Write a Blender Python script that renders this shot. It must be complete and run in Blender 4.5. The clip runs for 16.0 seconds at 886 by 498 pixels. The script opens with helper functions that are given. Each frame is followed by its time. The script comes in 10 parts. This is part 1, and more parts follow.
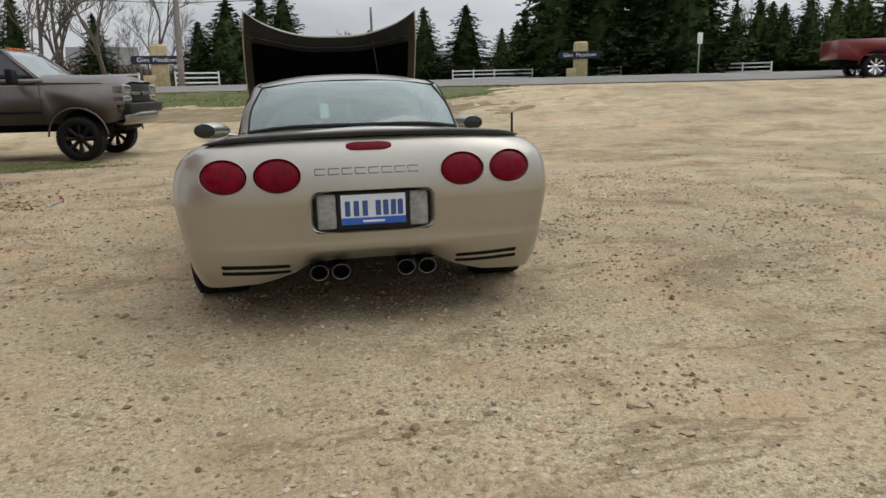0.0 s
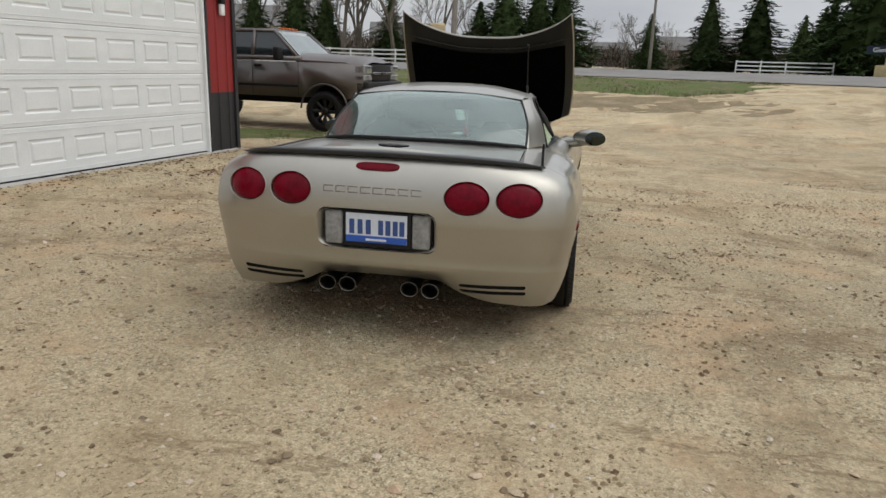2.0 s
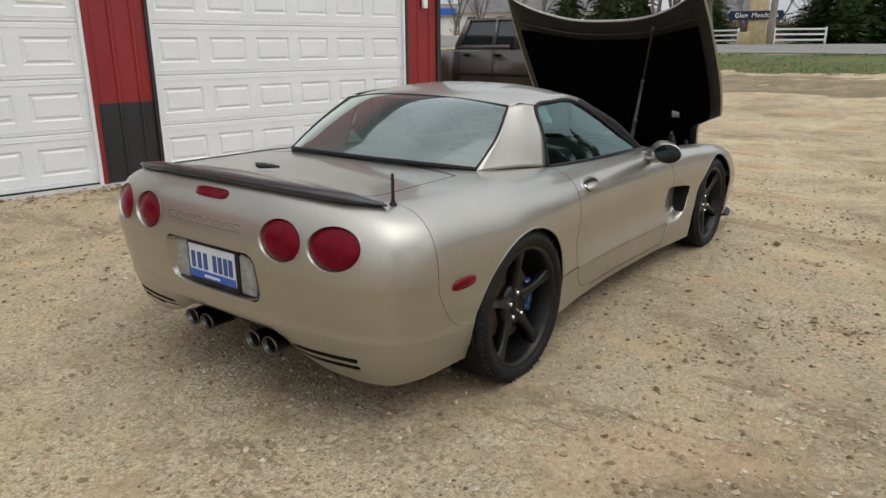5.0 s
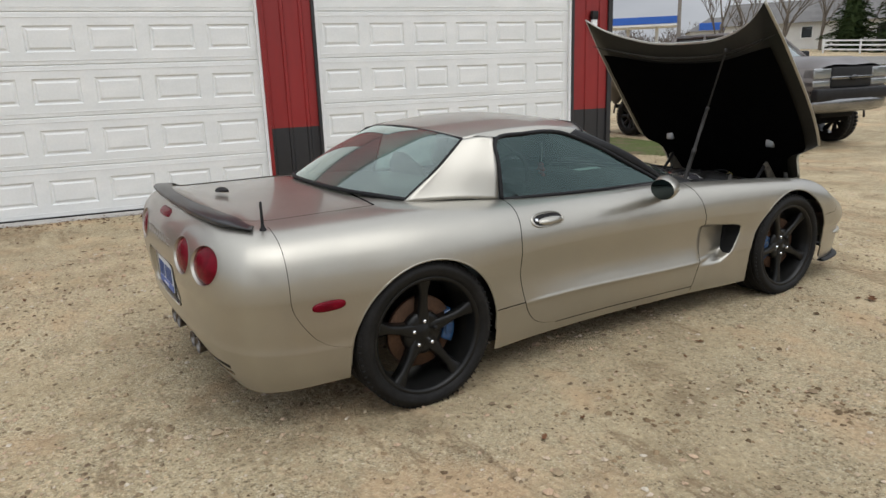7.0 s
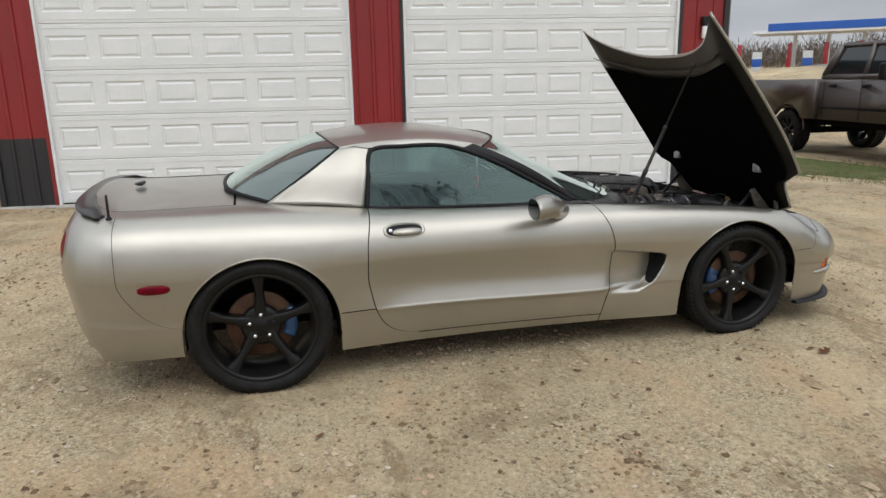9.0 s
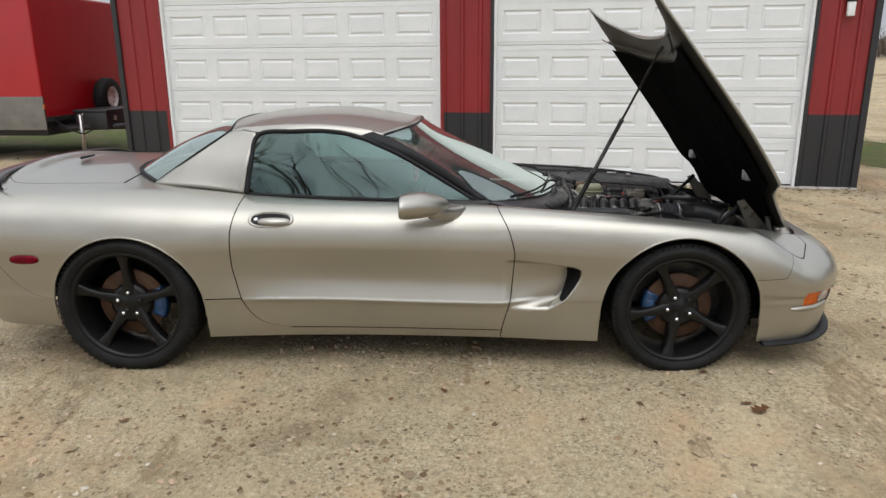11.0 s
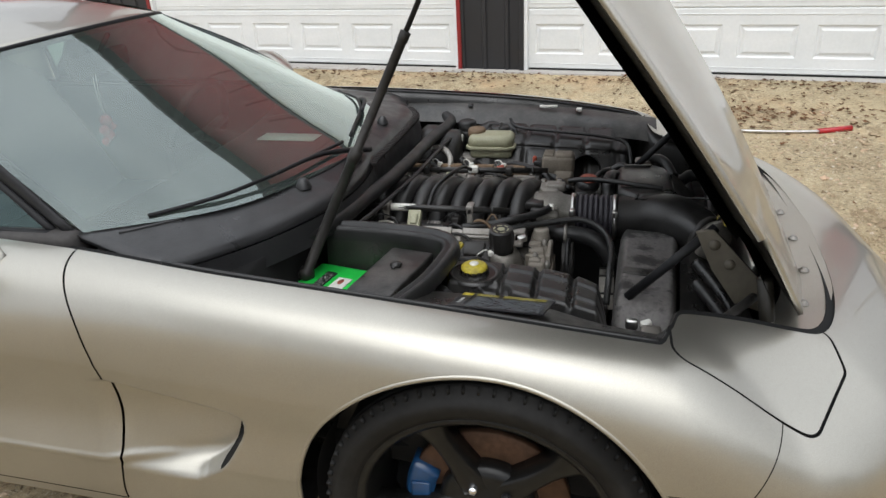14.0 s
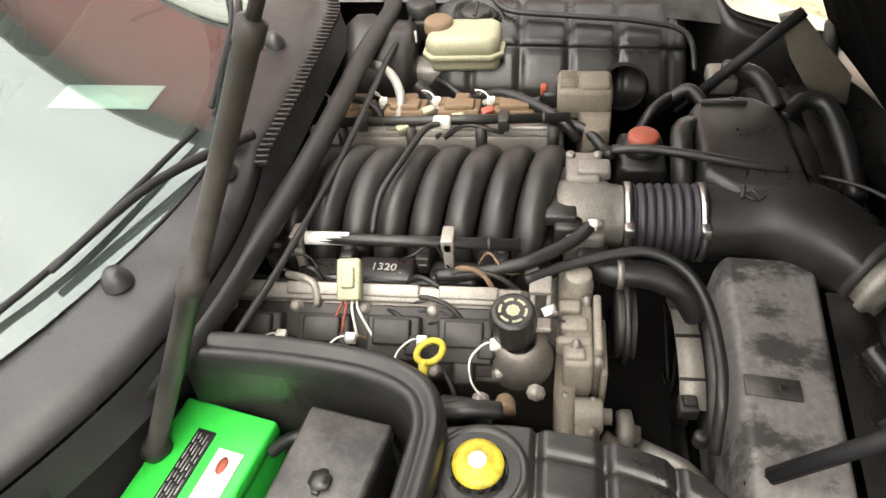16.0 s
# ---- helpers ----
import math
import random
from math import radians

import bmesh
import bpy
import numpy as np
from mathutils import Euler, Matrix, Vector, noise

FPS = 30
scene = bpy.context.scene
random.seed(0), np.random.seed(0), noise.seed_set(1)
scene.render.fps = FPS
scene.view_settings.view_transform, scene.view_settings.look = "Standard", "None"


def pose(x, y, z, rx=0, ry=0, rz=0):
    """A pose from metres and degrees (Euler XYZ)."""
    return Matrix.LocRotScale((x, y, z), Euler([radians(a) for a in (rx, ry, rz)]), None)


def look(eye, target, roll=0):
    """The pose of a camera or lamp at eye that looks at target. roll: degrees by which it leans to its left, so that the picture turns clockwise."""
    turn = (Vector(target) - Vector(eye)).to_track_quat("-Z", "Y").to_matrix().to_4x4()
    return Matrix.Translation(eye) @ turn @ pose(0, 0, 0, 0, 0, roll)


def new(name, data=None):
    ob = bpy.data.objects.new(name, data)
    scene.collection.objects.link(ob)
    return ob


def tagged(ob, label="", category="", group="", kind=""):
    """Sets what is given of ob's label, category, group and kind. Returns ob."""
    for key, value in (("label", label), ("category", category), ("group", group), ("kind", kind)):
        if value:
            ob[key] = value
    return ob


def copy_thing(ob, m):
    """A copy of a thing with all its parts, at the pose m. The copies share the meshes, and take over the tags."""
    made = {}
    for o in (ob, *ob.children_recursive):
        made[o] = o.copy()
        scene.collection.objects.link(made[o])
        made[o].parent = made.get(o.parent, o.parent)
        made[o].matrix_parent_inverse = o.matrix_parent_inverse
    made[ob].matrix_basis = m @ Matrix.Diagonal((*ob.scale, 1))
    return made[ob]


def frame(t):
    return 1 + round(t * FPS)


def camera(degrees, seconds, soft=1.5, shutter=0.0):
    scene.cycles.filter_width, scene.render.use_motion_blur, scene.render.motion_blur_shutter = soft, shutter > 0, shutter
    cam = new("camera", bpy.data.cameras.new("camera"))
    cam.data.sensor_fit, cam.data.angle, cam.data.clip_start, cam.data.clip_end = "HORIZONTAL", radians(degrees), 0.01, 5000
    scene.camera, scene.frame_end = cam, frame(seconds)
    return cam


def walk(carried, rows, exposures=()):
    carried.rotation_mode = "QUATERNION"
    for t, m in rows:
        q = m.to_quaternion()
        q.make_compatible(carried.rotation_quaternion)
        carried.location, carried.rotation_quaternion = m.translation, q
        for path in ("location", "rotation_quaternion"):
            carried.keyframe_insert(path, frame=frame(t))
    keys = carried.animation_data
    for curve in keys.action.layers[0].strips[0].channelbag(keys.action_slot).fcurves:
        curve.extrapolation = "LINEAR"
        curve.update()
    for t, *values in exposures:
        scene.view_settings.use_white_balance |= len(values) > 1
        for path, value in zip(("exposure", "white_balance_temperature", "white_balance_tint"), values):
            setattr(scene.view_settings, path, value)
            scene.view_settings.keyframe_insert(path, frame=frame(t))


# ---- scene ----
cam = camera(64.8, 16.0)
PATH = [
    (0, (-0.284, -4.047, 1.109), (0.081, -2.135, 0.651), -1.3),
    (0.5, (-0.041, -4.094, 1.27), (0.282, -2.175, 0.808), -1.2),
    (1, (0.309, -4.204, 1.337), (0.389, -2.258, 0.885), 0.0),
    (1.5, (0.611, -4.137, 1.313), (0.487, -2.196, 0.848), 1.8),
    (2, (0.904, -3.938, 1.314), (0.541, -2.039, 0.802), 1.8),
    (2.5, (1.21, -3.722, 1.304), (0.596, -1.895, 0.772), -0.3),
    (3, (1.417, -3.454, 1.286), (0.668, -1.684, 0.732), -0.4),
    (3.5, (1.623, -3.171, 1.308), (0.789, -1.453, 0.713), -0.8),
    (4, (1.904, -2.943, 1.344), (0.937, -1.293, 0.759), -0.9),
    (4.5, (2.109, -2.678, 1.348), (1.049, -1.078, 0.784), -0.2),
    (4.7, (2.188, -2.579, 1.378), (1.093, -1.003, 0.815), -0.1),
    (6.8, (3.304, -1.516, 1.43), (1.682, -0.459, 0.929), -2.2),
    (7, (3.383, -1.418, 1.438), (1.729, -0.409, 0.941), -2.0),
    (7.5, (3.548, -1.068, 1.439), (1.817, -0.192, 0.954), -1.5),
    (8, (3.796, -0.72, 1.445), (2.001, 0.023, 0.969), -1.3),
    (8.5, (4.005, -0.358, 1.436), (2.165, 0.27, 0.967), -0.8),
    (9, (4.141, 0.038, 1.452), (2.264, 0.537, 0.976), -1.1),
    (9.2, (4.22, 0.213, 1.436), (2.325, 0.647, 0.965), -1.2),
    (11.3, (3.912, 1.775, 1.441), (1.996, 1.668, 0.88), -0.7),
    (11.5, (3.798, 1.879, 1.459), (1.896, 1.746, 0.855), -0.9),
    (12, (3.491, 2.2, 1.424), (1.625, 1.975, 0.741), -1.2),
    (12.5, (3.093, 2.464, 1.378), (1.255, 2.176, 0.644), -1.6),
    (13, (2.698, 2.671, 1.358), (0.871, 2.348, 0.612), -2.2),
    (13.5, (2.282, 2.83, 1.352), (0.474, 2.456, 0.585), -1.8),
    (14, (1.857, 2.849, 1.366), (0.108, 2.408, 0.502), -3.3),
    (14.5, (1.474, 2.82, 1.338), (-0.196, 2.341, 0.347), -4.0),
    (14.8, (1.283, 2.778, 1.323), (-0.335, 2.334, 0.234), -3.2),
    (15, (1.173, 2.742, 1.321), (-0.414, 2.325, 0.178), -4.1),
    (15.5, (0.932, 2.654, 1.361), (-0.558, 2.315, 0.071), -5.9),
    (16, (0.848, 2.643, 1.371), (-0.545, 2.341, -0.032), -7.2),
]
walk(cam, [(t, look(eye, target, roll)) for t, eye, target, roll in PATH], exposures=[(0, -0.85, 6500, 10), (1, -0.80, 6500, 10), (2, -0.87, 6500, 10), (3, -0.80, 6450, 10), (4, -0.76, 6450, 10), (8, -0.74, 6400, 10), (9, -0.74, 6400, 10), (12, -0.6, 6400, 10), (14.5, -0.15, 6400, 9), (15, 0.45, 6350, 8), (15.5, 1.02, 6950, 10), (16, 1.28, 7350, 11)])

# ---------- world, sun, exposure ----------
world = bpy.data.worlds.new("overcast_sky")
scene.world = world
world.use_nodes = True
wn, wl = world.node_tree.nodes, world.node_tree.links
wn.clear()
SUN_EL, SUN_AZ = 58, 88
sky = wn.new("ShaderNodeTexSky")
sky.sky_type = "NISHITA"
sky.sun_disc = False
sky.sun_elevation, sky.sun_rotation = radians(SUN_EL), radians(SUN_AZ)
sky.air_density, sky.dust_density, sky.ozone_density = 1.0, 4.0, 1.0
hsv = wn.new("ShaderNodeHueSaturation")
hsv.inputs["Saturation"].default_value = 0.12
wl.new(sky.outputs[0], hsv.inputs["Color"])
# broken cloud cover: a soft grey deck with paler and darker billows
tc = wn.new("ShaderNodeTexCoord")
mp = wn.new("ShaderNodeMapping")
mp.inputs["Scale"].default_value = (1.6, 1.6, 5.0)
wl.new(tc.outputs["Generated"], mp.inputs["Vector"])
cn = wn.new("ShaderNodeTexNoise")
cn.inputs["Scale"].default_value, cn.inputs["Detail"].default_value = 1.7, 6.0
wl.new(mp.outputs[0], cn.inputs["Vector"])
cr = wn.new("ShaderNodeValToRGB")
cr.color_ramp.elements[0].position, cr.color_ramp.elements[0].color = 0.36, (0.84, 0.855, 0.88, 1)
cr.color_ramp.elements[1].position, cr.color_ramp.elements[1].color = 0.64, (1.12, 1.12, 1.12, 1)
wl.new(cn.outputs["Fac"], cr.inputs["Fac"])
deck_mix = wn.new("ShaderNodeMixRGB")
deck_mix.blend_type = "MIX"
deck_mix.inputs["Fac"].default_value = 0.8
deck_mix.inputs[2].default_value = (6.6, 6.8, 7.1, 1)
wl.new(hsv.outputs[0], deck_mix.inputs[1])
mul = wn.new("ShaderNodeMixRGB")
mul.blend_type = "MULTIPLY"
mul.inputs["Fac"].default_value = 1.0
wl.new(deck_mix.outputs[0], mul.inputs[1])
wl.new(cr.outputs[0], mul.inputs[2])
# an overcast sky is about three times as bright overhead as at the horizon
sep = wn.new("ShaderNodeSeparateXYZ")
wl.new(tc.outputs["Generated"], sep.inputs[0])
hz = wn.new("ShaderNodeMapRange")
hz.inputs["From Min"].default_value, hz.inputs["From Max"].default_value = -0.05, 0.9
hz.inputs["To Min"].default_value, hz.inputs["To Max"].default_value = 1.30, 2.15
wl.new(sep.outputs[2], hz.inputs["Value"])
grade = wn.new("ShaderNodeMixRGB")
grade.blend_type = "MULTIPLY"
grade.inputs["Fac"].default_value = 1.0
wl.new(mul.outputs[0], grade.inputs[1])
wl.new(hz.outputs[0], grade.inputs[2])
# the cloud deck is thinner and paler round the hidden sun
to_sun = Vector((math.sin(radians(SUN_AZ)) * math.cos(radians(SUN_EL)), math.cos(radians(SUN_AZ)) * math.cos(radians(SUN_EL)), math.sin(radians(SUN_EL))))
dot = wn.new("ShaderNodeVectorMath")
dot.operation = "DOT_PRODUCT"
dot.inputs[1].default_value = to_sun
wl.new(tc.outputs["Generated"], dot.inputs[0])
glow = wn.new("ShaderNodeMapRange")
glow.interpolation_type = "SMOOTHSTEP"
glow.inputs["From Min"].default_value, glow.inputs["From Max"].default_value = -0.3, 1.0
glow.inputs["To Min"].default_value, glow.inputs["To Max"].default_value = 0.98, 1.68
wl.new(dot.outputs["Value"], glow.inputs["Value"])
thin = wn.new("ShaderNodeMixRGB")
thin.blend_type = "MULTIPLY"
thin.inputs["Fac"].default_value = 1.0
wl.new(grade.outputs[0], thin.inputs[1])
wl.new(glow.outputs[0], thin.inputs[2])
bg = wn.new("ShaderNodeBackground")
bg.inputs["Strength"].default_value = 0.108
wl.new(thin.outputs[0], bg.inputs["Color"])
wo = wn.new("ShaderNodeOutputWorld")
wl.new(bg.outputs[0], wo.inputs["Surface"])

sun_data = bpy.data.lights.new("sun", "SUN")
sun_data.energy, sun_data.angle, sun_data.color = 1.1, radians(60), (1.0, 0.96, 0.9)
sun = new("sun", sun_data)
sun.rotation_euler = Euler((radians(90 - SUN_EL), 0, radians(180 - SUN_AZ)))
sun.location = (0, 0, 30)


# ---------- mesh helpers ----------
def clamp(a, lo=0.0, hi=1.0):
    return max(lo, min(hi, a))


def lerp(a, b, t):
    return a + (b - a) * t


def sstep(a, b, x):
    t = clamp((x - a) / (b - a))
    return t * t * (3 - 2 * t)


def curve_through(pairs):
    """A smooth function of one number through (key, value or tuple) pairs, free of overshoot."""
    ks = [p[0] for p in pairs]
    vs = np.array([np.atleast_1d(p[1]) for p in pairs], float)
    hs = np.diff(ks)[:, None]
    ds = np.diff(vs, axis=0) / hs
    m = np.zeros_like(vs)
    m[0], m[-1] = ds[0], ds[-1]
    for i in range(1, len(ks) - 1):
        same = ds[i - 1] * ds[i] > 0
        with np.errstate(divide="ignore", invalid="ignore"):
            w1, w2 = 2 * hs[i] + hs[i - 1], hs[i] + 2 * hs[i - 1]
            h = (w1 + w2) / (w1 / ds[i - 1] + w2 / ds[i])
        m[i] = np.where(same, h, 0)

    def value(k):
        k = clamp(k, ks[0], ks[-1])
        i = max(0, min(len(ks) - 2, int(np.searchsorted(ks, k, side="right")) - 1))
        h = ks[i + 1] - ks[i]
        t = (k - ks[i]) / h
        a, b, c, d = 2 * t**3 - 3 * t**2 + 1, t**3 - 2 * t**2 + t, -2 * t**3 + 3 * t**2, t**3 - t**2
        r = a * vs[i] + b * h * m[i] + c * vs[i + 1] + d * h * m[i + 1]
        return float(r[0]) if len(r) == 1 else r

    return value


def part(name, bm, material, parent=None, label="", smooth=True, m=None):
    """Link a bmesh as one mesh object under a thing or a part."""
    me = bpy.data.meshes.new(name)
    bm.normal_update()
    bm.to_mesh(me)
    bm.free()
    for mat in material if isinstance(material, (list, tuple)) else [material]:
        me.materials.append(mat)
    if smooth:
        me.shade_smooth()
    ob = new(name, me)
    if parent is not None:
        ob.parent = parent
    if m is not None:
        ob.matrix_basis = m
    if label:
        ob["label"] = label
    return ob


def thing(name, m, label, category, group="", kind=""):
    ob = new(name)
    ob.empty_display_size = 0.1
    ob.matrix_basis = m
    return tagged(ob, label, category, group, kind)


def box(bm, x0, y0, z0, x1, y1, z1, bevel=0.0, m=None, seg=2):
    r = bmesh.ops.create_cube(bm, size=1.0)
    vs = r["verts"]
    for v in vs:
        v.co = Vector((lerp(x0, x1, v.co.x + 0.5), lerp(y0, y1, v.co.y + 0.5), lerp(z0, z1, v.co.z + 0.5)))
    if bevel:
        es = list({e for v in vs for e in v.link_edges})
        r = bmesh.ops.bevel(bm, geom=es, offset=bevel, segments=seg, affect="EDGES", profile=0.5)
        vs = list({v for f in r["faces"] for v in f.verts} | {v for v in vs if v.is_valid})
    if m is not None:
        bmesh.ops.transform(bm, matrix=m, verts=vs)
    return vs


def lathe(bm, profile, seg=32, m=None, arc=2 * math.pi):
    """Turn (radius, height) pairs about z."""
    rings = []
    closed = abs(arc - 2 * math.pi) < 1e-6
    n = seg if closed else seg + 1
    for r, h in profile:
        if r < 1e-6:
            rings.append([bm.verts.new((0, 0, h))])
        else:
            rings.append([bm.verts.new((r * math.cos(arc * i / seg), r * math.sin(arc * i / seg), h)) for i in range(n)])
    for a, b in zip(rings, rings[1:]):
        for i in range(seg):
            j = (i + 1) % n
            q = [a[i % len(a)], a[j % len(a)], b[j % len(b)], b[i % len(b)]]
            q = list(dict.fromkeys(q))
            if len(q) >= 3:
                bm.faces.new(q)
    vs = [v for r in rings for v in r]
    if m is not None:
        bmesh.ops.transform(bm, matrix=m, verts=vs)
    return vs


def tube(bm, pts, radius, seg=8, caps=True):
    """A round tube along points; radius is a number or a function of 0..1."""
    pts = [Vector(p) for p in pts]
    rings, up = [], None
    for i, p in enumerate(pts):
        t = (pts[min(i + 1, len(pts) - 1)] - pts[max(i - 1, 0)]).normalized()
        if up is None:
            up = t.orthogonal().normalized()
        up = (up - t * up.dot(t)).normalized()
        side = t.cross(up)
        r = radius(i / (len(pts) - 1)) if callable(radius) else radius
        rings.append([bm.verts.new(p + (up * math.cos(a) + side * math.sin(a)) * r) for a in (2 * math.pi * j / seg for j in range(seg))])
    for a, b in zip(rings, rings[1:]):
        for j in range(seg):
            bm.faces.new((a[j], a[(j + 1) % seg], b[(j + 1) % seg], b[j]))
    if caps:
        bm.faces.new(rings[0][::-1])
        bm.faces.new(rings[-1])


def spline(pts, n=24):
    """Points along a smooth line through a few given ones."""
    pts = [Vector(p) for p in pts]
    if len(pts) == 2:
        return [pts[0].lerp(pts[1], i / n) for i in range(n + 1)]
    out = []
    for i in range(n + 1):
        u = i / n * (len(pts) - 1)
        k = min(int(u), len(pts) - 2)
        t = u - k
        p0, p1, p2, p3 = pts[max(k - 1, 0)], pts[k], pts[k + 1], pts[min(k + 2, len(pts) - 1)]
        out.append(0.5 * (2 * p1 + (p2 - p0) * t + (2 * p0 - 5 * p1 + 4 * p2 - p3) * t * t + (3 * p1 - p0 - 3 * p2 + p3) * t**3))
    return out


def extrude_outline(bm, outline, z0, z1, bevel=0.0, m=None, seg=2):
    """A flat plate with the given (x, y) outline, from z0 to z1."""
    a = [bm.verts.new((x, y, z0)) for x, y in outline]
    b = [bm.verts.new((x, y, z1)) for x, y in outline]
    fs = [bm.faces.new(a[::-1]), bm.faces.new(b)]
    n = len(a)
    for i in range(n):
        fs.append(bm.faces.new((a[i], a[(i + 1) % n], b[(i + 1) % n], b[i])))
    vs = a + b
    if bevel:
        es = list({e for v in b for e in v.link_edges if all(w in b for w in e.verts)})
        r = bmesh.ops.bevel(bm, geom=es, offset=bevel, segments=seg, affect="EDGES", profile=0.5)
        vs = list({v for v in vs if v.is_valid} | {v for f in r["faces"] for v in f.verts})
    if m is not None:
        bmesh.ops.transform(bm, matrix=m, verts=vs)
    return vs


def grid(bm, nu, nv, fn, mat=0, flip=False):
    """A sheet from fn(u, v), u and v from 0 to 1."""
    vs = [[bm.verts.new(fn(i / nu, j / nv)) for j in range(nv + 1)] for i in range(nu + 1)]
    for i in range(nu):
        for j in range(nv):
            q = (vs[i][j], vs[i + 1][j], vs[i + 1][j + 1], vs[i][j + 1])
            f = bm.faces.new(q[::-1] if flip else q)
            f.material_index = mat
    return vs


def text_bm(body, size, m, depth=0.004):
    cu = bpy.data.curves.new("lettering", "FONT")
    cu.body, cu.size, cu.extrude, cu.align_x, cu.align_y = body, size, depth, "CENTER", "CENTER"
    ob = bpy.data.objects.new("lettering", cu)
    scene.collection.objects.link(ob)
    me = bpy.data.meshes.new_from_object(ob.evaluated_get(bpy.context.evaluated_depsgraph_get()))
    bm = bmesh.new()
    bm.from_mesh(me)
    bpy.data.objects.remove(ob)
    bpy.data.meshes.remove(me)
    bpy.data.curves.remove(cu)
    bmesh.ops.transform(bm, matrix=m, verts=bm.verts)
    return bm


# ---------- materials ----------
class Mat:
    """A node material with a few short-hands."""

    def __init__(self, name, color=(0.5, 0.5, 0.5), rough=0.5, metal=0.0, spec=0.5, coat=0.0):
        self.mat = bpy.data.materials.new(name)
        self.mat.use_nodes = True
        self.n, self.l = self.mat.node_tree.nodes, self.mat.node_tree.links
        self.b = self.n["Principled BSDF"]
        self.set("Base Color", (*color, 1))
        self.set("Roughness", rough)
        self.set("Metallic", metal)
        self.set("Specular IOR Level", spec)
        self.set("Coat Weight", coat)
        self.set("Coat Roughness", 0.06)
        self.tc = self.n.new("ShaderNodeTexCoord")
        self.obj = self.tc.outputs["Object"]
        self.last_bump = None

    def set(self, key, value):
        self.b.inputs[key].default_value = value

    def scaled(self, s):
        m = self.n.new("ShaderNodeMapping")
        m.inputs["Scale"].default_value = s
        self.l.new(self.obj, m.inputs["Vector"])
        return m.outputs[0]

    def noise(self, scale, detail=4, rough=0.55, vec=None):
        t = self.n.new("ShaderNodeTexNoise")
        t.inputs["Scale"].default_value, t.inputs["Detail"].default_value, t.inputs["Roughness"].default_value = scale, detail, rough
        self.l.new(vec or self.obj, t.inputs["Vector"])
        return t.outputs["Fac"]

    def voronoi(self, scale, feature="F1", out="Distance", vec=None):
        t = self.n.new("ShaderNodeTexVoronoi")
        t.feature = feature
        t.inputs["Scale"].default_value = scale
        self.l.new(vec or self.obj, t.inputs["Vector"])
        return t.outputs[out]

    def ramp(self, fac, *stops):
        r = self.n.new("ShaderNodeValToRGB")
        e = r.color_ramp.elements
        while len(e) < len(stops):
            e.new(0.5)
        for el, (p, c) in zip(e, stops):
            el.position = p
            el.color = (*c, 1) if isinstance(c, tuple) else (c, c, c, 1)
        self.l.new(fac, r.inputs["Fac"])
        return r.outputs["Color"]

    def mix(self, fac, a, b, mode="MIX"):
        m = self.n.new("ShaderNodeMixRGB")
        m.blend_type = mode
        for key, v in (("Fac", fac), ("Color1", a), ("Color2", b)):
            if isinstance(v, (int, float)):
                m.inputs[key].default_value = v if key == "Fac" else (v, v, v, 1)
            elif isinstance(v, tuple):
                m.inputs[key].default_value = (*v, 1)
            else:
                self.l.new(v, m.inputs[key])
        return m.outputs["Color"]

    def math(self, op, a, b=0.0):
        m = self.n.new("ShaderNodeMath")
        m.operation = op
        for i, v in enumerate((a, b)):
            if isinstance(v, (int, float)):
                m.inputs[i].default_value = v
            else:
                self.l.new(v, m.inputs[i])
        return m.outputs[0]

    def to(self, key, out):
        self.l.new(out, self.b.inputs[key])
        return self

    def bump(self, height, strength=0.3, distance=0.01):
        b = self.n.new("ShaderNodeBump")
        b.inputs["Strength"].default_value, b.inputs["Distance"].default_value = strength, distance
        self.l.new(height, b.inputs["Height"])
        if self.last_bump:
            self.l.new(self.last_bump, b.inputs["Normal"])
        self.last_bump = b.outputs[0]
        self.l.new(self.last_bump, self.b.inputs["Normal"])
        return self

    def random(self):
        return self.n.new("ShaderNodeObjectInfo").outputs["Random"]

    def island(self):
        return self.n.new("ShaderNodeNewGeometry").outputs["Random Per Island"]

    def vary(self, color, amount=0.25, scale=6.0, fine=60.0):
        """Base colour with blotches at two scales."""
        a = self.ramp(self.noise(scale), (0.3, 1 - amount), (0.7, 1 + amount))
        b = self.ramp(self.noise(fine, 3), (0.3, 1 - amount * 0.6), (0.7, 1 + amount * 0.6))
        c = self.mix(1.0, color, a, "MULTIPLY")
        self.to("Base Color", self.mix(1.0, c, b, "MULTIPLY"))
        return self

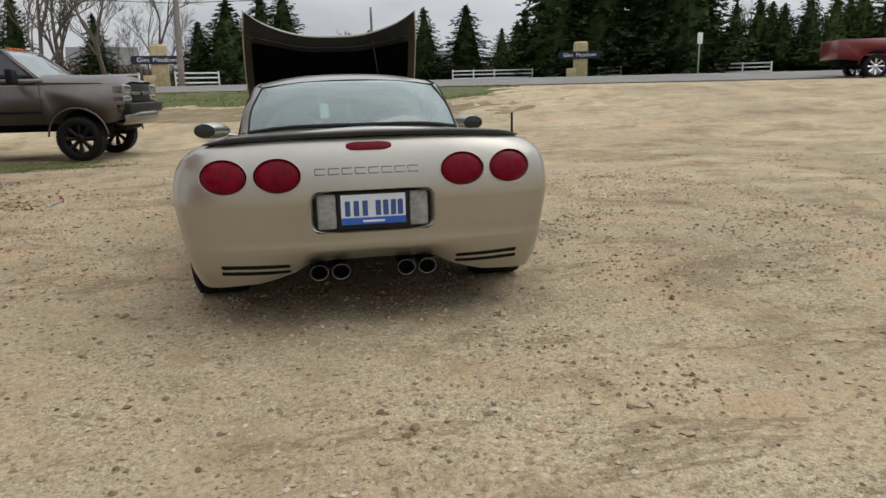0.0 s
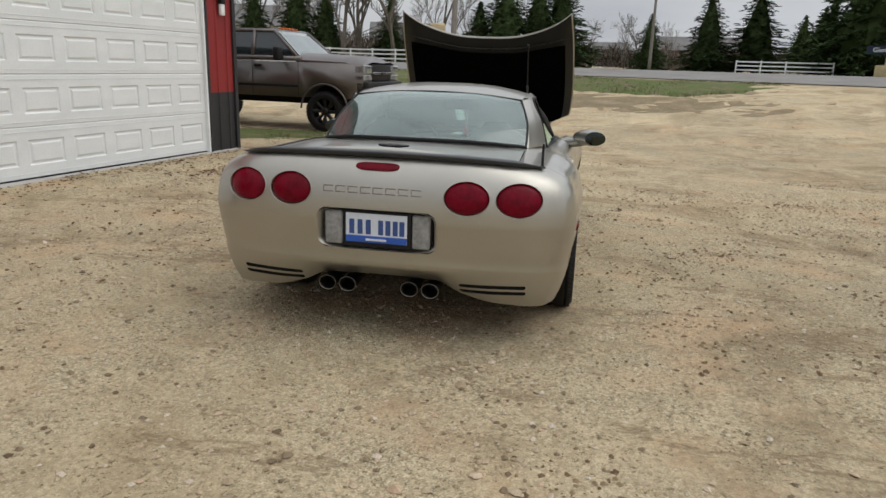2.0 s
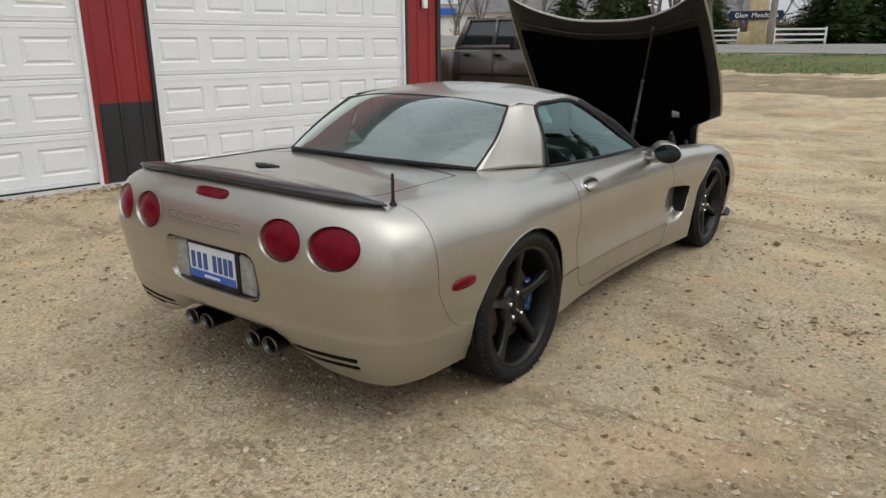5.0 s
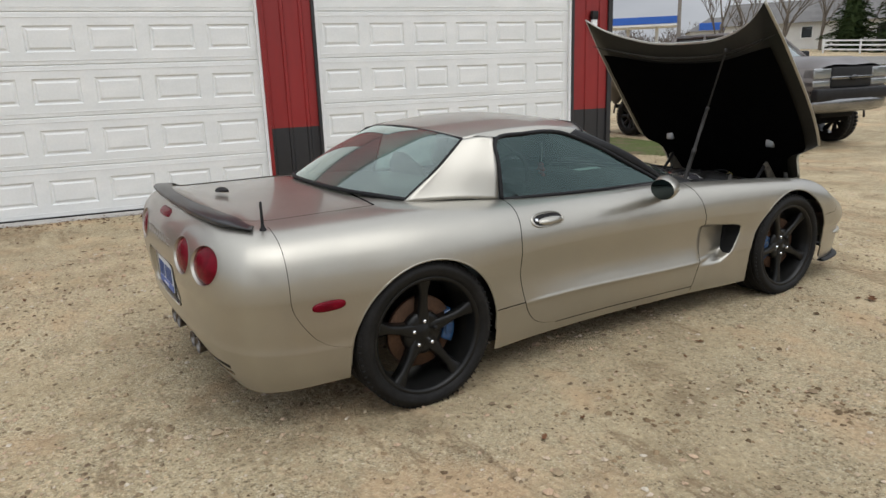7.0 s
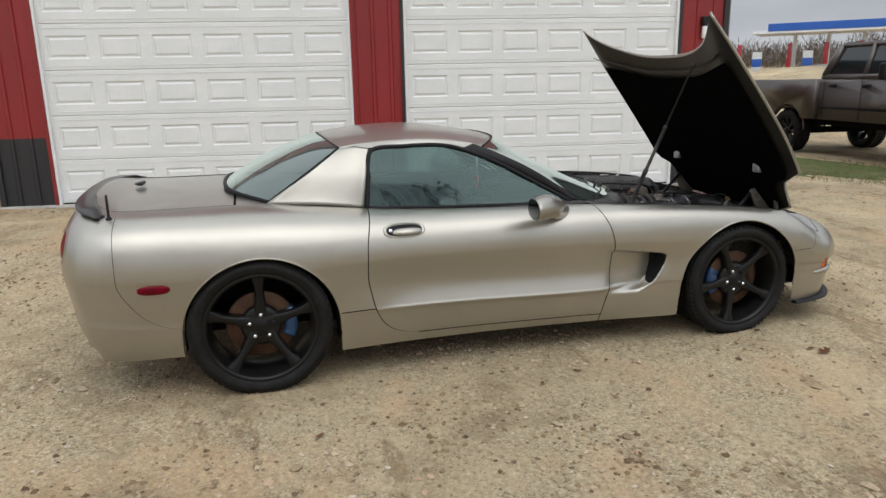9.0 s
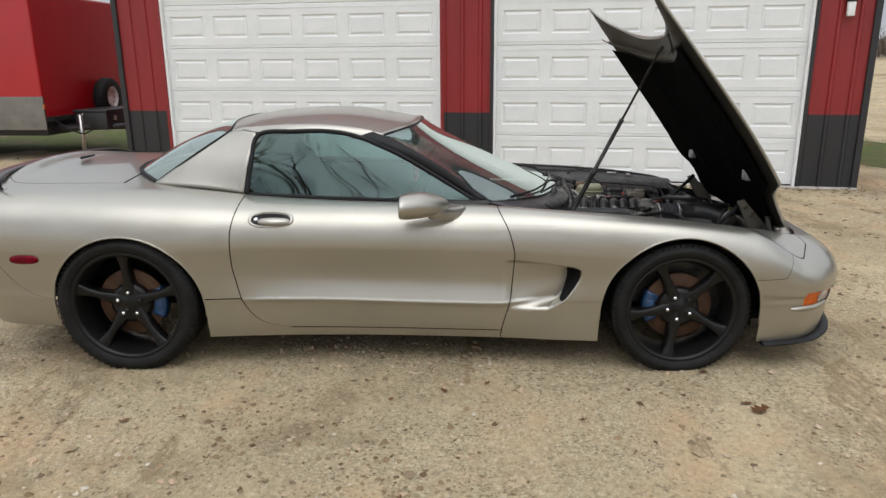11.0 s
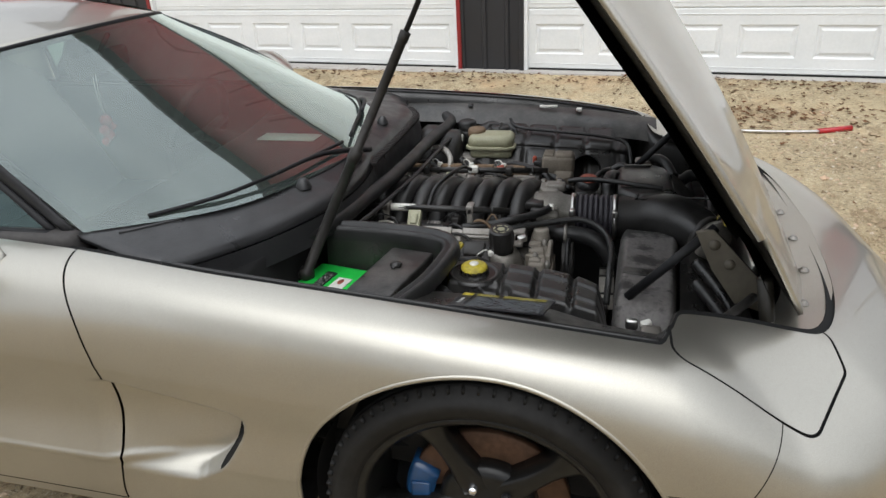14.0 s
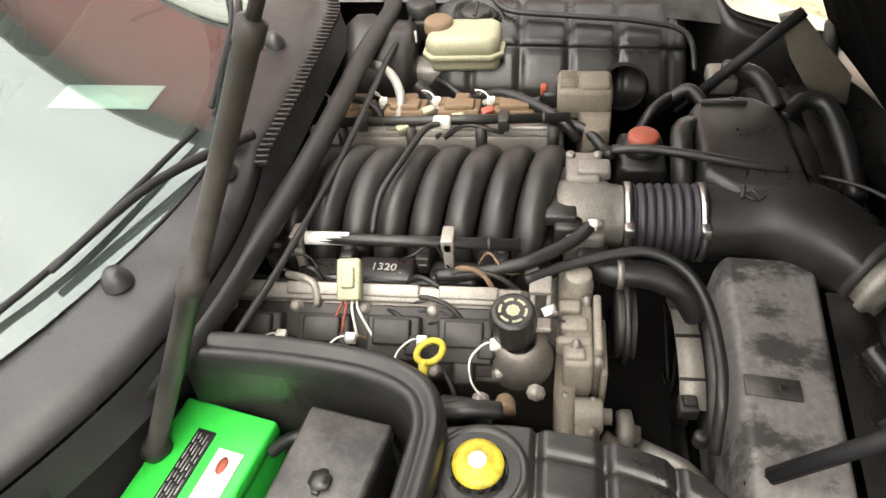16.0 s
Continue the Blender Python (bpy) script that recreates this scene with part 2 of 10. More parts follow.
def make_ground():
    m = Mat("dirt_and_gravel", rough=0.92, spec=0.2)
    big = m.noise(0.22, 5, 0.6)
    mid = m.noise(1.1, 7, 0.68)
    fine = m.noise(38, 5, 0.75)
    grit = m.voronoi(150, "F1", "Color")
    pebble = m.voronoi(62, "F1", "Color")
    sand = m.ramp(mid, (0.30, (0.26, 0.185, 0.104)), (0.48, (0.44, 0.337, 0.210)), (0.70, (0.57, 0.450, 0.295)))
    gravel = m.ramp(grit, (0.12, (0.13, 0.096, 0.060)), (0.4, (0.35, 0.272, 0.170)), (0.75, (0.45, 0.366, 0.245)), (0.97, (0.64, 0.57, 0.45)))
    coarse = m.ramp(pebble, (0.10, (0.11, 0.078, 0.048)), (0.35, (0.34, 0.26, 0.16)), (0.65, (0.46, 0.36, 0.235)), (0.90, (0.50, 0.34, 0.21)), (0.97, (0.62, 0.55, 0.43)))
    gravel = m.mix(m.ramp(m.noise(1.7, 5, 0.7), (0.42, 0.15), (0.58, 0.7)), gravel, coarse)
    where = m.ramp(m.noise(0.5, 6, 0.7), (0.38, 0.15), (0.56, 0.9))
    col = m.mix(where, sand, gravel)
    # dark crumbs of bark and damp earth, and pale chips, sparse and uneven
    crumbs = m.ramp(m.noise(44, 5, 0.8), (0.55, 0.0), (0.61, 0.9))
    crumbs = m.mix(1.0, crumbs, m.ramp(m.noise(2.4, 5, 0.7), (0.40, 0.15), (0.56, 1.0)), "MULTIPLY")
    col = m.mix(crumbs, col, (0.080, 0.054, 0.030))
    chips = m.ramp(m.noise(120, 2, 0.6, m.scaled((1.0, 1.0, 0.4))), (0.625, 0.0), (0.67, 0.5))
    col = m.mix(chips, col, (0.62, 0.56, 0.45))
    damp = m.ramp(m.noise(0.75, 7, 0.76), (0.51, 0.0), (0.63, 0.65))
    col = m.mix(damp, col, (0.185, 0.130, 0.076))
    col = m.mix(1.0, col, m.ramp(fine, (0.25, 0.68), (0.5, 1.0), (0.75, 1.25)), "MULTIPLY")
    col = m.mix(1.0, col, m.ramp(big, (0.3, (0.93, 0.975, 0.97)), (0.7, (1.32, 1.39, 1.38))), "MULTIPLY")
    rusty = m.ramp(m.noise(0.9, 5, 0.7, m.scaled((1, 1.4, 1))), (0.51, 0.0), (0.64, 0.5))
    col = m.mix(rusty, col, (0.53, 0.355, 0.205))
    # broken dark ridges left by turning tyres
    ruts = m.ramp(m.noise(1.0, 6, 0.72, m.scaled((0.55, 1.7, 1.0))), (0.565, 0.0), (0.60, 0.65), (0.63, 0.1))
    col = m.mix(ruts, col, (0.20, 0.14, 0.080))
    m.to("Base Color", col)
    m.bump(m.noise(6, 7, 0.72), 0.65, 0.04)
    m.bump(m.noise(44, 5, 0.75), 0.9, 0.016)
    return m.mat


GROUND = make_ground()


def make_leafy(name, dark, light):
    m = Mat(name, rough=0.9, spec=0.05)
    c = m.ramp(m.island(), (0.0, dark), (1.0, light))
    m.to("Base Color", m.mix(1.0, c, m.ramp(m.random(), (0.0, 0.75), (1.0, 1.2)), "MULTIPLY"))
    m.set("Subsurface Weight", 0.0)
    return m.mat


def make_stone():
    m = Mat("gravel_stone", rough=0.85, spec=0.3)
    c = m.ramp(m.island(), (0.0, (0.13, 0.09, 0.055)), (0.25, (0.33, 0.25, 0.155)), (0.6, (0.43, 0.345, 0.24)), (0.85, (0.47, 0.33, 0.22)), (1.0, (0.54, 0.48, 0.385)))
    m.to("Base Color", m.mix(1.0, c, m.ramp(m.noise(120), (0.3, 0.8), (0.7, 1.15)), "MULTIPLY"))
    return m.mat


STONE = make_stone()
CLOD = make_leafy("turned_earth", (0.11, 0.075, 0.045), (0.30, 0.215, 0.130))


def make_asphalt():
    m = Mat("worn_asphalt", rough=0.85)
    c = m.ramp(m.noise(0.8, 5), (0.3, (0.15, 0.142, 0.130)), (0.7, (0.205, 0.194, 0.176)))
    m.to("Base Color", m.mix(1.0, c, m.ramp(m.noise(60, 2), (0.3, 0.8), (0.7, 1.2)), "MULTIPLY"))
    m.bump(m.noise(80), 0.3, 0.005)
    return m.mat


ASPHALT = make_asphalt()


NEEDLE = make_leafy("conifer_needles", (0.024, 0.042, 0.017), (0.070, 0.100, 0.040))
NEEDLE_PALE = make_leafy("pine_needles", (0.035, 0.060, 0.022), (0.105, 0.140, 0.055))
GRASS = make_leafy("spring_grass", (0.07, 0.085, 0.032), (0.16, 0.165, 0.075))
TWIG = make_leafy("bare_twigs", (0.09, 0.07, 0.055), (0.19, 0.155, 0.125))
DEADLEAF = make_leafy("dead_leaf", (0.06, 0.028, 0.015), (0.17, 0.085, 0.045))


def make_turf():
    m = Mat("thin_turf", rough=0.95, spec=0.1)
    a = m.ramp(m.noise(1.6, 6, 0.7), (0.35, (0.17, 0.13, 0.085)), (0.5, (0.10, 0.12, 0.045)), (0.72, (0.115, 0.15, 0.05)))
    m.to("Base Color", m.mix(1.0, a, m.ramp(m.noise(30, 4), (0.3, 0.7), (0.7, 1.25)), "MULTIPLY"))
    m.bump(m.noise(24), 0.6, 0.03)
    return m.mat


TURF = make_turf()
DRY_TURF = make_turf()
DRY_TURF.name = "dead_grass"
for nd in DRY_TURF.node_tree.nodes:
    if nd.type == "VALTORGB" and len(nd.color_ramp.elements) == 3:
        for el, c in zip(nd.color_ramp.elements, ((0.30, 0.235, 0.155), (0.225, 0.175, 0.11), (0.15, 0.135, 0.07))):
            el.color = (*c, 1)


def make_bark(name, c0, c1):
    m = Mat(name, rough=0.95, spec=0.15)
    v = m.scaled((18, 18, 3))
    m.to("Base Color", m.ramp(m.noise(1.0, 6, 0.7, v), (0.3, c0), (0.7, c1)))
    m.bump(m.noise(1.4, 5, 0.6, v), 0.6, 0.02)
    return m.mat


BARK = make_bark("grey_bark", (0.09, 0.075, 0.06), (0.23, 0.20, 0.17))
POLE_WOOD = make_bark("weathered_pole_wood", (0.16, 0.14, 0.12), (0.33, 0.30, 0.27))


def paint(name, color, rough=0.45, amount=0.06, scale=1.5, fine=25.0, metal=0.0, coat=0.0):
    m = Mat(name, color, rough, metal, spec=0.5 if max(color) > 0.1 else 0.22, coat=coat)
    m.vary(color, amount, scale, fine)
    return m


def make_siding(name, color, rough):
    m = Mat(name, color, rough)
    v = m.scaled((3, 3, 0.5))
    dust = m.ramp(m.noise(1.2, 5, 0.6, v), (0.35, 0.86), (0.7, 1.1))
    m.to("Base Color", m.mix(1.0, color, dust, "MULTIPLY"))
    m.to("Roughness", m.ramp(m.noise(4), (0.3, rough - 0.08), (0.7, rough + 0.12)))
    return m.mat


RED_STEEL = make_siding("red_painted_steel", (0.225, 0.014, 0.014), 0.42)
BLACK_STEEL = make_siding("black_painted_steel", (0.018, 0.018, 0.020), 0.45)


def make_door_white():
    m = Mat("white_door_steel", rough=0.42)
    v = m.scaled((2, 2, 5))
    c = m.ramp(m.noise(0.9, 5, 0.6, v), (0.3, (0.655, 0.672, 0.666)), (0.7, (0.73, 0.738, 0.728)))
    m.to("Base Color", m.mix(1.0, c, m.ramp(m.noise(45, 3), (0.3, 0.97), (0.7, 1.02)), "MULTIPLY"))
    m.bump(m.noise(70, 2), 0.06, 0.002)
    return m.mat


DOOR_WHITE = make_door_white()
RUST = paint("rust_patch", (0.20, 0.055, 0.03), 0.8, 0.4, 12, 60).mat
CONCRETE = paint("grey_concrete", (0.38, 0.36, 0.33), 0.9, 0.15, 3, 60).mat
WHITE_PAINT = paint("white_paint", (0.74, 0.75, 0.74), 0.5).mat
WHITE_VINYL = paint("white_vinyl", (0.72, 0.73, 0.73), 0.45).mat
TAN_STONE = paint("tan_stone", (0.42, 0.34, 0.20), 0.85, 0.2, 5, 40).mat
SIGN_BLUE = paint("dark_blue_board", (0.018, 0.026, 0.05), 0.5).mat
GREY_METAL = paint("galvanised_steel", (0.42, 0.43, 0.44), 0.45, 0.1, metal=0.8).mat
BLUE_FASCIA = paint("blue_fascia", (0.02, 0.10, 0.42), 0.4).mat
ROOF_GREY = paint("grey_shingle_roof", (0.14, 0.135, 0.13), 0.9, 0.2, 1.0, 12).mat
HOUSE_WHITE = paint("pale_house_siding", (0.62, 0.62, 0.60), 0.7).mat
RED_SHINY = paint("red_gloss_paint", (0.36, 0.006, 0.012), 0.3, coat=0.4).mat
TRUCK_RED = paint("dark_red_truck_paint", (0.16, 0.012, 0.02), 0.3, coat=0.6).mat
RUBBER = paint("tyre_rubber", (0.0085, 0.0082, 0.0078), 0.65, 0.45, 12, 80).mat
BLACK_PLASTIC = paint("black_plastic", (0.013, 0.013, 0.014), 0.5, 0.25, 9, 90).mat
DARK_VOID = paint("dark_underbody", (0.008, 0.008, 0.008), 0.9).mat
CHROME = Mat("chrome", (0.75, 0.76, 0.78), 0.12, 1.0).mat
STEEL = paint("bare_steel", (0.5, 0.49, 0.47), 0.35, 0.15, 20, 90, metal=1.0).mat

# ---------- ground ----------
def height(x, y):
    """The lot: level round the car, rising to the road beyond it."""
    d = (y + 0.42 * x) * 0.92
    h = 1.02 * sstep(9.0, 22.5, d) + 0.30 * sstep(22.5, 30.0, d) + 0.9 * sstep(-15, -40, x) * sstep(15, 50, y) * (1 - sstep(-44, -58, x))
    h -= 0.16 * sstep(7.0, 9.5, y) * sstep(-1.0, -3.5, x) * (1 - sstep(12, 15, y))
    lot = 1 - sstep(18, 22, d)
    h += lot * 0.018 * noise.noise(Vector((x * 0.55, y * 0.55, 3.1)))
    h += lot * 0.07 * sstep(2.0, 4.5, x + 0.4 * (y - 1)) * noise.noise(Vector((x * 0.5 + y * 0.3, y * 1.1 - x * 0.2, 1.3)))
    h += lot * 0.014 * noise.noise(Vector((x * 2.3, y * 2.3, 7.7)))
    h += lot * 0.030 * sstep(1.6, 3.2, x + 0.2 * y) * max(0.0, noise.noise(Vector((x * 0.9 + y * 0.5, y * 2.6 - x * 0.8, 5.2))) - 0.1)
    h += 4.0 * sstep(60, 400, math.hypot(x, y))
    h -= 0.075 * sstep(-1.8, -4.6, x) * (1 - sstep(6.5, 9.0, y))
    # shallow hollow under the car
    h -= 0.030 * math.exp(-((x / 0.95) ** 4)) * math.exp(-(((y - 1.6) / 2.2) ** 4))
    return h


def spaced(lo, hi, near, fine, grow):
    """Grid lines, fine inside near=(a, b) and ever wider outside it."""
    a, b = near
    mid = list(np.arange(a, b + fine / 2, fine))
    out, step, p = [], fine, b
    while p < hi:
        step *= grow
        p = min(hi, p + step)
        out.append(p)
    low, step, p = [], fine, a
    while p > lo:
        step *= grow
        p = max(lo, p - step)
        low.append(p)
    return low[::-1] + mid + out


def sheet(name, xs, ys, fn, material):
    vs = [(x, y, fn(x, y)) for y in ys for x in xs]
    n = len(xs)
    fs = [(j * n + i, j * n + i + 1, (j + 1) * n + i + 1, (j + 1) * n + i) for j in range(len(ys) - 1) for i in range(n - 1)]
    me = bpy.data.meshes.new(name)
    me.from_pydata(vs, [], fs)
    me.materials.append(material)
    me.shade_smooth()
    return new(name, me)


ground = sheet("ground", spaced(-900, 900, (-7, 10), 0.12, 1.09), spaced(-900, 900, (-6, 13), 0.12, 1.09), height, GROUND)
tagged(ground, "sandy dirt lot with patches of fine gravel", "ground", kind="structure")


def road_y(x):
    return 24.3 - 0.42 * x


def road_z(x, y):
    return height(x, y) + 0.02


road = sheet("road", spaced(-400, 400, (-40, 40), 2.0, 1.2), [0, 1.5, 3, 4.5, 6, 7.5], lambda x, y: 0, ASPHALT)
for v in road.data.vertices:
    w = v.co.y
    v.co.y = road_y(v.co.x) + w
    v.co.z = height(v.co.x, v.co.y) + 0.03
tagged(road, "worn grey asphalt road across the lot's far edge", "road", kind="structure")


def verge(name, x0, x1, lo, hi, nx, ny, lift=0.02, mat=None, label="thin spring turf with bare patches"):
    """Turf between two lines lo(x) and hi(x), draped on the ground, with a ragged edge."""
    bm = bmesh.new()

    def at(u, v):
        x = lerp(x0, x1, u)
        r = 0.35 * noise.noise(Vector((x * 0.7, 0.3, 5))) + 0.15 * noise.noise(Vector((x * 2.9, 0.3, 2)))
        y = lerp(lo(x) + r, hi(x), v)
        return (x, y, height(x, y) + lift - 0.04 * (1 - min(1, 8 * min(v, 1 - v, u + 0.02, 1.02 - u))))

    grid(bm, nx, ny, at)
    return tagged(part(name, bm, mat or TURF), label, "grass", kind="structure")


verge("turf_verge", -15, 7.2, lambda x: 17.9 - 0.34 * x + 0.5 * sstep(3.5, 7, x) * 6, lambda x: road_y(x) - 0.4, 90, 12)
verge("dead_grass_strip", -60, 9.0, lambda x: 14.6 - 0.30 * x + 4.0 * sstep(4.5, 9, x), lambda x: 18.2 - 0.34 * x + 0.5 * sstep(3.5, 7, x) * 6, 90, 10, 0.012, DRY_TURF, "trodden brown dead grass beside the lot")
verge("turf_beyond_road", -26, 150, lambda x: road_y(x) + 7.6, lambda x: 95 - 0.42 * x, 90, 14)
verge("turf_by_truck", -22, -3.2, lambda x: 7.6 + 0.12 * (x + 3), lambda x: 10.9 + 0.10 * (x + 3), 50, 6, 0.015)
verge("turf_behind_shop", -40, -5.9, lambda x: -16, lambda x: -2.9, 40, 14, 0.015)

# ---------- the red steel shop ----------
WALL_YAW = -9.09
shop_m = pose(-5.213, 1.4, -0.075, 0, 0, WALL_YAW)  # local y runs along the front, local x out towards the car
DOOR_H, WALL_H, PEAK_H = 3.385, 4.2, 6.1
D1 = (-3.874, -0.087)
DB = (0.666, 4.303)
WALL_ENDS = (-4.62, 5.03)


def wall_strip(bm, y0, y1, z0, z1, x=0.0, pitch=0.23, rib=0.019, mat=0, back=-0.14):
    """Ribbed steel siding: flat pans with raised ribs, as one closed slab."""
    prof, y = [(x, y0)], y0
    k = math.ceil(y0 / pitch)
    while k * pitch < y1:
        c = k * pitch
        for dy, dx in ((-0.028, 0), (-0.016, rib), (0.016, rib), (0.028, 0)):
            if y0 < c + dy < y1:
                prof.append((x + dx, c + dy))
        k += 1
    prof.append((x, y1))
    a = [bm.verts.new((px, py, z0)) for px, py in prof]
    b = [bm.verts.new((px, py, z1)) for px, py in prof]
    c = [bm.verts.new((back, y0, z0)), bm.verts.new((back, y1, z0)), bm.verts.new((back, y0, z1)), bm.verts.new((back, y1, z1))]
    for i in range(len(a) - 1):
        bm.faces.new((a[i], a[i + 1], b[i + 1], b[i])).material_index = mat
    bm.faces.new((c[1], c[0], c[2], c[3])).material_index = mat
    bm.faces.new((c[0], a[0], b[0], c[2])).material_index = mat
    bm.faces.new((a[-1], c[1], c[3], b[-1])).material_index = mat


shop = thing("shop_building", shop_m, "red steel shop with black wainscot and two white doors", "building", kind="structure")
WAINS = 0.875
for (y0, y1), nm in (((WALL_ENDS[0], D1[0]), "wall_south"), ((D1[1], DB[0]), "wall_middle"), ((DB[1], WALL_ENDS[1]), "wall_north")):
    bm = bmesh.new()
    wall_strip(bm, y0 + 0.05, y1 - 0.05, WAINS, DOOR_H)
    part(nm, bm, RED_STEEL, shop, "red ribbed steel siding", smooth=False)
    bm = bmesh.new()
    wall_strip(bm, y0 + 0.05, y1 - 0.05, 0.0, WAINS, x=0.003)
    part("wainscot", bm, BLACK_STEEL, shop, "black ribbed steel wainscot", smooth=False)
bm = bmesh.new()
wall_strip(bm, WALL_ENDS[0], WALL_ENDS[1], DOOR_H + 0.08, WALL_H)
for x0, x1 in ((-0.14, 0.0), (-9.14, -9.0)):
    g = [[bm.verts.new((x, y, z)) for y, z in ((WALL_ENDS[0], WALL_H), (WALL_ENDS[1], WALL_H), (sum(WALL_ENDS) / 2, PEAK_H))] for x in (x0, x1)]
    bm.faces.new(g[0][::-1])
    bm.faces.new(g[1])
    for a, b in ((0, 1), (1, 2), (2, 0)):
        bm.faces.new((g[0][a], g[0][b], g[1][b], g[1][a]))
part("wall_gable", bm, RED_STEEL, shop, "red ribbed steel gable", smooth=False)
# side and rear walls, and the roof
bm = bmesh.new()
L = WALL_ENDS
box(bm, -9.0, L[0], 0, -0.15, L[0] + 0.14, WALL_H)
box(bm, -9.0, L[1] - 0.14, 0, -0.15, L[1], WALL_H)
box(bm, -9.14, L[0], 0, -9.0, L[1], WALL_H)
part("wall_rear", bm, RED_STEEL, shop, smooth=False)
bm = bmesh.new()
# two slopes; the gable end stands towards the lot
MID = (L[0] + L[1]) / 2
for s in (-1, 1):
    eave = MID + s * ((L[1] - L[0]) / 2 + 0.35)
    ez = WALL_H - 0.35 * (PEAK_H - WALL_H) / ((L[1] - L[0]) / 2)
    vs = [bm.verts.new((x, y, z + dz)) for dz in (0.012, 0.09) for x in (0.35, -9.5) for y, z in ((MID, PEAK_H), (eave, ez))]
    for q in ((0, 1, 3, 2), (4, 6, 7, 5), (0, 4, 5, 1), (2, 3, 7, 6), (1, 5, 7, 3), (0, 2, 6, 4)):
        bm.faces.new([vs[i] for i in q])
bmesh.ops.recalc_face_normals(bm, faces=bm.faces)
part("roof", bm, BLACK_STEEL, shop, "black steel roof", smooth=False)
# corner and jamb trim
for y, w in ((L[0], 0.05), (L[1], 0.05)):
    s = 1 if y > 0 else -1
    bm = bmesh.new()
    box(bm, -0.15, y - 0.07 * (s > 0) - 0.001, 0.0, 0.034, y + 0.07 * (s < 0) + 0.001, WALL_H, 0.004)
    part("corner_trim", bm, BLACK_STEEL, shop, "black corner trim", smooth=False)
for y, s in ((D1[0], -1), (D1[1], 1), (DB[0], -1), (DB[1], 1)):
    bm = bmesh.new()
    box(bm, -0.10, min(y + s * 0.035, y + s * 0.075), 0, 0.036, max(y + s * 0.035, y + s * 0.075), DOOR_H + 0.08, 0.004)
    part("jamb_trim", bm, BLACK_STEEL if s * (1 if y > 1 or y < -1 else -1) > 0 else RED_STEEL, shop, smooth=False)
    bm = bmesh.new()
    box(bm, -0.10, min(y, y + s * 0.035), 0, 0.020, max(y, y + s * 0.035), DOOR_H, 0.006)
    part("door_seal", bm, WHITE_VINYL, shop, "white vinyl door stop", smooth=False)
for d in (D1, DB):
    bm = bmesh.new()
    box(bm, -0.10, d[0] - 0.07, DOOR_H, 0.036, d[1] + 0.07, DOOR_H + 0.08, 0.004)
    part("header_trim", bm, BLACK_STEEL, shop, smooth=False)


def door_section(width, hgt, cols):
    """One steel door section with raised panels in recessed frames."""
    bm = bmesh.new()
    x0 = -0.035
    cell = width / cols
    pw, ph = cell * 0.775, hgt * 0.50
    ys, zs = [0.0], [0.0, (hgt - ph) / 2, (hgt + ph) / 2, hgt - 0.0]
    # front face with holes, panel by panel: frame, bevel down, bevel up, field
    for c in range(cols):
        ya, yb = c * cell, (c + 1) * cell
        rings = []
        for inset, dx in ((None, 0), (0.0, 0), (0.014, -0.013), (0.030, -0.013), (0.050, -0.002)):
            if inset is None:
                r = [(ya, 0.012), (yb, 0.012), (yb, hgt - 0.012), (ya, hgt - 0.012)]
            else:
                cy, cz = (ya + yb) / 2, hgt / 2
                r = [(cy - pw / 2 + inset, cz - ph / 2 + inset), (cy + pw / 2 - inset, cz - ph / 2 + inset), (cy + pw / 2 - inset, cz + ph / 2 - inset), (cy - pw / 2 + inset, cz + ph / 2 - inset)]
            rings.append([bm.verts.new((x0 + dx, p, q)) for p, q in r])
        for a, b in zip(rings, rings[1:]):
            for i in range(4):
                bm.faces.new((a[i], a[(i + 1) % 4], b[(i + 1) % 4], b[i]))
        bm.faces.new(rings[-1])
    # rounded lips at the joints, and a thin groove line beside each
    for za, zb, s in ((0.012, 0.0, 1), (hgt - 0.012, hgt, -1)):
        grid(bm, 1, 4, lambda u, v: (x0 - 0.014 * v * v, u * width, lerp(za, zb, v)), flip=s < 0)
    for z in (0.052, hgt - 0.052):
        box(bm, x0 - 0.002, 0.004, z - 0.004, x0 + 0.0045, width - 0.004, z + 0.004, 0.0015, seg=1)
    # back and ends
    vs = [bm.verts.new(p) for p in ((x0 - 0.014, 0, 0), (x0 - 0.014, width, 0), (x0 - 0.014, width, hgt), (x0 - 0.014, 0, hgt), (x0 - 0.05, 0, 0), (x0 - 0.05, width, 0), (x0 - 0.05, width, hgt), (x0 - 0.05, 0, hgt))]
    for q in ((5, 4, 7, 6), (0, 4, 5, 1), (2, 6, 7, 3), (0, 3, 7, 4), (1, 5, 6, 2)):
        bm.faces.new([vs[i] for i in q])
    bmesh.ops.remove_doubles(bm, verts=bm.verts, dist=0.0004)
    return bm


SECTIONS = 6
for d, label in ((D1, "white raised-panel overhead door, closed"), (DB, "white raised-panel overhead door, closed")):
    door = thing("overhead_door", shop_m @ Matrix.Translation((0, d[0], 0.025)), label, "garage door", "shop doors", kind="structure")
    hgt = (DOOR_H - 0.025) / SECTIONS
    me = None
    for k in range(SECTIONS):
        m = Matrix.Translation((0, 0, k * hgt))
        if me is None:
            ob = part("door_panel", door_section(d[1] - d[0], hgt, 6), DOOR_WHITE, door, smooth=False, m=m)
            me = ob.data
        else:
            ob = new("door_panel", me)
            ob.parent, ob.matrix_basis = door, m
    bm = bmesh.new()
    box(bm, -0.09, 0, -0.035, -0.03, d[1] - d[0], 0.004, 0.004)
    part("bottom_seal", bm, RUBBER, door)
bm = bmesh.new()
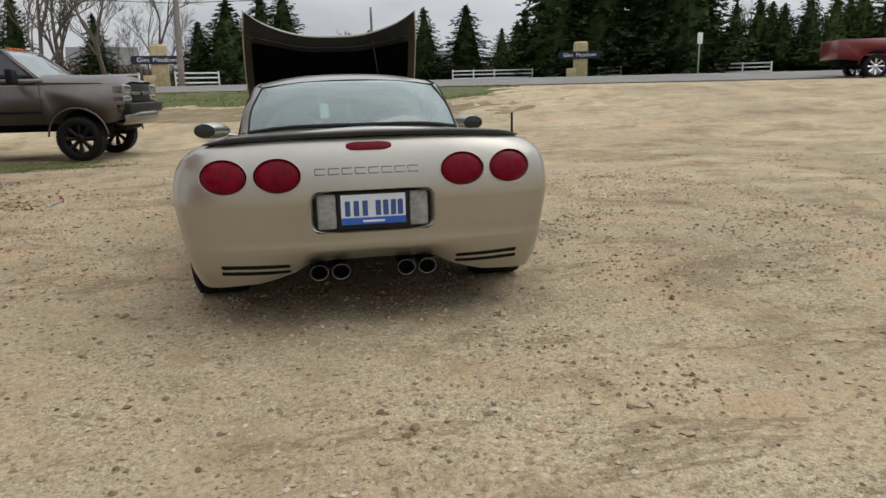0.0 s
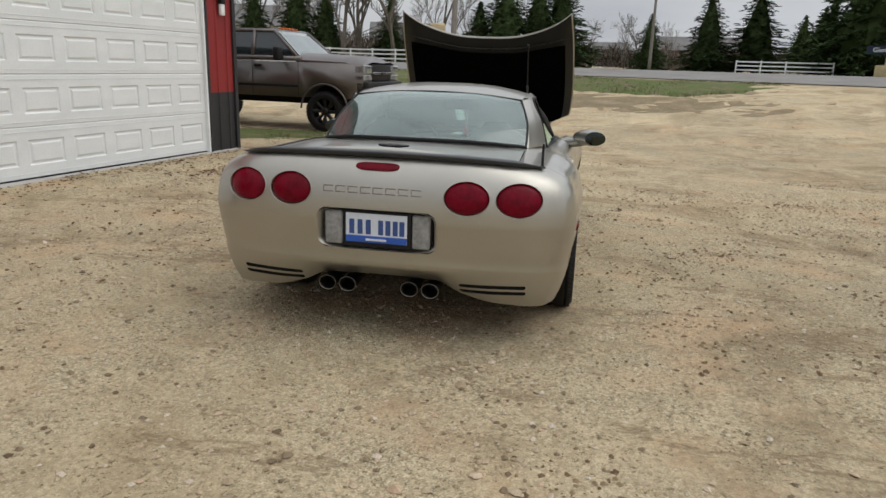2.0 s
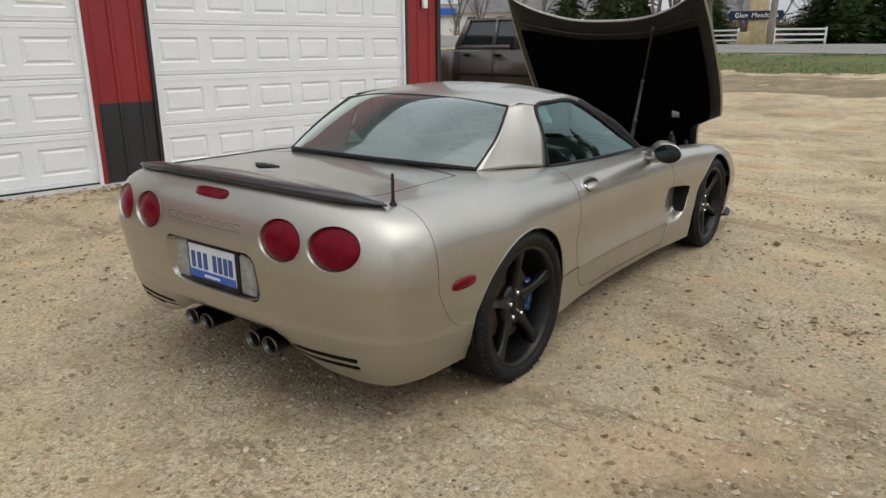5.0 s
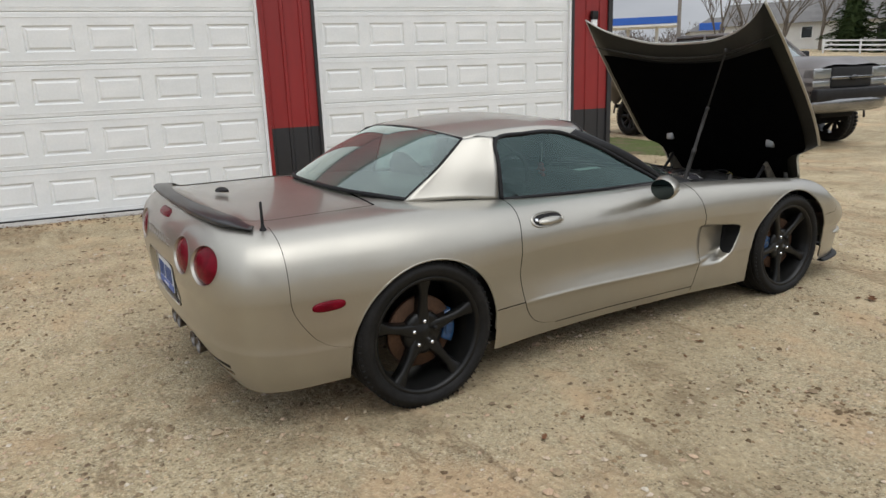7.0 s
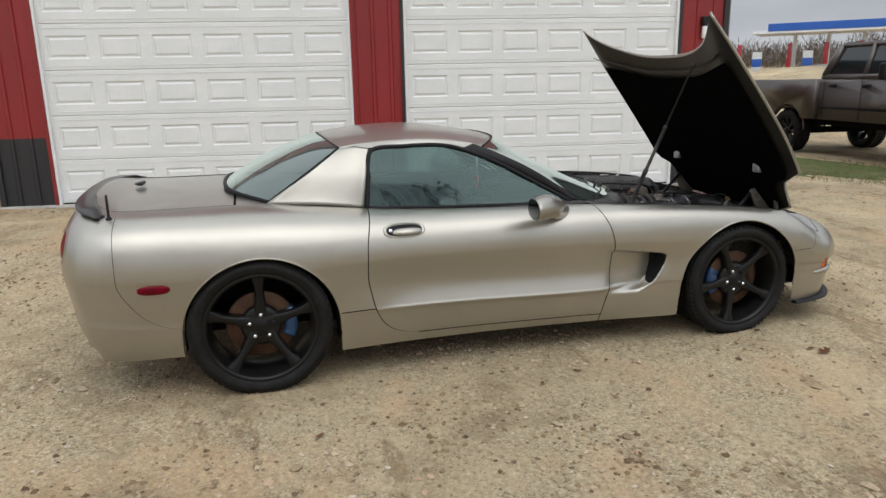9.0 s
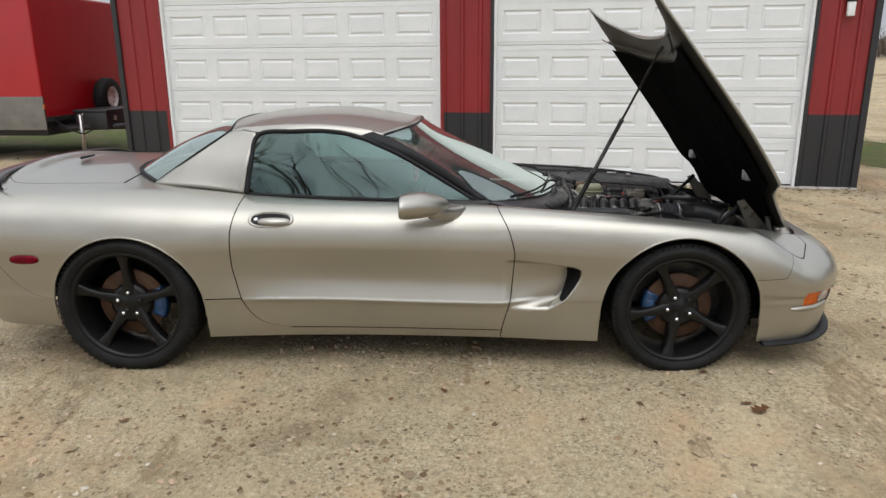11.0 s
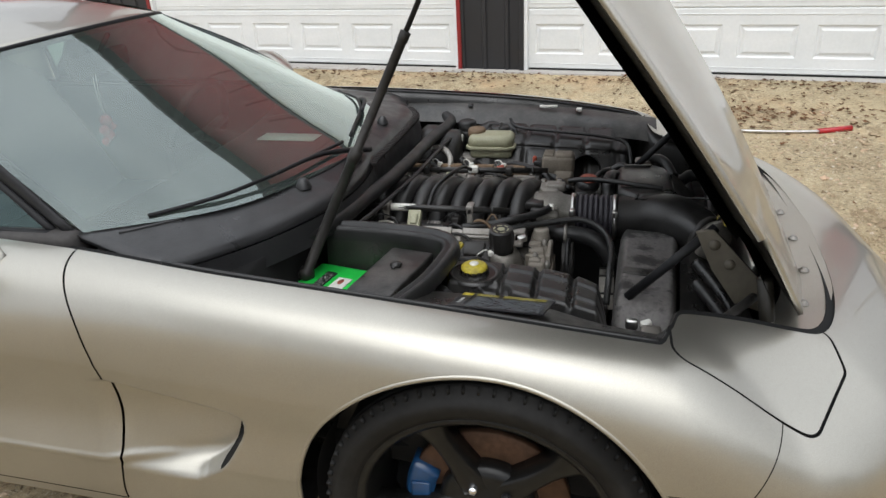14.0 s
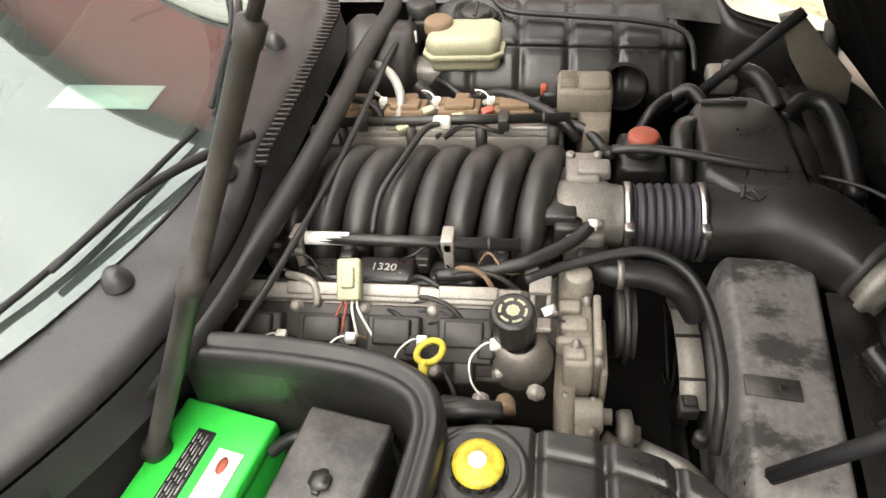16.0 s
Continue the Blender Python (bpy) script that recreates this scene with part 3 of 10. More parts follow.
box(bm, -0.2, L[0], -0.1, 0.10, L[1], 0.014, 0.01)
box(bm, 0.0, D1[0] - 0.1, -0.1, 0.16, D1[1] + 0.1, 0.010, 0.008)
tagged(part("concrete_sill", bm, CONCRETE, None, m=shop_m), "worn concrete sill under the shop doors", "concrete", kind="structure")

wl_ = thing("wall_lamp", shop_m @ pose(0.022, 4.69, 2.06), "small white and dark outdoor lamp on the red wall", "lamp")
bm = bmesh.new()
box(bm, 0, -0.05, 0.08, 0.07, 0.05, 0.20, 0.008)
part("housing", bm, BLACK_PLASTIC, wl_)
bm = bmesh.new()
box(bm, 0.004, -0.042, -0.08, 0.06, 0.042, 0.082, 0.012)
part("diffuser", bm, WHITE_VINYL, wl_, "white diffuser")

# ---------- the sports car: materials ----------
def make_pewter():
    m = Mat("pewter_metallic_paint", (0.36, 0.325, 0.27), 0.34, 0.88, coat=0.7)
    fl = m.ramp(m.noise(900, 2), (0.3, 0.86), (0.7, 1.14))
    dust = m.ramp(m.noise(2.2, 5, 0.6), (0.3, 0.95), (0.7, 1.04))
    c = m.mix(1.0, (0.395, 0.377, 0.330), fl, "MULTIPLY")
    m.to("Base Color", m.mix(1.0, c, dust, "MULTIPLY"))
    m.to("Roughness", m.ramp(m.noise(5, 5, 0.6), (0.3, 0.34), (0.7, 0.40)))
    m.set("Coat Roughness", 0.05)
    return m.mat


PEWTER = make_pewter()


def make_glass(name, tint, haze=0.04, gloss=1.9, sheen=(0.90, 1.0, 0.975)):
    m = bpy.data.materials.new(name)
    m.use_nodes = True
    n, l = m.node_tree.nodes, m.node_tree.links
    n.clear()
    o = n.new("ShaderNodeOutputMaterial")
    t = n.new("ShaderNodeBsdfTransparent")
    t.inputs["Color"].default_value = (*tint, 1)
    g = n.new("ShaderNodeBsdfGlossy")
    g.inputs["Roughness"].default_value = 0.02
    g.inputs["Color"].default_value = (*sheen, 1)
    f = n.new("ShaderNodeFresnel")
    f.inputs["IOR"].default_value = 1.55
    tx = n.new("ShaderNodeTexCoord")
    nz = n.new("ShaderNodeTexNoise")
    nz.inputs["Scale"].default_value = 2.0
    l.new(tx.outputs["Object"], nz.inputs["Vector"])
    ad = n.new("ShaderNodeMath")
    ad.operation = "MULTIPLY_ADD"
    ad.inputs[1].default_value, ad.inputs[2].default_value = gloss, 0.0
    l.new(f.outputs[0], ad.inputs[0])
    mx = n.new("ShaderNodeMixShader")
    l.new(ad.outputs[0], mx.inputs[0])
    l.new(t.outputs[0], mx.inputs[1])
    l.new(g.outputs[0], mx.inputs[2])
    # a thin film of dust, its teal colour also standing in for sky sheen
    df = n.new("ShaderNodeBsdfDiffuse")
    df.inputs["Color"].default_value = (0.55, 0.68, 0.63, 1)
    film = n.new("ShaderNodeMapRange")
    film.inputs["From Min"].default_value, film.inputs["From Max"].default_value = 0.3, 0.7
    film.inputs["To Min"].default_value, film.inputs["To Max"].default_value = haze * 0.75, haze * 1.25
    l.new(nz.outputs["Fac"], film.inputs["Value"])
    mz = n.new("ShaderNodeMixShader")
    l.new(film.outputs[0], mz.inputs[0])
    l.new(mx.outputs[0], mz.inputs[1])
    l.new(df.outputs[0], mz.inputs[2])
    l.new(mz.outputs[0], o.inputs["Surface"])
    return m


GLASS = make_glass("green_tinted_glass", (0.54, 0.66, 0.62), 0.09, 2.0)
SCREEN_GLASS = make_glass("windshield_glass", (0.56, 0.67, 0.63), 0.04, 2.5)
DOOR_TINT = make_glass("dark_tinted_door_glass", (0.26, 0.36, 0.345), 0.0, 1.35, (0.74, 1.0, 0.97))
GLASS_CLEAR = make_glass("clear_lens", (0.85, 0.87, 0.87), 0.03)
BLACK_GLOSS = Mat("black_gloss_trim", (0.012, 0.012, 0.013), 0.22, coat=0.5).mat
SPOILER_BLACK = Mat("black_spoiler_paint", (0.011, 0.011, 0.012), 0.36, spec=0.5, coat=0.25).mat
BLACK_TRIM = paint("black_rubber_trim", (0.010, 0.010, 0.011), 0.55, 0.2, 10, 80).mat
WHEEL_BLACK = paint("satin_black_wheel_paint", (0.0075, 0.0075, 0.0072), 0.30, 0.2, 8, 60, coat=0.08).mat
DISC = paint("rusty_brake_disc", (0.075, 0.042, 0.026), 0.55, 0.3, 14, 80, metal=0.5).mat
CALIPER = paint("blue_caliper_paint", (0.007, 0.042, 0.115), 0.35, 0.15, 20, 90, coat=0.3).mat
LEATHER = paint("dark_grey_leather", (0.045, 0.042, 0.04), 0.6, 0.2, 6, 60).mat
SEAT_PALE = paint("light_grey_seat_leather", (0.30, 0.29, 0.27), 0.6, 0.15, 6, 60).mat


def make_lens(name, color, rough=0.15, ribs=140.0):
    m = Mat(name, color, rough, spec=0.10, coat=0.06)
    v = m.scaled((ribs, ribs, ribs))
    m.bump(m.noise(1.0, 1, 0.5, v), 0.10, 0.002)
    m.vary(color, 0.3, 9, 50)
    return m.mat


RED_LENS = make_lens("red_tail_lamp_lens", (0.13, 0.0010, 0.009), 0.25)
WHITE_LENS = make_lens("frosted_white_lens", (0.27, 0.27, 0.26))
AMBER_LENS = make_lens("amber_lens", (0.62, 0.13, 0.02))

# ---------- body surface: an outline in plan, and an upright section at every point of it ----------
OUT = curve_through([(0, (0, -0.905)), (1, (0.35, -0.898)), (2, (0.69, -0.860)), (3, (0.868, -0.752)), (4, (0.918, -0.58)), (5, (0.922, -0.38)), (6, (0.940, -0.03)), (7, (0.927, 0.3)), (8, (0.886, 0.7)), (9, (0.868, 1.2)), (10, (0.874, 1.75)), (11, (0.898, 2.15)), (12, (0.918, 2.6)), (13, (0.918, 3.0)), (14, (0.878, 3.245)), (15, (0.752, 3.415)), (16, (0.43, 3.565)), (17, (0, 3.615))])
TOP = curve_through([(0, (0, -0.775, 0.905)), (1, (0.34, -0.765, 0.90)), (2, (0.58, -0.715, 0.885)), (3, (0.70, -0.62, 0.862)), (4, (0.715, -0.51, 0.858)), (5, (0.71, -0.37, 0.858)), (6, (0.70, -0.03, 0.858)), (7, (0.69, 0.3, 0.845)), (8, (0.70, 0.70, 0.812)), (9, (0.71, 1.2, 0.790)), (10, (0.742, 1.72, 0.776)), (11, (0.785, 2.15, 0.752)), (12, (0.800, 2.6, 0.718)), (13, (0.778, 2.955, 0.668)), (13.6, (0.70, 2.985, 0.655)), (14, (0.62, 3.01, 0.640)), (14.5, (0.588, 3.13, 0.614)), (15, (0.578, 3.262, 0.590)), (16, (0.33, 3.357, 0.577)), (17, (0, 3.383, 0.575))])
Z_BOT = curve_through([(0, 0.315), (0.75, 0.31), (1.15, 0.255), (1.6, 0.215), (3, 0.198), (5, 0.20), (6, 0.16), (7, 0.148), (9, 0.140), (11, 0.128), (13, 0.135), (15, 0.145), (17, 0.15)])
D_BOT = curve_through([(0, 0.11), (3, 0.10), (4.5, 0.075), (7, 0.055), (10, 0.05), (12, 0.04), (14, 0.045), (17, 0.06)])
Z_RIDGE = curve_through([(0, 0.405), (2.5, 0.395), (5, 0.36), (7, 0.345), (8, 0.345), (10, 0.322), (11.2, 0.345), (13, 0.33), (17, 0.33)])
D_RIDGE = curve_through([(0, 0.022), (3, 0.03), (5, 0.028), (7.3, 0.020), (8.1, 0.003), (9, 0.0), (10, 0.0), (10.4, 0.008), (10.75, 0.017), (12, 0.018), (14, 0.018), (17, 0.02)])
D_VALLEY = curve_through([(0, 0.016), (3, 0.018), (6, 0.012), (7.3, 0.016), (8.1, 0.024), (9, 0.026), (10, 0.026), (11.2, 0.020), (12, 0.010), (14, 0.006), (17, 0.006)])
Z_WIDE = curve_through([(0, 0.60), (3, 0.60), (6, 0.58), (8, 0.60), (10, 0.58), (12, 0.54), (13, 0.47), (14, 0.40), (17, 0.40)])
FULL_UP = curve_through([(0, 0.75), (3, 0.75), (6, 0.72), (8, 0.70), (10, 0.70), (12, 0.80), (13, 0.72), (14, 0.62), (17, 0.55)])
FULL_IN = curve_through([(0, 0.35), (2, 0.55), (3, 0.62), (6, 0.62), (8, 0.55), (10, 0.55), (12, 0.68), (13, 0.58), (14, 0.40), (17, 0.38)])
LEAN = curve_through([(0, 0.35), (3, 0.12), (6, 0.10), (8, 0.16), (10, 0.12), (12, 0.06), (13, 0.12), (14, 0.24), (17, 0.26)])


SCOOP_EDGE = curve_through([(0.26, 1.955), (0.29, 2.005), (0.335, 2.085), (0.40, 2.135), (0.455, 2.163), (0.480, 2.166), (0.500, 2.140), (0.515, 2.08), (0.6, 1.9)])


def scoop_top(y):
    return lerp(0.533, 0.498, clamp((y - 1.86) / 0.28))


def scoop_depth(y, z):
    """Depth of the hollow behind the front wheel: a crisp upper edge, a shelf below, a steep front wall."""
    edge, hi = SCOOP_EDGE(z), scoop_top(y)
    deep = 0.016 * sstep(1.80, 1.87, y) + 0.070 * clamp((y - 1.84) / 0.28)
    shelf = clamp((z - 0.292) / 0.052)
    return deep * shelf * (2 - shelf) * (1 - sstep(hi - 0.012, hi + 0.006, z)) * (1 - sstep(edge - 0.012, edge + 0.008, y))


def section(k):
    """The upright section at plan position k: a function of v from sill (0) to the top edge (1)."""
    o, a, b = OUT(k), OUT(max(0, k - 0.02)), OUT(min(17, k + 0.02))
    t = np.array(b) - np.array(a)
    if k < 0.02 or k > 16.98:
        t = np.array((1.0, 0.0)) if k < 1 else np.array((-1.0, 0.0))
    n = np.array((t[1], -t[0])) / np.hypot(*t)
    zr, dr, zw, zb = Z_RIDGE(k), D_RIDGE(k), Z_WIDE(k), Z_BOT(k)
    sharp = 1 - sstep(0.004, 0.016, dr)
    low = curve_through([(0.0, (D_BOT(k), zb)), (0.06, (lerp(D_BOT(k), dr, 0.55) + 0.004, lerp(zb, zr, 0.35))), (0.13, (dr + 0.006 * sharp + 0.004, zr - 0.022)), (0.17, (dr, zr)), (0.20, (dr + 0.005 * sharp, zr + 0.014)), (0.32, (D_VALLEY(k), lerp(zr, zw, 0.42))), (0.5, (0.0, zw))])
    T = np.array(TOP(k))
    W = np.array((*o, zw))
    span = np.hypot(*(W - T)[:2])
    p1 = W + np.array((0, 0, FULL_UP(k) * (T[2] - zw)))
    p2 = T + (W - T) * FULL_IN(k)
    p2[2] = T[2] - LEAN(k) * FULL_IN(k) * span * 0.9

    def at(v):
        if v <= 0.5:
            d, z = low(v)
            x, y = o[0] - n[0] * d, o[1] - n[1] * d
        else:
            s = (v - 0.5) * 2
            c = (1 - s) ** 3 * W + 3 * s * (1 - s) ** 2 * p1 + 3 * s * s * (1 - s) * p2 + s**3 * T
            x, y, z = c
        # scoop behind the front wheel
        if 1.80 < y < 2.25 and 0.26 < z < 0.6 and x > 0.6:
            x -= scoop_depth(y, z)
        return (max(0.0, float(x)), float(y), float(z))

    return at


KS = sorted(set([round(float(k), 4) for k in np.concatenate([np.linspace(0, 17, 215), np.linspace(9.9, 11.6, 60), np.linspace(4.6, 7.3, 40), np.linspace(11.2, 13.4, 40), np.linspace(0.9, 2.7, 70), np.linspace(13.2, 15.2, 60), np.linspace(10.3, 11.2, 50)])]))
VS_ = [float(v) for v in np.concatenate([np.linspace(0, 0.2, 31), np.linspace(0.2, 0.5, 47)[1:], np.linspace(0.5, 1, 33)[1:]])]
NV = len(VS_) - 1
SHELL_V = []
for k in KS:
    at = section(k)
    SHELL_V += [at(v) for v in VS_]
NROW = NV + 1
SHELL_F = [(i * NROW + j, (i + 1) * NROW + j, (i + 1) * NROW + j + 1, i * NROW + j + 1) for i in range(len(KS) - 1) for j in range(NV)]
from mathutils.bvhtree import BVHTree

SHELL_TREE = BVHTree.FromPolygons([Vector(p) for p in SHELL_V], SHELL_F)


def onto(origin, way):
    """Where a ray meets the body's right half, and the outward normal there."""
    p, nrm, _, _ = SHELL_TREE.ray_cast(Vector(origin), Vector(way))
    if p is None:
        return Vector(origin) + Vector(way), -Vector(way)
    if nrm.dot(Vector(way)) > 0:
        nrm = -nrm
    return p, nrm


def clip(verts, faces, keep):
    """Cut a mesh along keep(p) = 0 and keep what is positive."""
    val = [keep(p) for p in verts]
    out_v, out_f, at_v, at_e = [], [], {}, {}

    def vert(i):
        if i not in at_v:
            at_v[i] = len(out_v)
            out_v.append(verts[i])
        return at_v[i]

    def edge(i, j):
        key = (min(i, j), max(i, j))
        if key not in at_e:
            t = val[i] / (val[i] - val[j])
            at_e[key] = len(out_v)
            out_v.append(tuple(lerp(a, b, t) for a, b in zip(verts[i], verts[j])))
        return at_e[key]

    for f in faces:
        if all(val[i] <= 0 for i in f):
            continue
        poly = []
        for a, b in zip(f, f[1:] + f[:1]):
            if val[a] > 0:
                poly.append(vert(a))
            if (val[a] > 0) != (val[b] > 0):
                poly.append(edge(a, b))
        poly = list(dict.fromkeys(poly))
        if len(poly) >= 3:
            out_f.append(tuple(poly))
    return out_v, out_f


GAP = 0.0026
FINE = 0.0013
SEAM_REAR = curve_through([(0.15, -0.25), (0.340, -0.25), (0.352, -0.36), (0.375, -0.44), (0.45, -0.53), (0.6, -0.60), (0.95, -0.60)])
DOOR_REAR = curve_through([(0.165, 0.98), (0.192, 0.80), (0.205, 0.71), (0.235, 0.635), (0.29, 0.585), (0.35, 0.558), (0.42, 0.541), (0.52, 0.525), (0.65, 0.528), (0.85, 0.57)])
DOOR_FRONT = curve_through([(0.15, 1.80), (0.21, 1.81), (0.35, 1.845), (0.55, 1.86), (0.65, 1.84), (0.80, 1.765)])
ARCH_R, ARCH_F = (0.015, 0.295, 0.368), (2.643, 0.275, 0.376)


def seam_front(p):
    """Where the fender ends at the nose: positive on the fender's side."""
    if p[1] < 2.65:
        return 1.0
    return min(p[2] - 0.452 - 0.04 * (p[1] - 2.95), 3.115 + 0.55 * (p[2] - 0.458) - p[1])


def door_bottom(y):
    return 0.192 - 0.016 * (y - 0.8)


def arch(p, a):
    y, z = p[1] - a[0], p[2] - a[1]
    return (math.hypot(y, z) if z > 0 else abs(y)) - a[2]


def sd_round(x, y, hx, hy, r):
    qx, qy = abs(x) - hx + r, abs(y) - hy + r
    return math.hypot(max(qx, 0), max(qy, 0)) + min(max(qx, qy), 0) - r


LID = [(0.56, 2.978), (0.790, 2.978), (0.818, 3.225), (0.645, 3.310), (0.56, 3.30)]


def lid_sd(p):
    """The flush headlamp lid in plan: a rounded five-cornered outline."""
    if p[2] < 0.48 or p[1] < 2.9:
        return 1.0
    r, d = 0.035, -1.0
    cx, cy = 0.68, 3.13
    q = [(x + (cx - x) * 0.26, y + (cy - y) * 0.24) for x, y in LID]
    inside, best = True, 9.0
    for (x0, y0), (x1, y1) in zip(q, q[1:] + q[:1]):
        ex, ey = x1 - x0, y1 - y0
        px, py = p[0] - x0, p[1] - y0
        if ex * py - ey * px < 0:
            inside = False
        t = clamp((px * ex + py * ey) / (ex * ex + ey * ey))
        best = min(best, math.hypot(px - t * ex, py - t * ey))
    return (-best if inside else best) - r


LAMPS = [(0.655, 0.730, 0.105, 0.077), (0.420, 0.730, 0.105, 0.077)]
PLATE_Z = 0.556


def rear_holes(p):
    if p[1] > -0.5:
        return 1.0
    d = [(math.hypot((p[0] - x) / a, (p[2] - z) / b) - 1) * b for x, z, a, b in LAMPS]
    d.append(sd_round(p[0], p[2] - PLATE_Z, 0.284, 0.098, 0.04))
    for dz in (-0.016, 0.016):
        d.append(sd_round(p[0] - 0.548, p[2] - 0.292 - dz - 0.02 * (p[0] - 0.548), 0.157, 0.0095, 0.008))
    return min(d)


def slit_sd(p):
    """Front opening of the side scoop, shade put in as dark skin: wide above, a mere line below."""
    if not (2.0 < p[1] < 2.3 and p[0] > 0.6):
        return -1.0
    f = clamp((p[2] - 0.335) / 0.13)
    edge = SCOOP_EDGE(p[2]) + 0.006
    return min(p[1] - edge + 0.010 + 0.044 * f, edge - p[1], p[2] - 0.332, scoop_top(p[1]) - 0.004 - p[2])


def marker_hole(p):
    if p[1] < 3.1 or p[2] > 0.45:
        return 1.0
    return sd_round(p[1] - 3.335 + 0.25 * (0.80 - p[0]), p[2] - 0.338, 0.125, 0.040, 0.015) if p[0] > 0.6 else 1.0


def panel(name, ylo, yhi, keeps, both, parent, label="", material=None, mirror=False, solid=0.0):
    fs = [f for f in SHELL_F if ylo < SHELL_V[f[0]][1] < yhi]
    v, f = SHELL_V, fs
    for kf in keeps:
        v, f = clip(v, f, kf)
    obs = []
    sides = (1,) if not mirror else (-1,)
    bm = bmesh.new()
    for s in ((1, -1) if both else sides):
        used = sorted({i for q in f for i in q})
        vs = {i: bm.verts.new((s * v[i][0], v[i][1], v[i][2])) for i in used}
        for q in f:
            q = q if s > 0 else q[::-1]
            try:
                bm.faces.new([vs[i] for i in q])
            except ValueError:
                pass
    bmesh.ops.remove_doubles(bm, verts=bm.verts, dist=0.0003)
    ob = part(name, bm, material or PEWTER, parent, label)
    if solid:
        md = ob.modifiers.new("thickness", "SOLIDIFY")
        md.thickness, md.offset = solid, -1.0
    return ob


car = thing("sports_car", pose(0, 0, 0), "pewter two-door sports car with its hood raised", "car")
seam_r = lambda p: SEAM_REAR(p[2]) - p[1] - FINE
panel("rear_bumper_cover", -1, -0.2, [seam_r, lambda p: arch(p, ARCH_R), rear_holes], True, car, "pewter bumper cover with oval lamps and slots")
panel("front_bumper_cover", 2.8, 3.9, [lambda p: -seam_front(p) - FINE, lambda p: arch(p, ARCH_F), lambda p: lid_sd(p) - GAP, marker_hole], True, car)
for right in (True, False):
    mir = not right
    panel("quarter_panel", -0.75, 1.0, [lambda p: p[1] - SEAM_REAR(p[2]) - FINE, lambda p: DOOR_REAR(p[2]) - p[1] - GAP, lambda p: arch(p, ARCH_R), lambda p: p[2] - 0.350 - GAP], False, car, mirror=mir)
    door = panel("door", 0.45, 1.95, [lambda p: p[1] - DOOR_REAR(p[2]) - GAP, lambda p: DOOR_FRONT(p[2]) - p[1] - GAP, lambda p: p[2] - door_bottom(p[1]) - GAP], False, car, mirror=mir)
    panel("rocker_panel", 0.2, 1.9, [lambda p: arch(p, ARCH_R), lambda p: 0.350 - p[2] - GAP, lambda p: DOOR_FRONT(p[2]) - p[1] - GAP, lambda p: max(DOOR_REAR(p[2]) - p[1] if p[2] > 0.192 else -1, door_bottom(p[1]) - p[2]) - GAP], False, car, mirror=mir)
    panel("fender", 1.7, 3.3, [lambda p: p[1] - DOOR_FRONT(p[2]) - GAP, lambda p: arch(p, ARCH_F), lambda p: seam_front(p) - FINE, lambda p: lid_sd(p) - GAP, lambda p: -slit_sd(p)], False, car, mirror=mir)
    panel("scoop_slit", 1.9, 2.3, [slit_sd], False, car, "dark-coloured skin for the side scoop's opening", DARK_VOID, mirror=mir)
    panel("headlamp_lid", 2.8, 3.4, [lambda p: -lid_sd(p) - GAP], False, car, "flush body-coloured headlamp lid", mirror=mir)


# added dark tube that draws the door's shut line where the gap fades
for s in (1, -1):
    bm = bmesh.new()
    pts = []
    for y, z in [(DOOR_REAR(q), q) for q in np.linspace(0.50, 0.20, 26)] + [(q, door_bottom(q)) for q in np.linspace(0.78, 1.80, 30)]:
        p, _ = onto((1.4, y, z), (-1, 0, 0))
        pts.append((s * (p.x - 0.003), y, z))
    tube(bm, pts, 0.0032, 6)
    part("door_weatherstrip", bm, DARK_VOID, car)


# dark structure a little inside the skin, so that the shut lines read as gaps
def inner_shell():
    bm = bmesh.new()
    idx = [i for i in range(0, len(KS), 2)]
    for s in (1, -1):
        rows = []
        for i in idx:
            col = []
            for j in range(0, NV + 1, 2):
                p = Vector(SHELL_V[i * NROW + j])
                c = Vector((0, clamp(p.y, -0.3, 3.0), 0.55))
                q = p + (c - p).normalized() * 0.022
                col.append(bm.verts.new((s * q.x, q.y, q.z)))
            rows.append(col)
        for a, b, i in zip(rows, rows[1:], idx):
            for j in range(len(a) - 1):
                p = a[j].co
                if arch((p.x, p.y, p.z), ARCH_R) < 0.02 or arch((p.x, p.y, p.z), ARCH_F) < 0.02 or p.y < -0.45 and rear_holes((abs(p.x), p.y, p.z)) < 0.03:
                    continue
                q = (a[j], b[j], b[j + 1], a[j + 1])
                if p.y > 3.1 and p.z < 0.41 or any(1.8 < w.co.y < 2.25 and 0.28 < w.co.z < 0.6 for w in q):
                    continue
                bm.faces.new(q if s > 0 else q[::-1])
    return bm


part("inner_structure", inner_shell(), DARK_VOID, car)

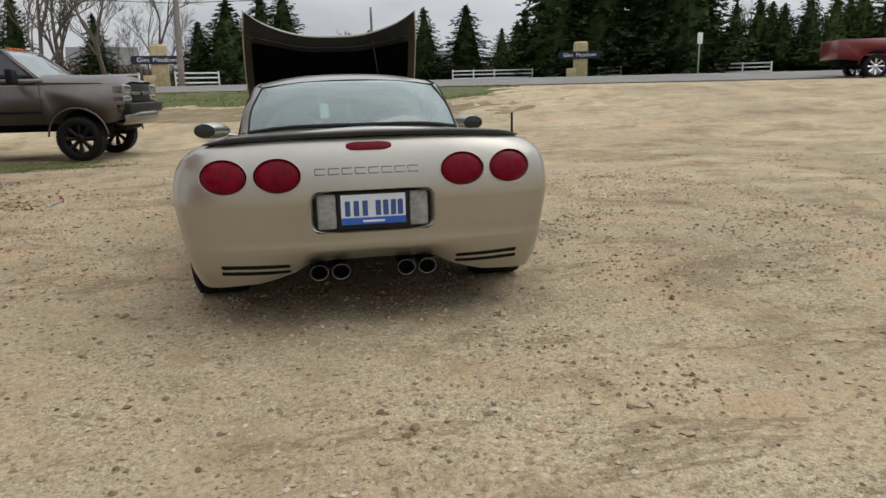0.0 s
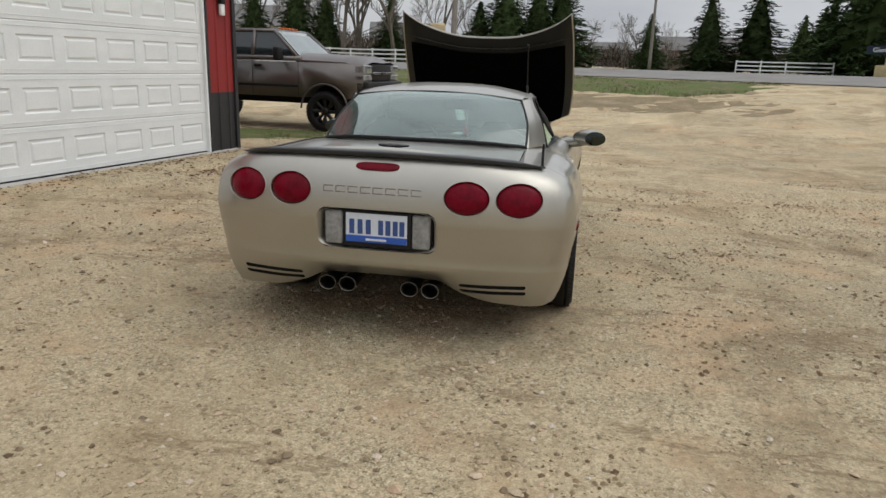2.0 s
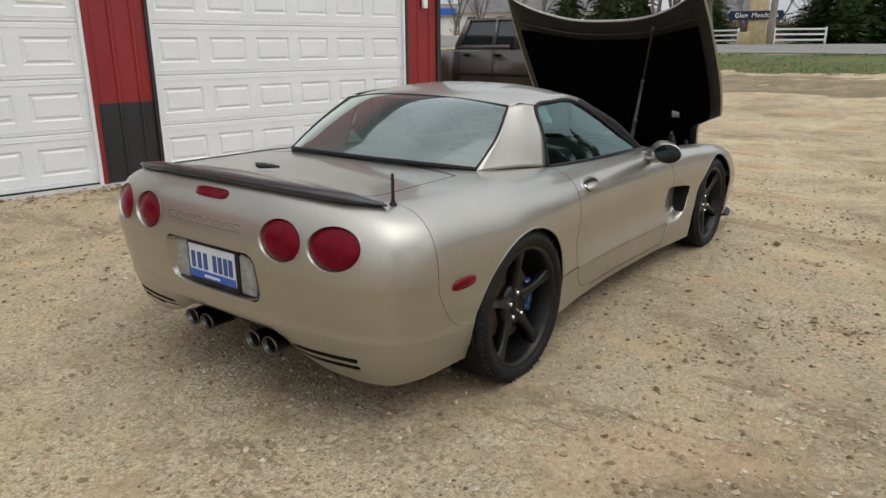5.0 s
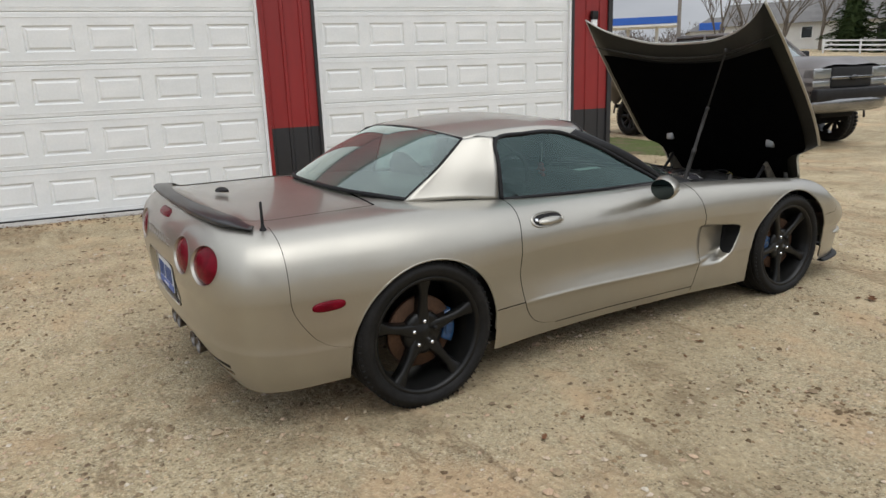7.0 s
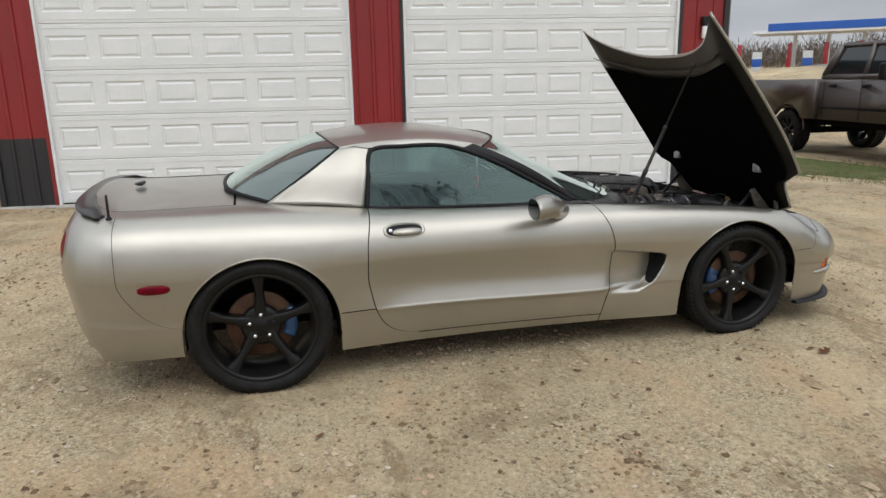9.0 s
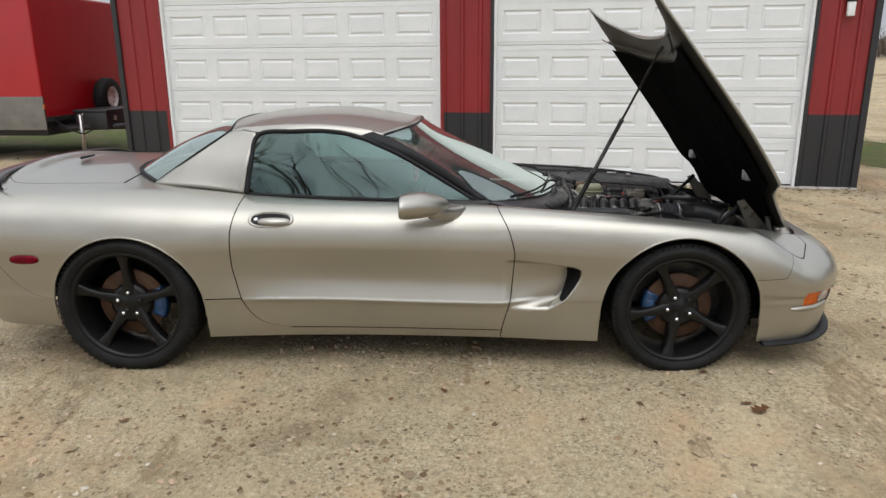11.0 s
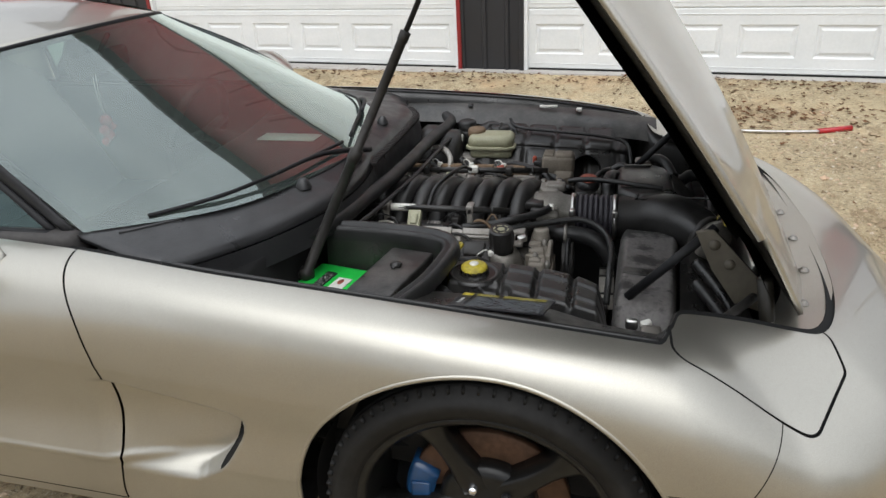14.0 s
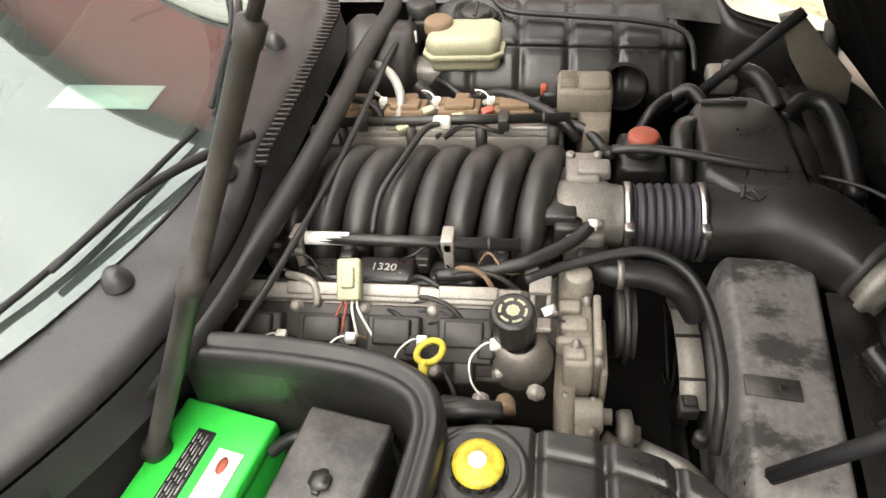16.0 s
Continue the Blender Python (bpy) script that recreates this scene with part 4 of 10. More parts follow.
# floor pan under the car, wheel wells
bm = bmesh.new()
box(bm, -0.80, 0.40, 0.15, 0.80, 2.24, 0.20, 0.02)
box(bm, -0.52, -0.70, 0.28, 0.52, 0.42, 0.36, 0.02)
box(bm, -0.52, 2.2, 0.14, 0.52, 3.45, 0.20, 0.02)
part("floor_pan", bm, DARK_VOID, car)
for s in (1, -1):
    for yc, zc, r in (ARCH_R, ARCH_F):
        bm = bmesh.new()
        n = 24
        r = r - (0.024 if yc > 1 else 0.008)
        pr = [(yc - r, 0.2)] + [(yc - r * math.cos(math.pi * i / n), zc + r * math.sin(math.pi * i / n)) for i in range(n + 1)] + [(yc + r, 0.2)]
        a = [bm.verts.new((s * 0.845, y, z)) for y, z in pr]
        b = [bm.verts.new((s * (0.62 if yc > 1 else 0.52), y, z)) for y, z in pr]
        for i in range(len(pr) - 1):
            bm.faces.new((a[i], a[i + 1], b[i + 1], b[i]))
        bm.faces.new(b)
        part("wheel_well", bm, DARK_VOID, car)


# ---------- patches between four edges ----------
def coons(bm, bottom, top, left, right, nu, nv, bulge=None, flip=False):
    """A sheet between four edge lines, each given as a few points."""
    B, T = spline(bottom, nu), spline(top, nu)
    L, R = spline(left, nv), spline(right, nv)

    def at(u, v):
        i, j = round(u * nu), round(v * nv)
        p = B[i].lerp(T[i], v) + L[j].lerp(R[j], u) - (B[0].lerp(B[-1], u)).lerp(T[0].lerp(T[-1], u), v)
        if bulge:
            p = p + Vector(bulge) * (16 * u * (1 - u) * v * (1 - v))
        return p

    return grid(bm, nu, nv, at, flip=flip)


def mx(p):
    return (-p[0], p[1], p[2])


# trunk lid and rear deck between the two top edges
def deck_at(k, s):
    t = TOP(k)
    return Vector((t[0] * s, t[1], t[2] + 0.040 * (1 - s * s) * min(1, t[0] / 0.5) + (-0.004)))


bm = bmesh.new()
grid(bm, 40, 30, lambda u, v: deck_at(lerp(0.05, 5.85, u), lerp(0.86, -0.86, v)))
part("trunk_lid", bm, PEWTER, car)
for s in (1, -1):
    bm = bmesh.new()
    grid(bm, 44, 4, lambda u, v: deck_at(lerp(0.05, 7.6, u), s * lerp(1.0, 0.867, v)), flip=s < 0)
    part("deck_side", bm, PEWTER, car)
bm = bmesh.new()
grid(bm, 16, 30, lambda u, v: deck_at(lerp(5.885, 7.6, u), lerp(0.867, -0.867, v)))
part("rear_cowl", bm, PEWTER, car)
bm = bmesh.new()
grid(bm, 20, 20, lambda u, v: deck_at(lerp(0.0, 7.4, u), lerp(0.99, -0.99, v)) - Vector((0, 0, 0.02)))
part("deck_frame", bm, DARK_VOID, car)

# spoiler lip along the tail
bm = bmesh.new()
n = 40
rows = []
for i in range(n + 1):
    u = lerp(-1, 1, i / n)
    k = abs(u) * 2.75
    t, o = TOP(k), OUT(k)
    x = t[0] * (1 if u > 0 else -1)
    taper = 1 - sstep(0.72, 1.0, abs(u))
    h = 0.006 * taper + 0.002
    yb, zb = t[1] - 0.012, t[2] - 0.004
    nx = (o[0] - t[0]) * 0.5 * (1 if u > 0 else -1)
    rows.append([bm.verts.new(p) for p in ((x, yb + 0.012 + 0.028 * taper, zb + 0.004 + 0.008 * taper), (x + nx * 0.3, yb + 0.008 + 0.012 * taper, zb + 0.005 + 0.005 * taper + h * 0.62), (x + nx * 0.8, yb - 0.013 - 0.030 * taper, zb + h + 0.002 + 0.005 * taper), (x + nx * 0.9, yb - 0.016 - 0.034 * taper, zb + h + 0.001), (x + nx * 0.8, yb - 0.014 - 0.026 * taper, zb + h * 0.5 - 0.004 - 0.008 * taper), (x + nx * 0.4, yb - 0.010 - 0.008 * taper, zb - 0.006))])
for a, b in zip(rows, rows[1:]):
    for j in range(6):
        bm.faces.new((a[j], b[j], b[(j + 1) % 6], a[(j + 1) % 6]))
bm.faces.new(rows[0])
bm.faces.new(rows[-1][::-1])
bmesh.ops.recalc_face_normals(bm, faces=bm.faces)
part("spoiler", bm, SPOILER_BLACK, car, "black lip spoiler")

# ---------- greenhouse ----------
RF, RM, RFC = (0.54, 1.225, 1.090), (0.30, 1.36, 1.118), (0, 1.385, 1.125)
WS = (0.63, 1.49, 0.955)
RR, RRC = (0.525, 0.455, 1.112), (0, 0.405, 1.148)
WB, WBC = (0.69, 1.755, 0.785), (0, 2.145, 0.768)
bm = bmesh.new()
coons(bm, [RR, (0.28, 0.415, 1.142), RRC, (-0.28, 0.415, 1.142), mx(RR)], [RF, RM, RFC, mx(RM), mx(RF)], [RR, (0.55, 0.62, 1.128), (0.548, 0.9, 1.135), RF], [mx(RR), (-0.55, 0.62, 1.128), (-0.548, 0.9, 1.135), mx(RF)], 24, 20, (0, 0, 0.022), flip=True)
ob = part("roof_panel", bm, PEWTER, car)
md = ob.modifiers.new("thickness", "SOLIDIFY")
md.thickness, md.offset = 0.02, -1.0
bm = bmesh.new()
coons(bm, [WB, (0.45, 2.03, 0.772), WBC, (-0.45, 2.03, 0.772), mx(WB)], [RF, RM, RFC, mx(RM), mx(RF)], [WB, WS, RF], [mx(WB), mx(WS), mx(RF)], 28, 18, (0, -0.03, -0.035))
ws = part("windshield", bm, SCREEN_GLASS, car, "green-tinted windshield")
ws.visible_shadow = False
# black printed border behind the glass along its base and sides
bm = bmesh.new()
coons(bm, [WB, (0.45, 2.03, 0.772), WBC, (-0.45, 2.03, 0.772), mx(WB)], [RF, RM, RFC, mx(RM), mx(RF)], [WB, WS, RF], [mx(WB), mx(WS), mx(RF)], 28, 18, (0, -0.03, -0.035))
inner = [f for k, f in enumerate(bm.faces) if 0 < k // 18 < 27 and k % 18 > 0]
bmesh.ops.delete(bm, geom=inner, context="FACES")
bmesh.ops.translate(bm, verts=bm.verts, vec=(0, -0.002, -0.003))
part("border_print", bm, BLACK_PLASTIC, ws, "black printed glass border")
# rear window wraps round to the sail panels
RB, RBC = (0.60, 0.085, 0.868), (0, -0.135, 0.905)
bm = bmesh.new()
coons(bm, [RB, (0.36, -0.09, 0.898), RBC, (-0.36, -0.09, 0.898), mx(RB)], [RR, (0.28, 0.415, 1.142), RRC, (-0.28, 0.415, 1.142), mx(RR)], [RB, (0.585, 0.27, 0.99), RR], [mx(RB), (-0.585, 0.27, 0.99), mx(RR)], 24, 14, (0, -0.02, 0.02), flip=True)
rw = part("rear_window", bm, GLASS, car, "tinted rear window")
rw.visible_shadow = False
bm = bmesh.new()
tube(bm, spline([RB, (0.36, -0.095, 0.90), RBC, (-0.36, -0.095, 0.90), mx(RB)], 30), 0.011, 6)
for s in (1, -1):
    tube(bm, [(s * p.x, p.y, p.z) for p in spline([RB, (0.585, 0.27, 0.99), RR], 14)], 0.007, 6)
tube(bm, spline([RR, (0.28, 0.415, 1.139), RRC, (-0.28, 0.415, 1.139), mx(RR)], 24), 0.006, 6)
part("rear_window_seal", bm, BLACK_TRIM, car)
bm = bmesh.new()
tube(bm, spline([RF, RM, RFC, mx(RM), mx(RF)], 24), 0.006, 6)
part("windshield_header_seal", bm, BLACK_TRIM, car)
GRB, GRT, GTT, GF = (0.692, 0.565, 0.822), (0.585, 0.615, 1.098), (0.570, 0.96, 1.110), (0.690, 1.68, 0.785)
for s in (1, -1):
    S = (lambda p: p) if s > 0 else mx
    sg = "right" if s > 0 else "left"
    # sail panel between rear window and door glass
    bm = bmesh.new()
    coons(bm, [S((0.61, 0.07, 0.86)), S((0.665, 0.33, 0.852)), S((0.692, 0.548, 0.826))], [S((0.525, 0.45, 1.112)), S((0.562, 0.53, 1.118)), S((0.583, 0.598, 1.11))], [S((0.61, 0.07, 0.86)), S((0.590, 0.27, 0.99)), S((0.525, 0.45, 1.112))], [S((0.692, 0.548, 0.826)), S((0.655, 0.568, 0.97)), S((0.583, 0.598, 1.11))], 10, 14, (-0.014 * s, 0, 0), flip=s < 0)
    ob = part("sail_panel", bm, PEWTER, car)
    md = ob.modifiers.new("thickness", "SOLIDIFY")
    md.thickness, md.offset = 0.015, -1.0
    # roof rail over the door glass
    bm = bmesh.new()
    coons(bm, [S((0.583, 0.598, 1.112)), S((0.580, 0.8, 1.122)), S((0.569, 0.97, 1.114)), S((0.556, 1.13, 1.082)), S((0.546, 1.21, 1.060))], [S((0.54, 0.50, 1.128)), S((0.548, 0.75, 1.145)), S((0.545, 0.95, 1.142)), S((0.535, 1.13, 1.118)), S((0.538, 1.215, 1.094))], [S((0.583, 0.598, 1.112)), S((0.54, 0.50, 1.128))], [S((0.546, 1.21, 1.060)), S((0.538, 1.215, 1.094))], 14, 4, (0.004 * s, 0, 0.004), flip=s < 0)
    part("roof_rail", bm, PEWTER, car)
    # door glass
    bm = bmesh.new()
    top = [GRT, (0.577, 0.75, 1.110), GTT, (0.566, 1.10, 1.082), (0.587, 1.30, 1.000), (0.630, 1.49, 0.895), GF]
    coons(bm, [S(GRB), S((0.70, 1.1, 0.800)), S(GF)], [S(p) for p in top], [S(GRB), S((0.648, 0.585, 0.965)), S(GRT)], [S(GF), S((0.6905, 1.661, 0.786)), S((0.691, 1.662, 0.787))], 20, 8, None, flip=s < 0)
    dg = part("door_glass", bm, DOOR_TINT, car, "dark tinted door glass")
    dg.visible_shadow = False
    bm = bmesh.new()
    loop = [GRB, (0.650, 0.583, 0.965), (0.588, 0.612, 1.098), (0.580, 0.78, 1.114), (0.573, 0.96, 1.112), (0.569, 1.10, 1.084), (0.590, 1.30, 1.002), (0.633, 1.49, 0.897), GF]
    tube(bm, [S(p) for p in spline(loop, 40)], 0.011, 6)
    tube(bm, [S(p) for p in spline([GRB, (0.705, 1.1, 0.800), (0.705, 1.68, 0.784)], 16)], 0.009, 6)
    part("door_glass_seal", bm, BLACK_TRIM, car, "black rubber glass seal")
    # windshield pillar, black, between glass and windshield
    bm = bmesh.new()
    coons(bm, [S((0.566, 1.10, 1.086)), S((0.588, 1.30, 1.004)), S((0.632, 1.49, 0.900)), S((0.70, 1.715, 0.787))], [S((0.545, 1.17, 1.108)), S((0.562, 1.30, 1.057)), S((0.634, 1.505, 0.950)), S((0.69, 1.735, 0.79))], [S((0.566, 1.10, 1.086)), S((0.545, 1.17, 1.108))], [S((0.70, 1.715, 0.787)), S((0.69, 1.735, 0.79))], 16, 4, (0.008 * s, 0.0, 0.006), flip=s < 0)
    ob = part("windshield_pillar", bm, BLACK_PLASTIC, car, "satin black windshield pillar")
    md = ob.modifiers.new("thickness", "SOLIDIFY")
    md.thickness, md.offset = 0.012, -1.0

# ---------- wheels ----------
def make_wheel(side, y, z, r, rim, half, x_face, turn0):
    """Tyre with grooves, five-spoke rim, disc and caliper; the hub faces +x in its own frame."""
    w = thing("wheel", pose(0, 0, 0), "", "")
    w.parent = car
    del_keys = [k for k in ("label", "category") if k in w]
    for k in del_keys:
        del w[k]
    w.matrix_basis = pose(side * x_face, y, z, 0, 0, 0 if side > 0 else 180)
    turn = pose(0, 0, 0, 0, 90, 0)
    bm = bmesh.new()
    pr = [(rim - 0.006, -2 * half + 0.012), (rim + 0.01, -2 * half + 0.002), (lerp(rim, r, 0.45), -2 * half - 0.006), (r - 0.018, -2 * half + 0.004), (r - 0.005, -2 * half + 0.018)]
    for g in range(4):
        c = -2 * half + 0.035 + g * (2 * half - 0.07) / 3
        pr += [(r, c - 0.014), (r, c - 0.005), (r - 0.007, c - 0.004), (r - 0.007, c + 0.004), (r, c + 0.005), (r, c + 0.014)]
    pr += [(r - 0.005, -0.018), (r - 0.018, -0.004), (lerp(rim, r, 0.62), 0.006), (lerp(rim, r, 0.45), 0.0065), (lerp(rim, r, 0.40), 0.0045), (lerp(rim, r, 0.2), 0.004), (rim + 0.012, -0.001), (rim - 0.004, -0.010)]
    lathe(bm, pr, 56, turn)
    # shoulder sipes
    for i in range(72):
        a = 2 * math.pi * i / 72
        box(bm, -0.030, -0.0022, r - 0.012, -0.006, 0.0022, r - 0.0015, m=Matrix.Rotation(a, 4, "X"))
    part("tyre", bm, RUBBER, w, "worn black tyre")
    bm = bmesh.new()
    lathe(bm, [(rim - 0.006, -2 * half + 0.012), (rim - 0.016, -2 * half + 0.03), (rim - 0.03, -half), (rim - 0.026, -0.05), (rim - 0.015, -0.030), (rim - 0.013, -0.010), (rim + 0.001, -0.003), (rim + 0.006, -0.008)], 48, turn)
    # five tapering spokes sunk towards the hub
    for i in range(5):
        m = Matrix.Rotation(2 * math.pi * i / 5 + turn0, 4, "X")
        rows = []
        for t in (0.0, 0.2, 0.4, 0.6, 0.75, 0.88, 0.95, 1.0):
            rad = lerp(0.045, rim - 0.012, t)
            hw = lerp(0.034, 0.0175, min(1, t * 2.2)) + 0.016 * max(0, t - 0.72) / 0.28
            fx = lerp(-0.050, -0.022, t)
            rows.append([bm.verts.new(m @ Vector(q)) for q in ((fx - 0.045, -hw - 0.006, rad), (fx - 0.006, -hw, rad), (fx, -hw + 0.007, rad), (fx, hw - 0.007, rad), (fx - 0.006, hw, rad), (fx - 0.045, hw + 0.006, rad))])
        for a, b in zip(rows, rows[1:]):
            for j in range(6):
                bm.faces.new((a[j], a[(j + 1) % 6], b[(j + 1) % 6], b[j]))
    lathe(bm, [(0, -0.046), (0.030, -0.046), (0.034, -0.050), (0.074, -0.050), (0.096, -0.057), (0.102, -0.09), (0, -0.09)], 30, turn)
    bmesh.ops.recalc_face_normals(bm, faces=bm.faces)
    part("rim", bm, WHEEL_BLACK, w, "satin black five-spoke rim")
    for i in range(5):
        a = 2 * math.pi * i / 5 - turn0
        bm = bmesh.new()
        lathe(bm, [(0.0105, -0.058), (0.0105, -0.042), (0.008, -0.036), (0, -0.034)], 8, turn)
        part("lug_nut", bm, BLACK_PLASTIC if i == 1 else CHROME, w, "chrome lug nut" if i != 1 else "", m=Matrix.Translation((0, 0.057 * math.sin(a), 0.057 * math.cos(a))))
    bm = bmesh.new()
    lathe(bm, [(0.085, -0.085), (0.160, -0.085), (0.163, -0.088), (0.163, -0.105), (0.085, -0.105)], 40, turn)
    part("brake_disc", bm, DISC, w, "rust-brown brake disc")
    bm = bmesh.new()
    n = 12
    for i in range(n):
        a0, a1 = radians(lerp(62, 118, i / n)), radians(lerp(62, 118, (i + 1) / n))
        q = [(px, rr * math.sin(aa), rr * math.cos(aa)) for aa in (a0, a1) for px, rr in ((-0.066, 0.112), (-0.066, 0.163), (-0.074, 0.172), (-0.115, 0.172), (-0.115, 0.112))]
        vs = [bm.verts.new(c) for c in q]
        for j in range(5):
            bm.faces.new((vs[j], vs[(j + 1) % 5], vs[5 + (j + 1) % 5], vs[5 + j]))
        if i in (0, n - 1):
            bm.faces.new(vs[:5] if i == 0 else vs[5:][::-1])
    box(bm, -0.068, 0.118, -0.035, -0.060, 0.158, 0.035, 0.004)
    bmesh.ops.remove_doubles(bm, verts=bm.verts, dist=0.0005)
    bmesh.ops.recalc_face_normals(bm, faces=bm.faces)
    flip = -1 if y > 1 and side > 0 or y < 1 and side < 0 else 1
    part("brake_caliper", bm, CALIPER, w, "blue painted caliper", m=Matrix.Rotation(math.pi if flip < 0 else 0, 4, "X"))
    return w


make_wheel(1, 0.005, 0.318, 0.337, 0.262, 0.137, 0.918, 0.0)
make_wheel(-1, 0.005, 0.318, 0.337, 0.262, 0.137, 0.918, 0.0)
make_wheel(1, 2.652, 0.292, 0.324, 0.254, 0.122, 0.892, 0.454)
make_wheel(-1, 2.652, 0.292, 0.324, 0.254, 0.122, 0.892, 0.454)


# ---------- fittings that follow the body surface ----------
def conform(centre, du, dv, way, a, b, profile, power=2.0, seg=40, mirror=False):
    """A shaped boss on the skin: rings of growing size, each lifted off the surface by an amount."""
    bm = bmesh.new()
    c, du, dv, way = Vector(centre), Vector(du), Vector(dv), Vector(way)
    rings = []
    for f, off in profile:
        ring = []
        for i in range(seg if f > 0 else 1):
            t = 2 * math.pi * i / seg
            ca, sa = math.cos(t), math.sin(t)
            cu = math.copysign(abs(ca) ** (2 / power), ca) * a * f
            cv = math.copysign(abs(sa) ** (2 / power), sa) * b * f
            p, nr = onto(c + du * cu + dv * cv - way * 0.5, way)
            q = p - way * off
            ring.append(bm.verts.new((-q.x if mirror else q.x, q.y, q.z)))
        rings.append(ring)
    for r0, r1 in zip(rings, rings[1:]):
        n = max(len(r0), len(r1))
        for i in range(n):
            q = [r0[i % len(r0)], r0[(i + 1) % len(r0)], r1[(i + 1) % len(r1)], r1[i % len(r1)]]
            q = list(dict.fromkeys(q))
            if len(q) > 2:
                bm.faces.new(q)
    bmesh.ops.recalc_face_normals(bm, faces=bm.faces)
    return bm


EX, EY, EZ = (1, 0, 0), (0, 1, 0), (0, 0, 1)
CLEAR_LENS = make_lens("clear_corner_lens", (0.55, 0.46, 0.40), 0.2)
for mir in (False, True):
    for x, z, a, b in LAMPS:
        bm = conform((x, -0.8, z), EX, EZ, EY, a, b, [(1.035, 0.0015), (1.0, 0.004), (0.985, 0.002), (0.965, -0.035), (0.90, -0.040)], mirror=mir)
        ring = part("lamp_surround", bm, PEWTER, car, "body-coloured lamp recess")
        bm = conform((x, -0.8, z), EX, EZ, EY, a, b, [(0.97, -0.032), (0.955, -0.012), (0.90, -0.005), (0.6, 0.002), (0.3, 0.005), (0.0, 0.006)], mirror=mir)
        part("tail_lamp", bm, RED_LENS, car, "round red tail lamp lens")
    # side marker lamps
    bm = conform((0.9, -0.447, 0.553), EY, EZ, (-1, 0, 0), 0.068, 0.021, [(1.06, -0.004), (1.0, 0.006), (0.85, 0.010), (0, 0.012)], 2.6, mirror=mir)
    part("side_marker", bm, RED_LENS, car, "red oval side marker")
    # amber and clear front corner lamp in its recess
    bm = conform((0.88, 3.275, 0.338), EY, EZ, Vector((-1, -0.25, 0)).normalized(), 0.130, 0.043, [(1.1, -0.008), (0.98, -0.012), (0.0, -0.010)], 5, mirror=mir)
    lamp = part("corner_lamp", bm, AMBER_LENS, car, "amber and clear corner lamp")
    bm = conform((0.838, 3.400, 0.338), EY, EZ, Vector((-1, -0.35, 0)).normalized(), 0.060, 0.040, [(1.0, -0.014), (0.94, -0.007), (0.0, -0.005)], 5, mirror=mir)
    part("clear_lens", bm, CLEAR_LENS, lamp, "clear lens")
    bm = conform((0.87, 3.29, 0.296), EY, EZ, Vector((-1, -0.25, 0)).normalized(), 0.135, 0.013, [(1.0, -0.004), (0.8, 0.014), (0.0, 0.017)], 3, mirror=mir)
    part("lamp_lip", bm, PEWTER, car)
    # door handle
    bm = conform((0.86, 0.717, 0.731), EY, EZ, Vector((-1, 0, -0.15)).normalized(), 0.104, 0.037, [(1.03, -0.002), (1.0, 0.005), (0.90, 0.007), (0.86, 0.003)], 2.5, mirror=mir)
    h = part("door_handle", bm, PEWTER, car, "oval recessed door handle")
    bm = conform((0.86, 0.717, 0.731), EY, EZ, Vector((-1, 0, -0.15)).normalized(), 0.090, 0.027, [(1.0, 0.0045), (0.93, 0.002), (0.0, 0.0022)], 2.5, mirror=mir)
    part("handle_recess", bm, BLACK_PLASTIC, h)
    bm = conform((0.86, 0.732, 0.722), EY, EZ, Vector((-1, 0, -0.15)).normalized(), 0.076, 0.019, [(1.0, 0.002), (0.9, 0.014), (0.0, 0.016)], 2.6, mirror=mir)
    part("handle_lever", bm, PEWTER, h)
    if not mir:
        bm = conform((0.86, 0.648, 0.733), EY, EZ, Vector((-1, 0, -0.15)).normalized(), 0.010, 0.010, [(1.0, 0.002), (0.9, 0.008), (0.0, 0.008)], mirror=mir, seg=14)
        part("door_lock", bm, CHROME, h)
    s = -1 if mir else 1
    # rolled edges of the wheel arches
    for yc, zc, r in (ARCH_R, ARCH_F):
        bm = bmesh.new()
        pts = []
        for a in np.linspace(-0.10, math.pi + 0.10, 60):
            y, z = yc - r * math.cos(a), zc + r * math.sin(a)
            if a < 0 or a > math.pi:
                y, z = yc - math.copysign(r, math.cos(a)), zc - r * abs(math.sin(a))
            p, _ = onto((1.4, y, z), (-1, 0, 0))
            pts.append((s * (p.x - 0.004), y, z))
        tube(bm, pts, 0.0055, 8)
        part("arch_lip", bm, PEWTER, car)
    # dark backing added for the shade behind the slots low on the tail
    bm = conform((0.548, -0.86, 0.292), EX, EZ, EY, 0.166, 0.030, [(1.0, -0.009), (0.5, -0.009), (0.0, -0.009)], 5, mirror=mir)
    part("slot_backing", bm, DARK_VOID, car)
    # door mirror: shell on a swept stalk
    bm = bmesh.new()
    c = Vector((s * 0.945, 1.430, 0.818))

    def shell_pt(u, v, c=c, s=s):
        th, ph = 2 * math.pi * u, math.pi * (v - 0.5)
        rim = math.cos(ph) if ph > 0 else max(0.0, math.cos(ph)) ** 0.12
        x, z = 0.098 * math.cos(th) * rim, 0.060 * math.sin(th) * rim
        y = math.sin(ph)
        y = 0.125 * y if y > 0 else 0.095 * y
        x *= 1.0 + 0.12 * (-1 if x * 1 < 0 else 1)
        return c + Vector((s * x * 0.82 - s * y * 0.62, y, z * (1 - 0.25 * max(0, y / 0.115)) - 0.012 * max(0, y / 0.115)))

    grid(bm, 28, 14, shell_pt, flip=s < 0)
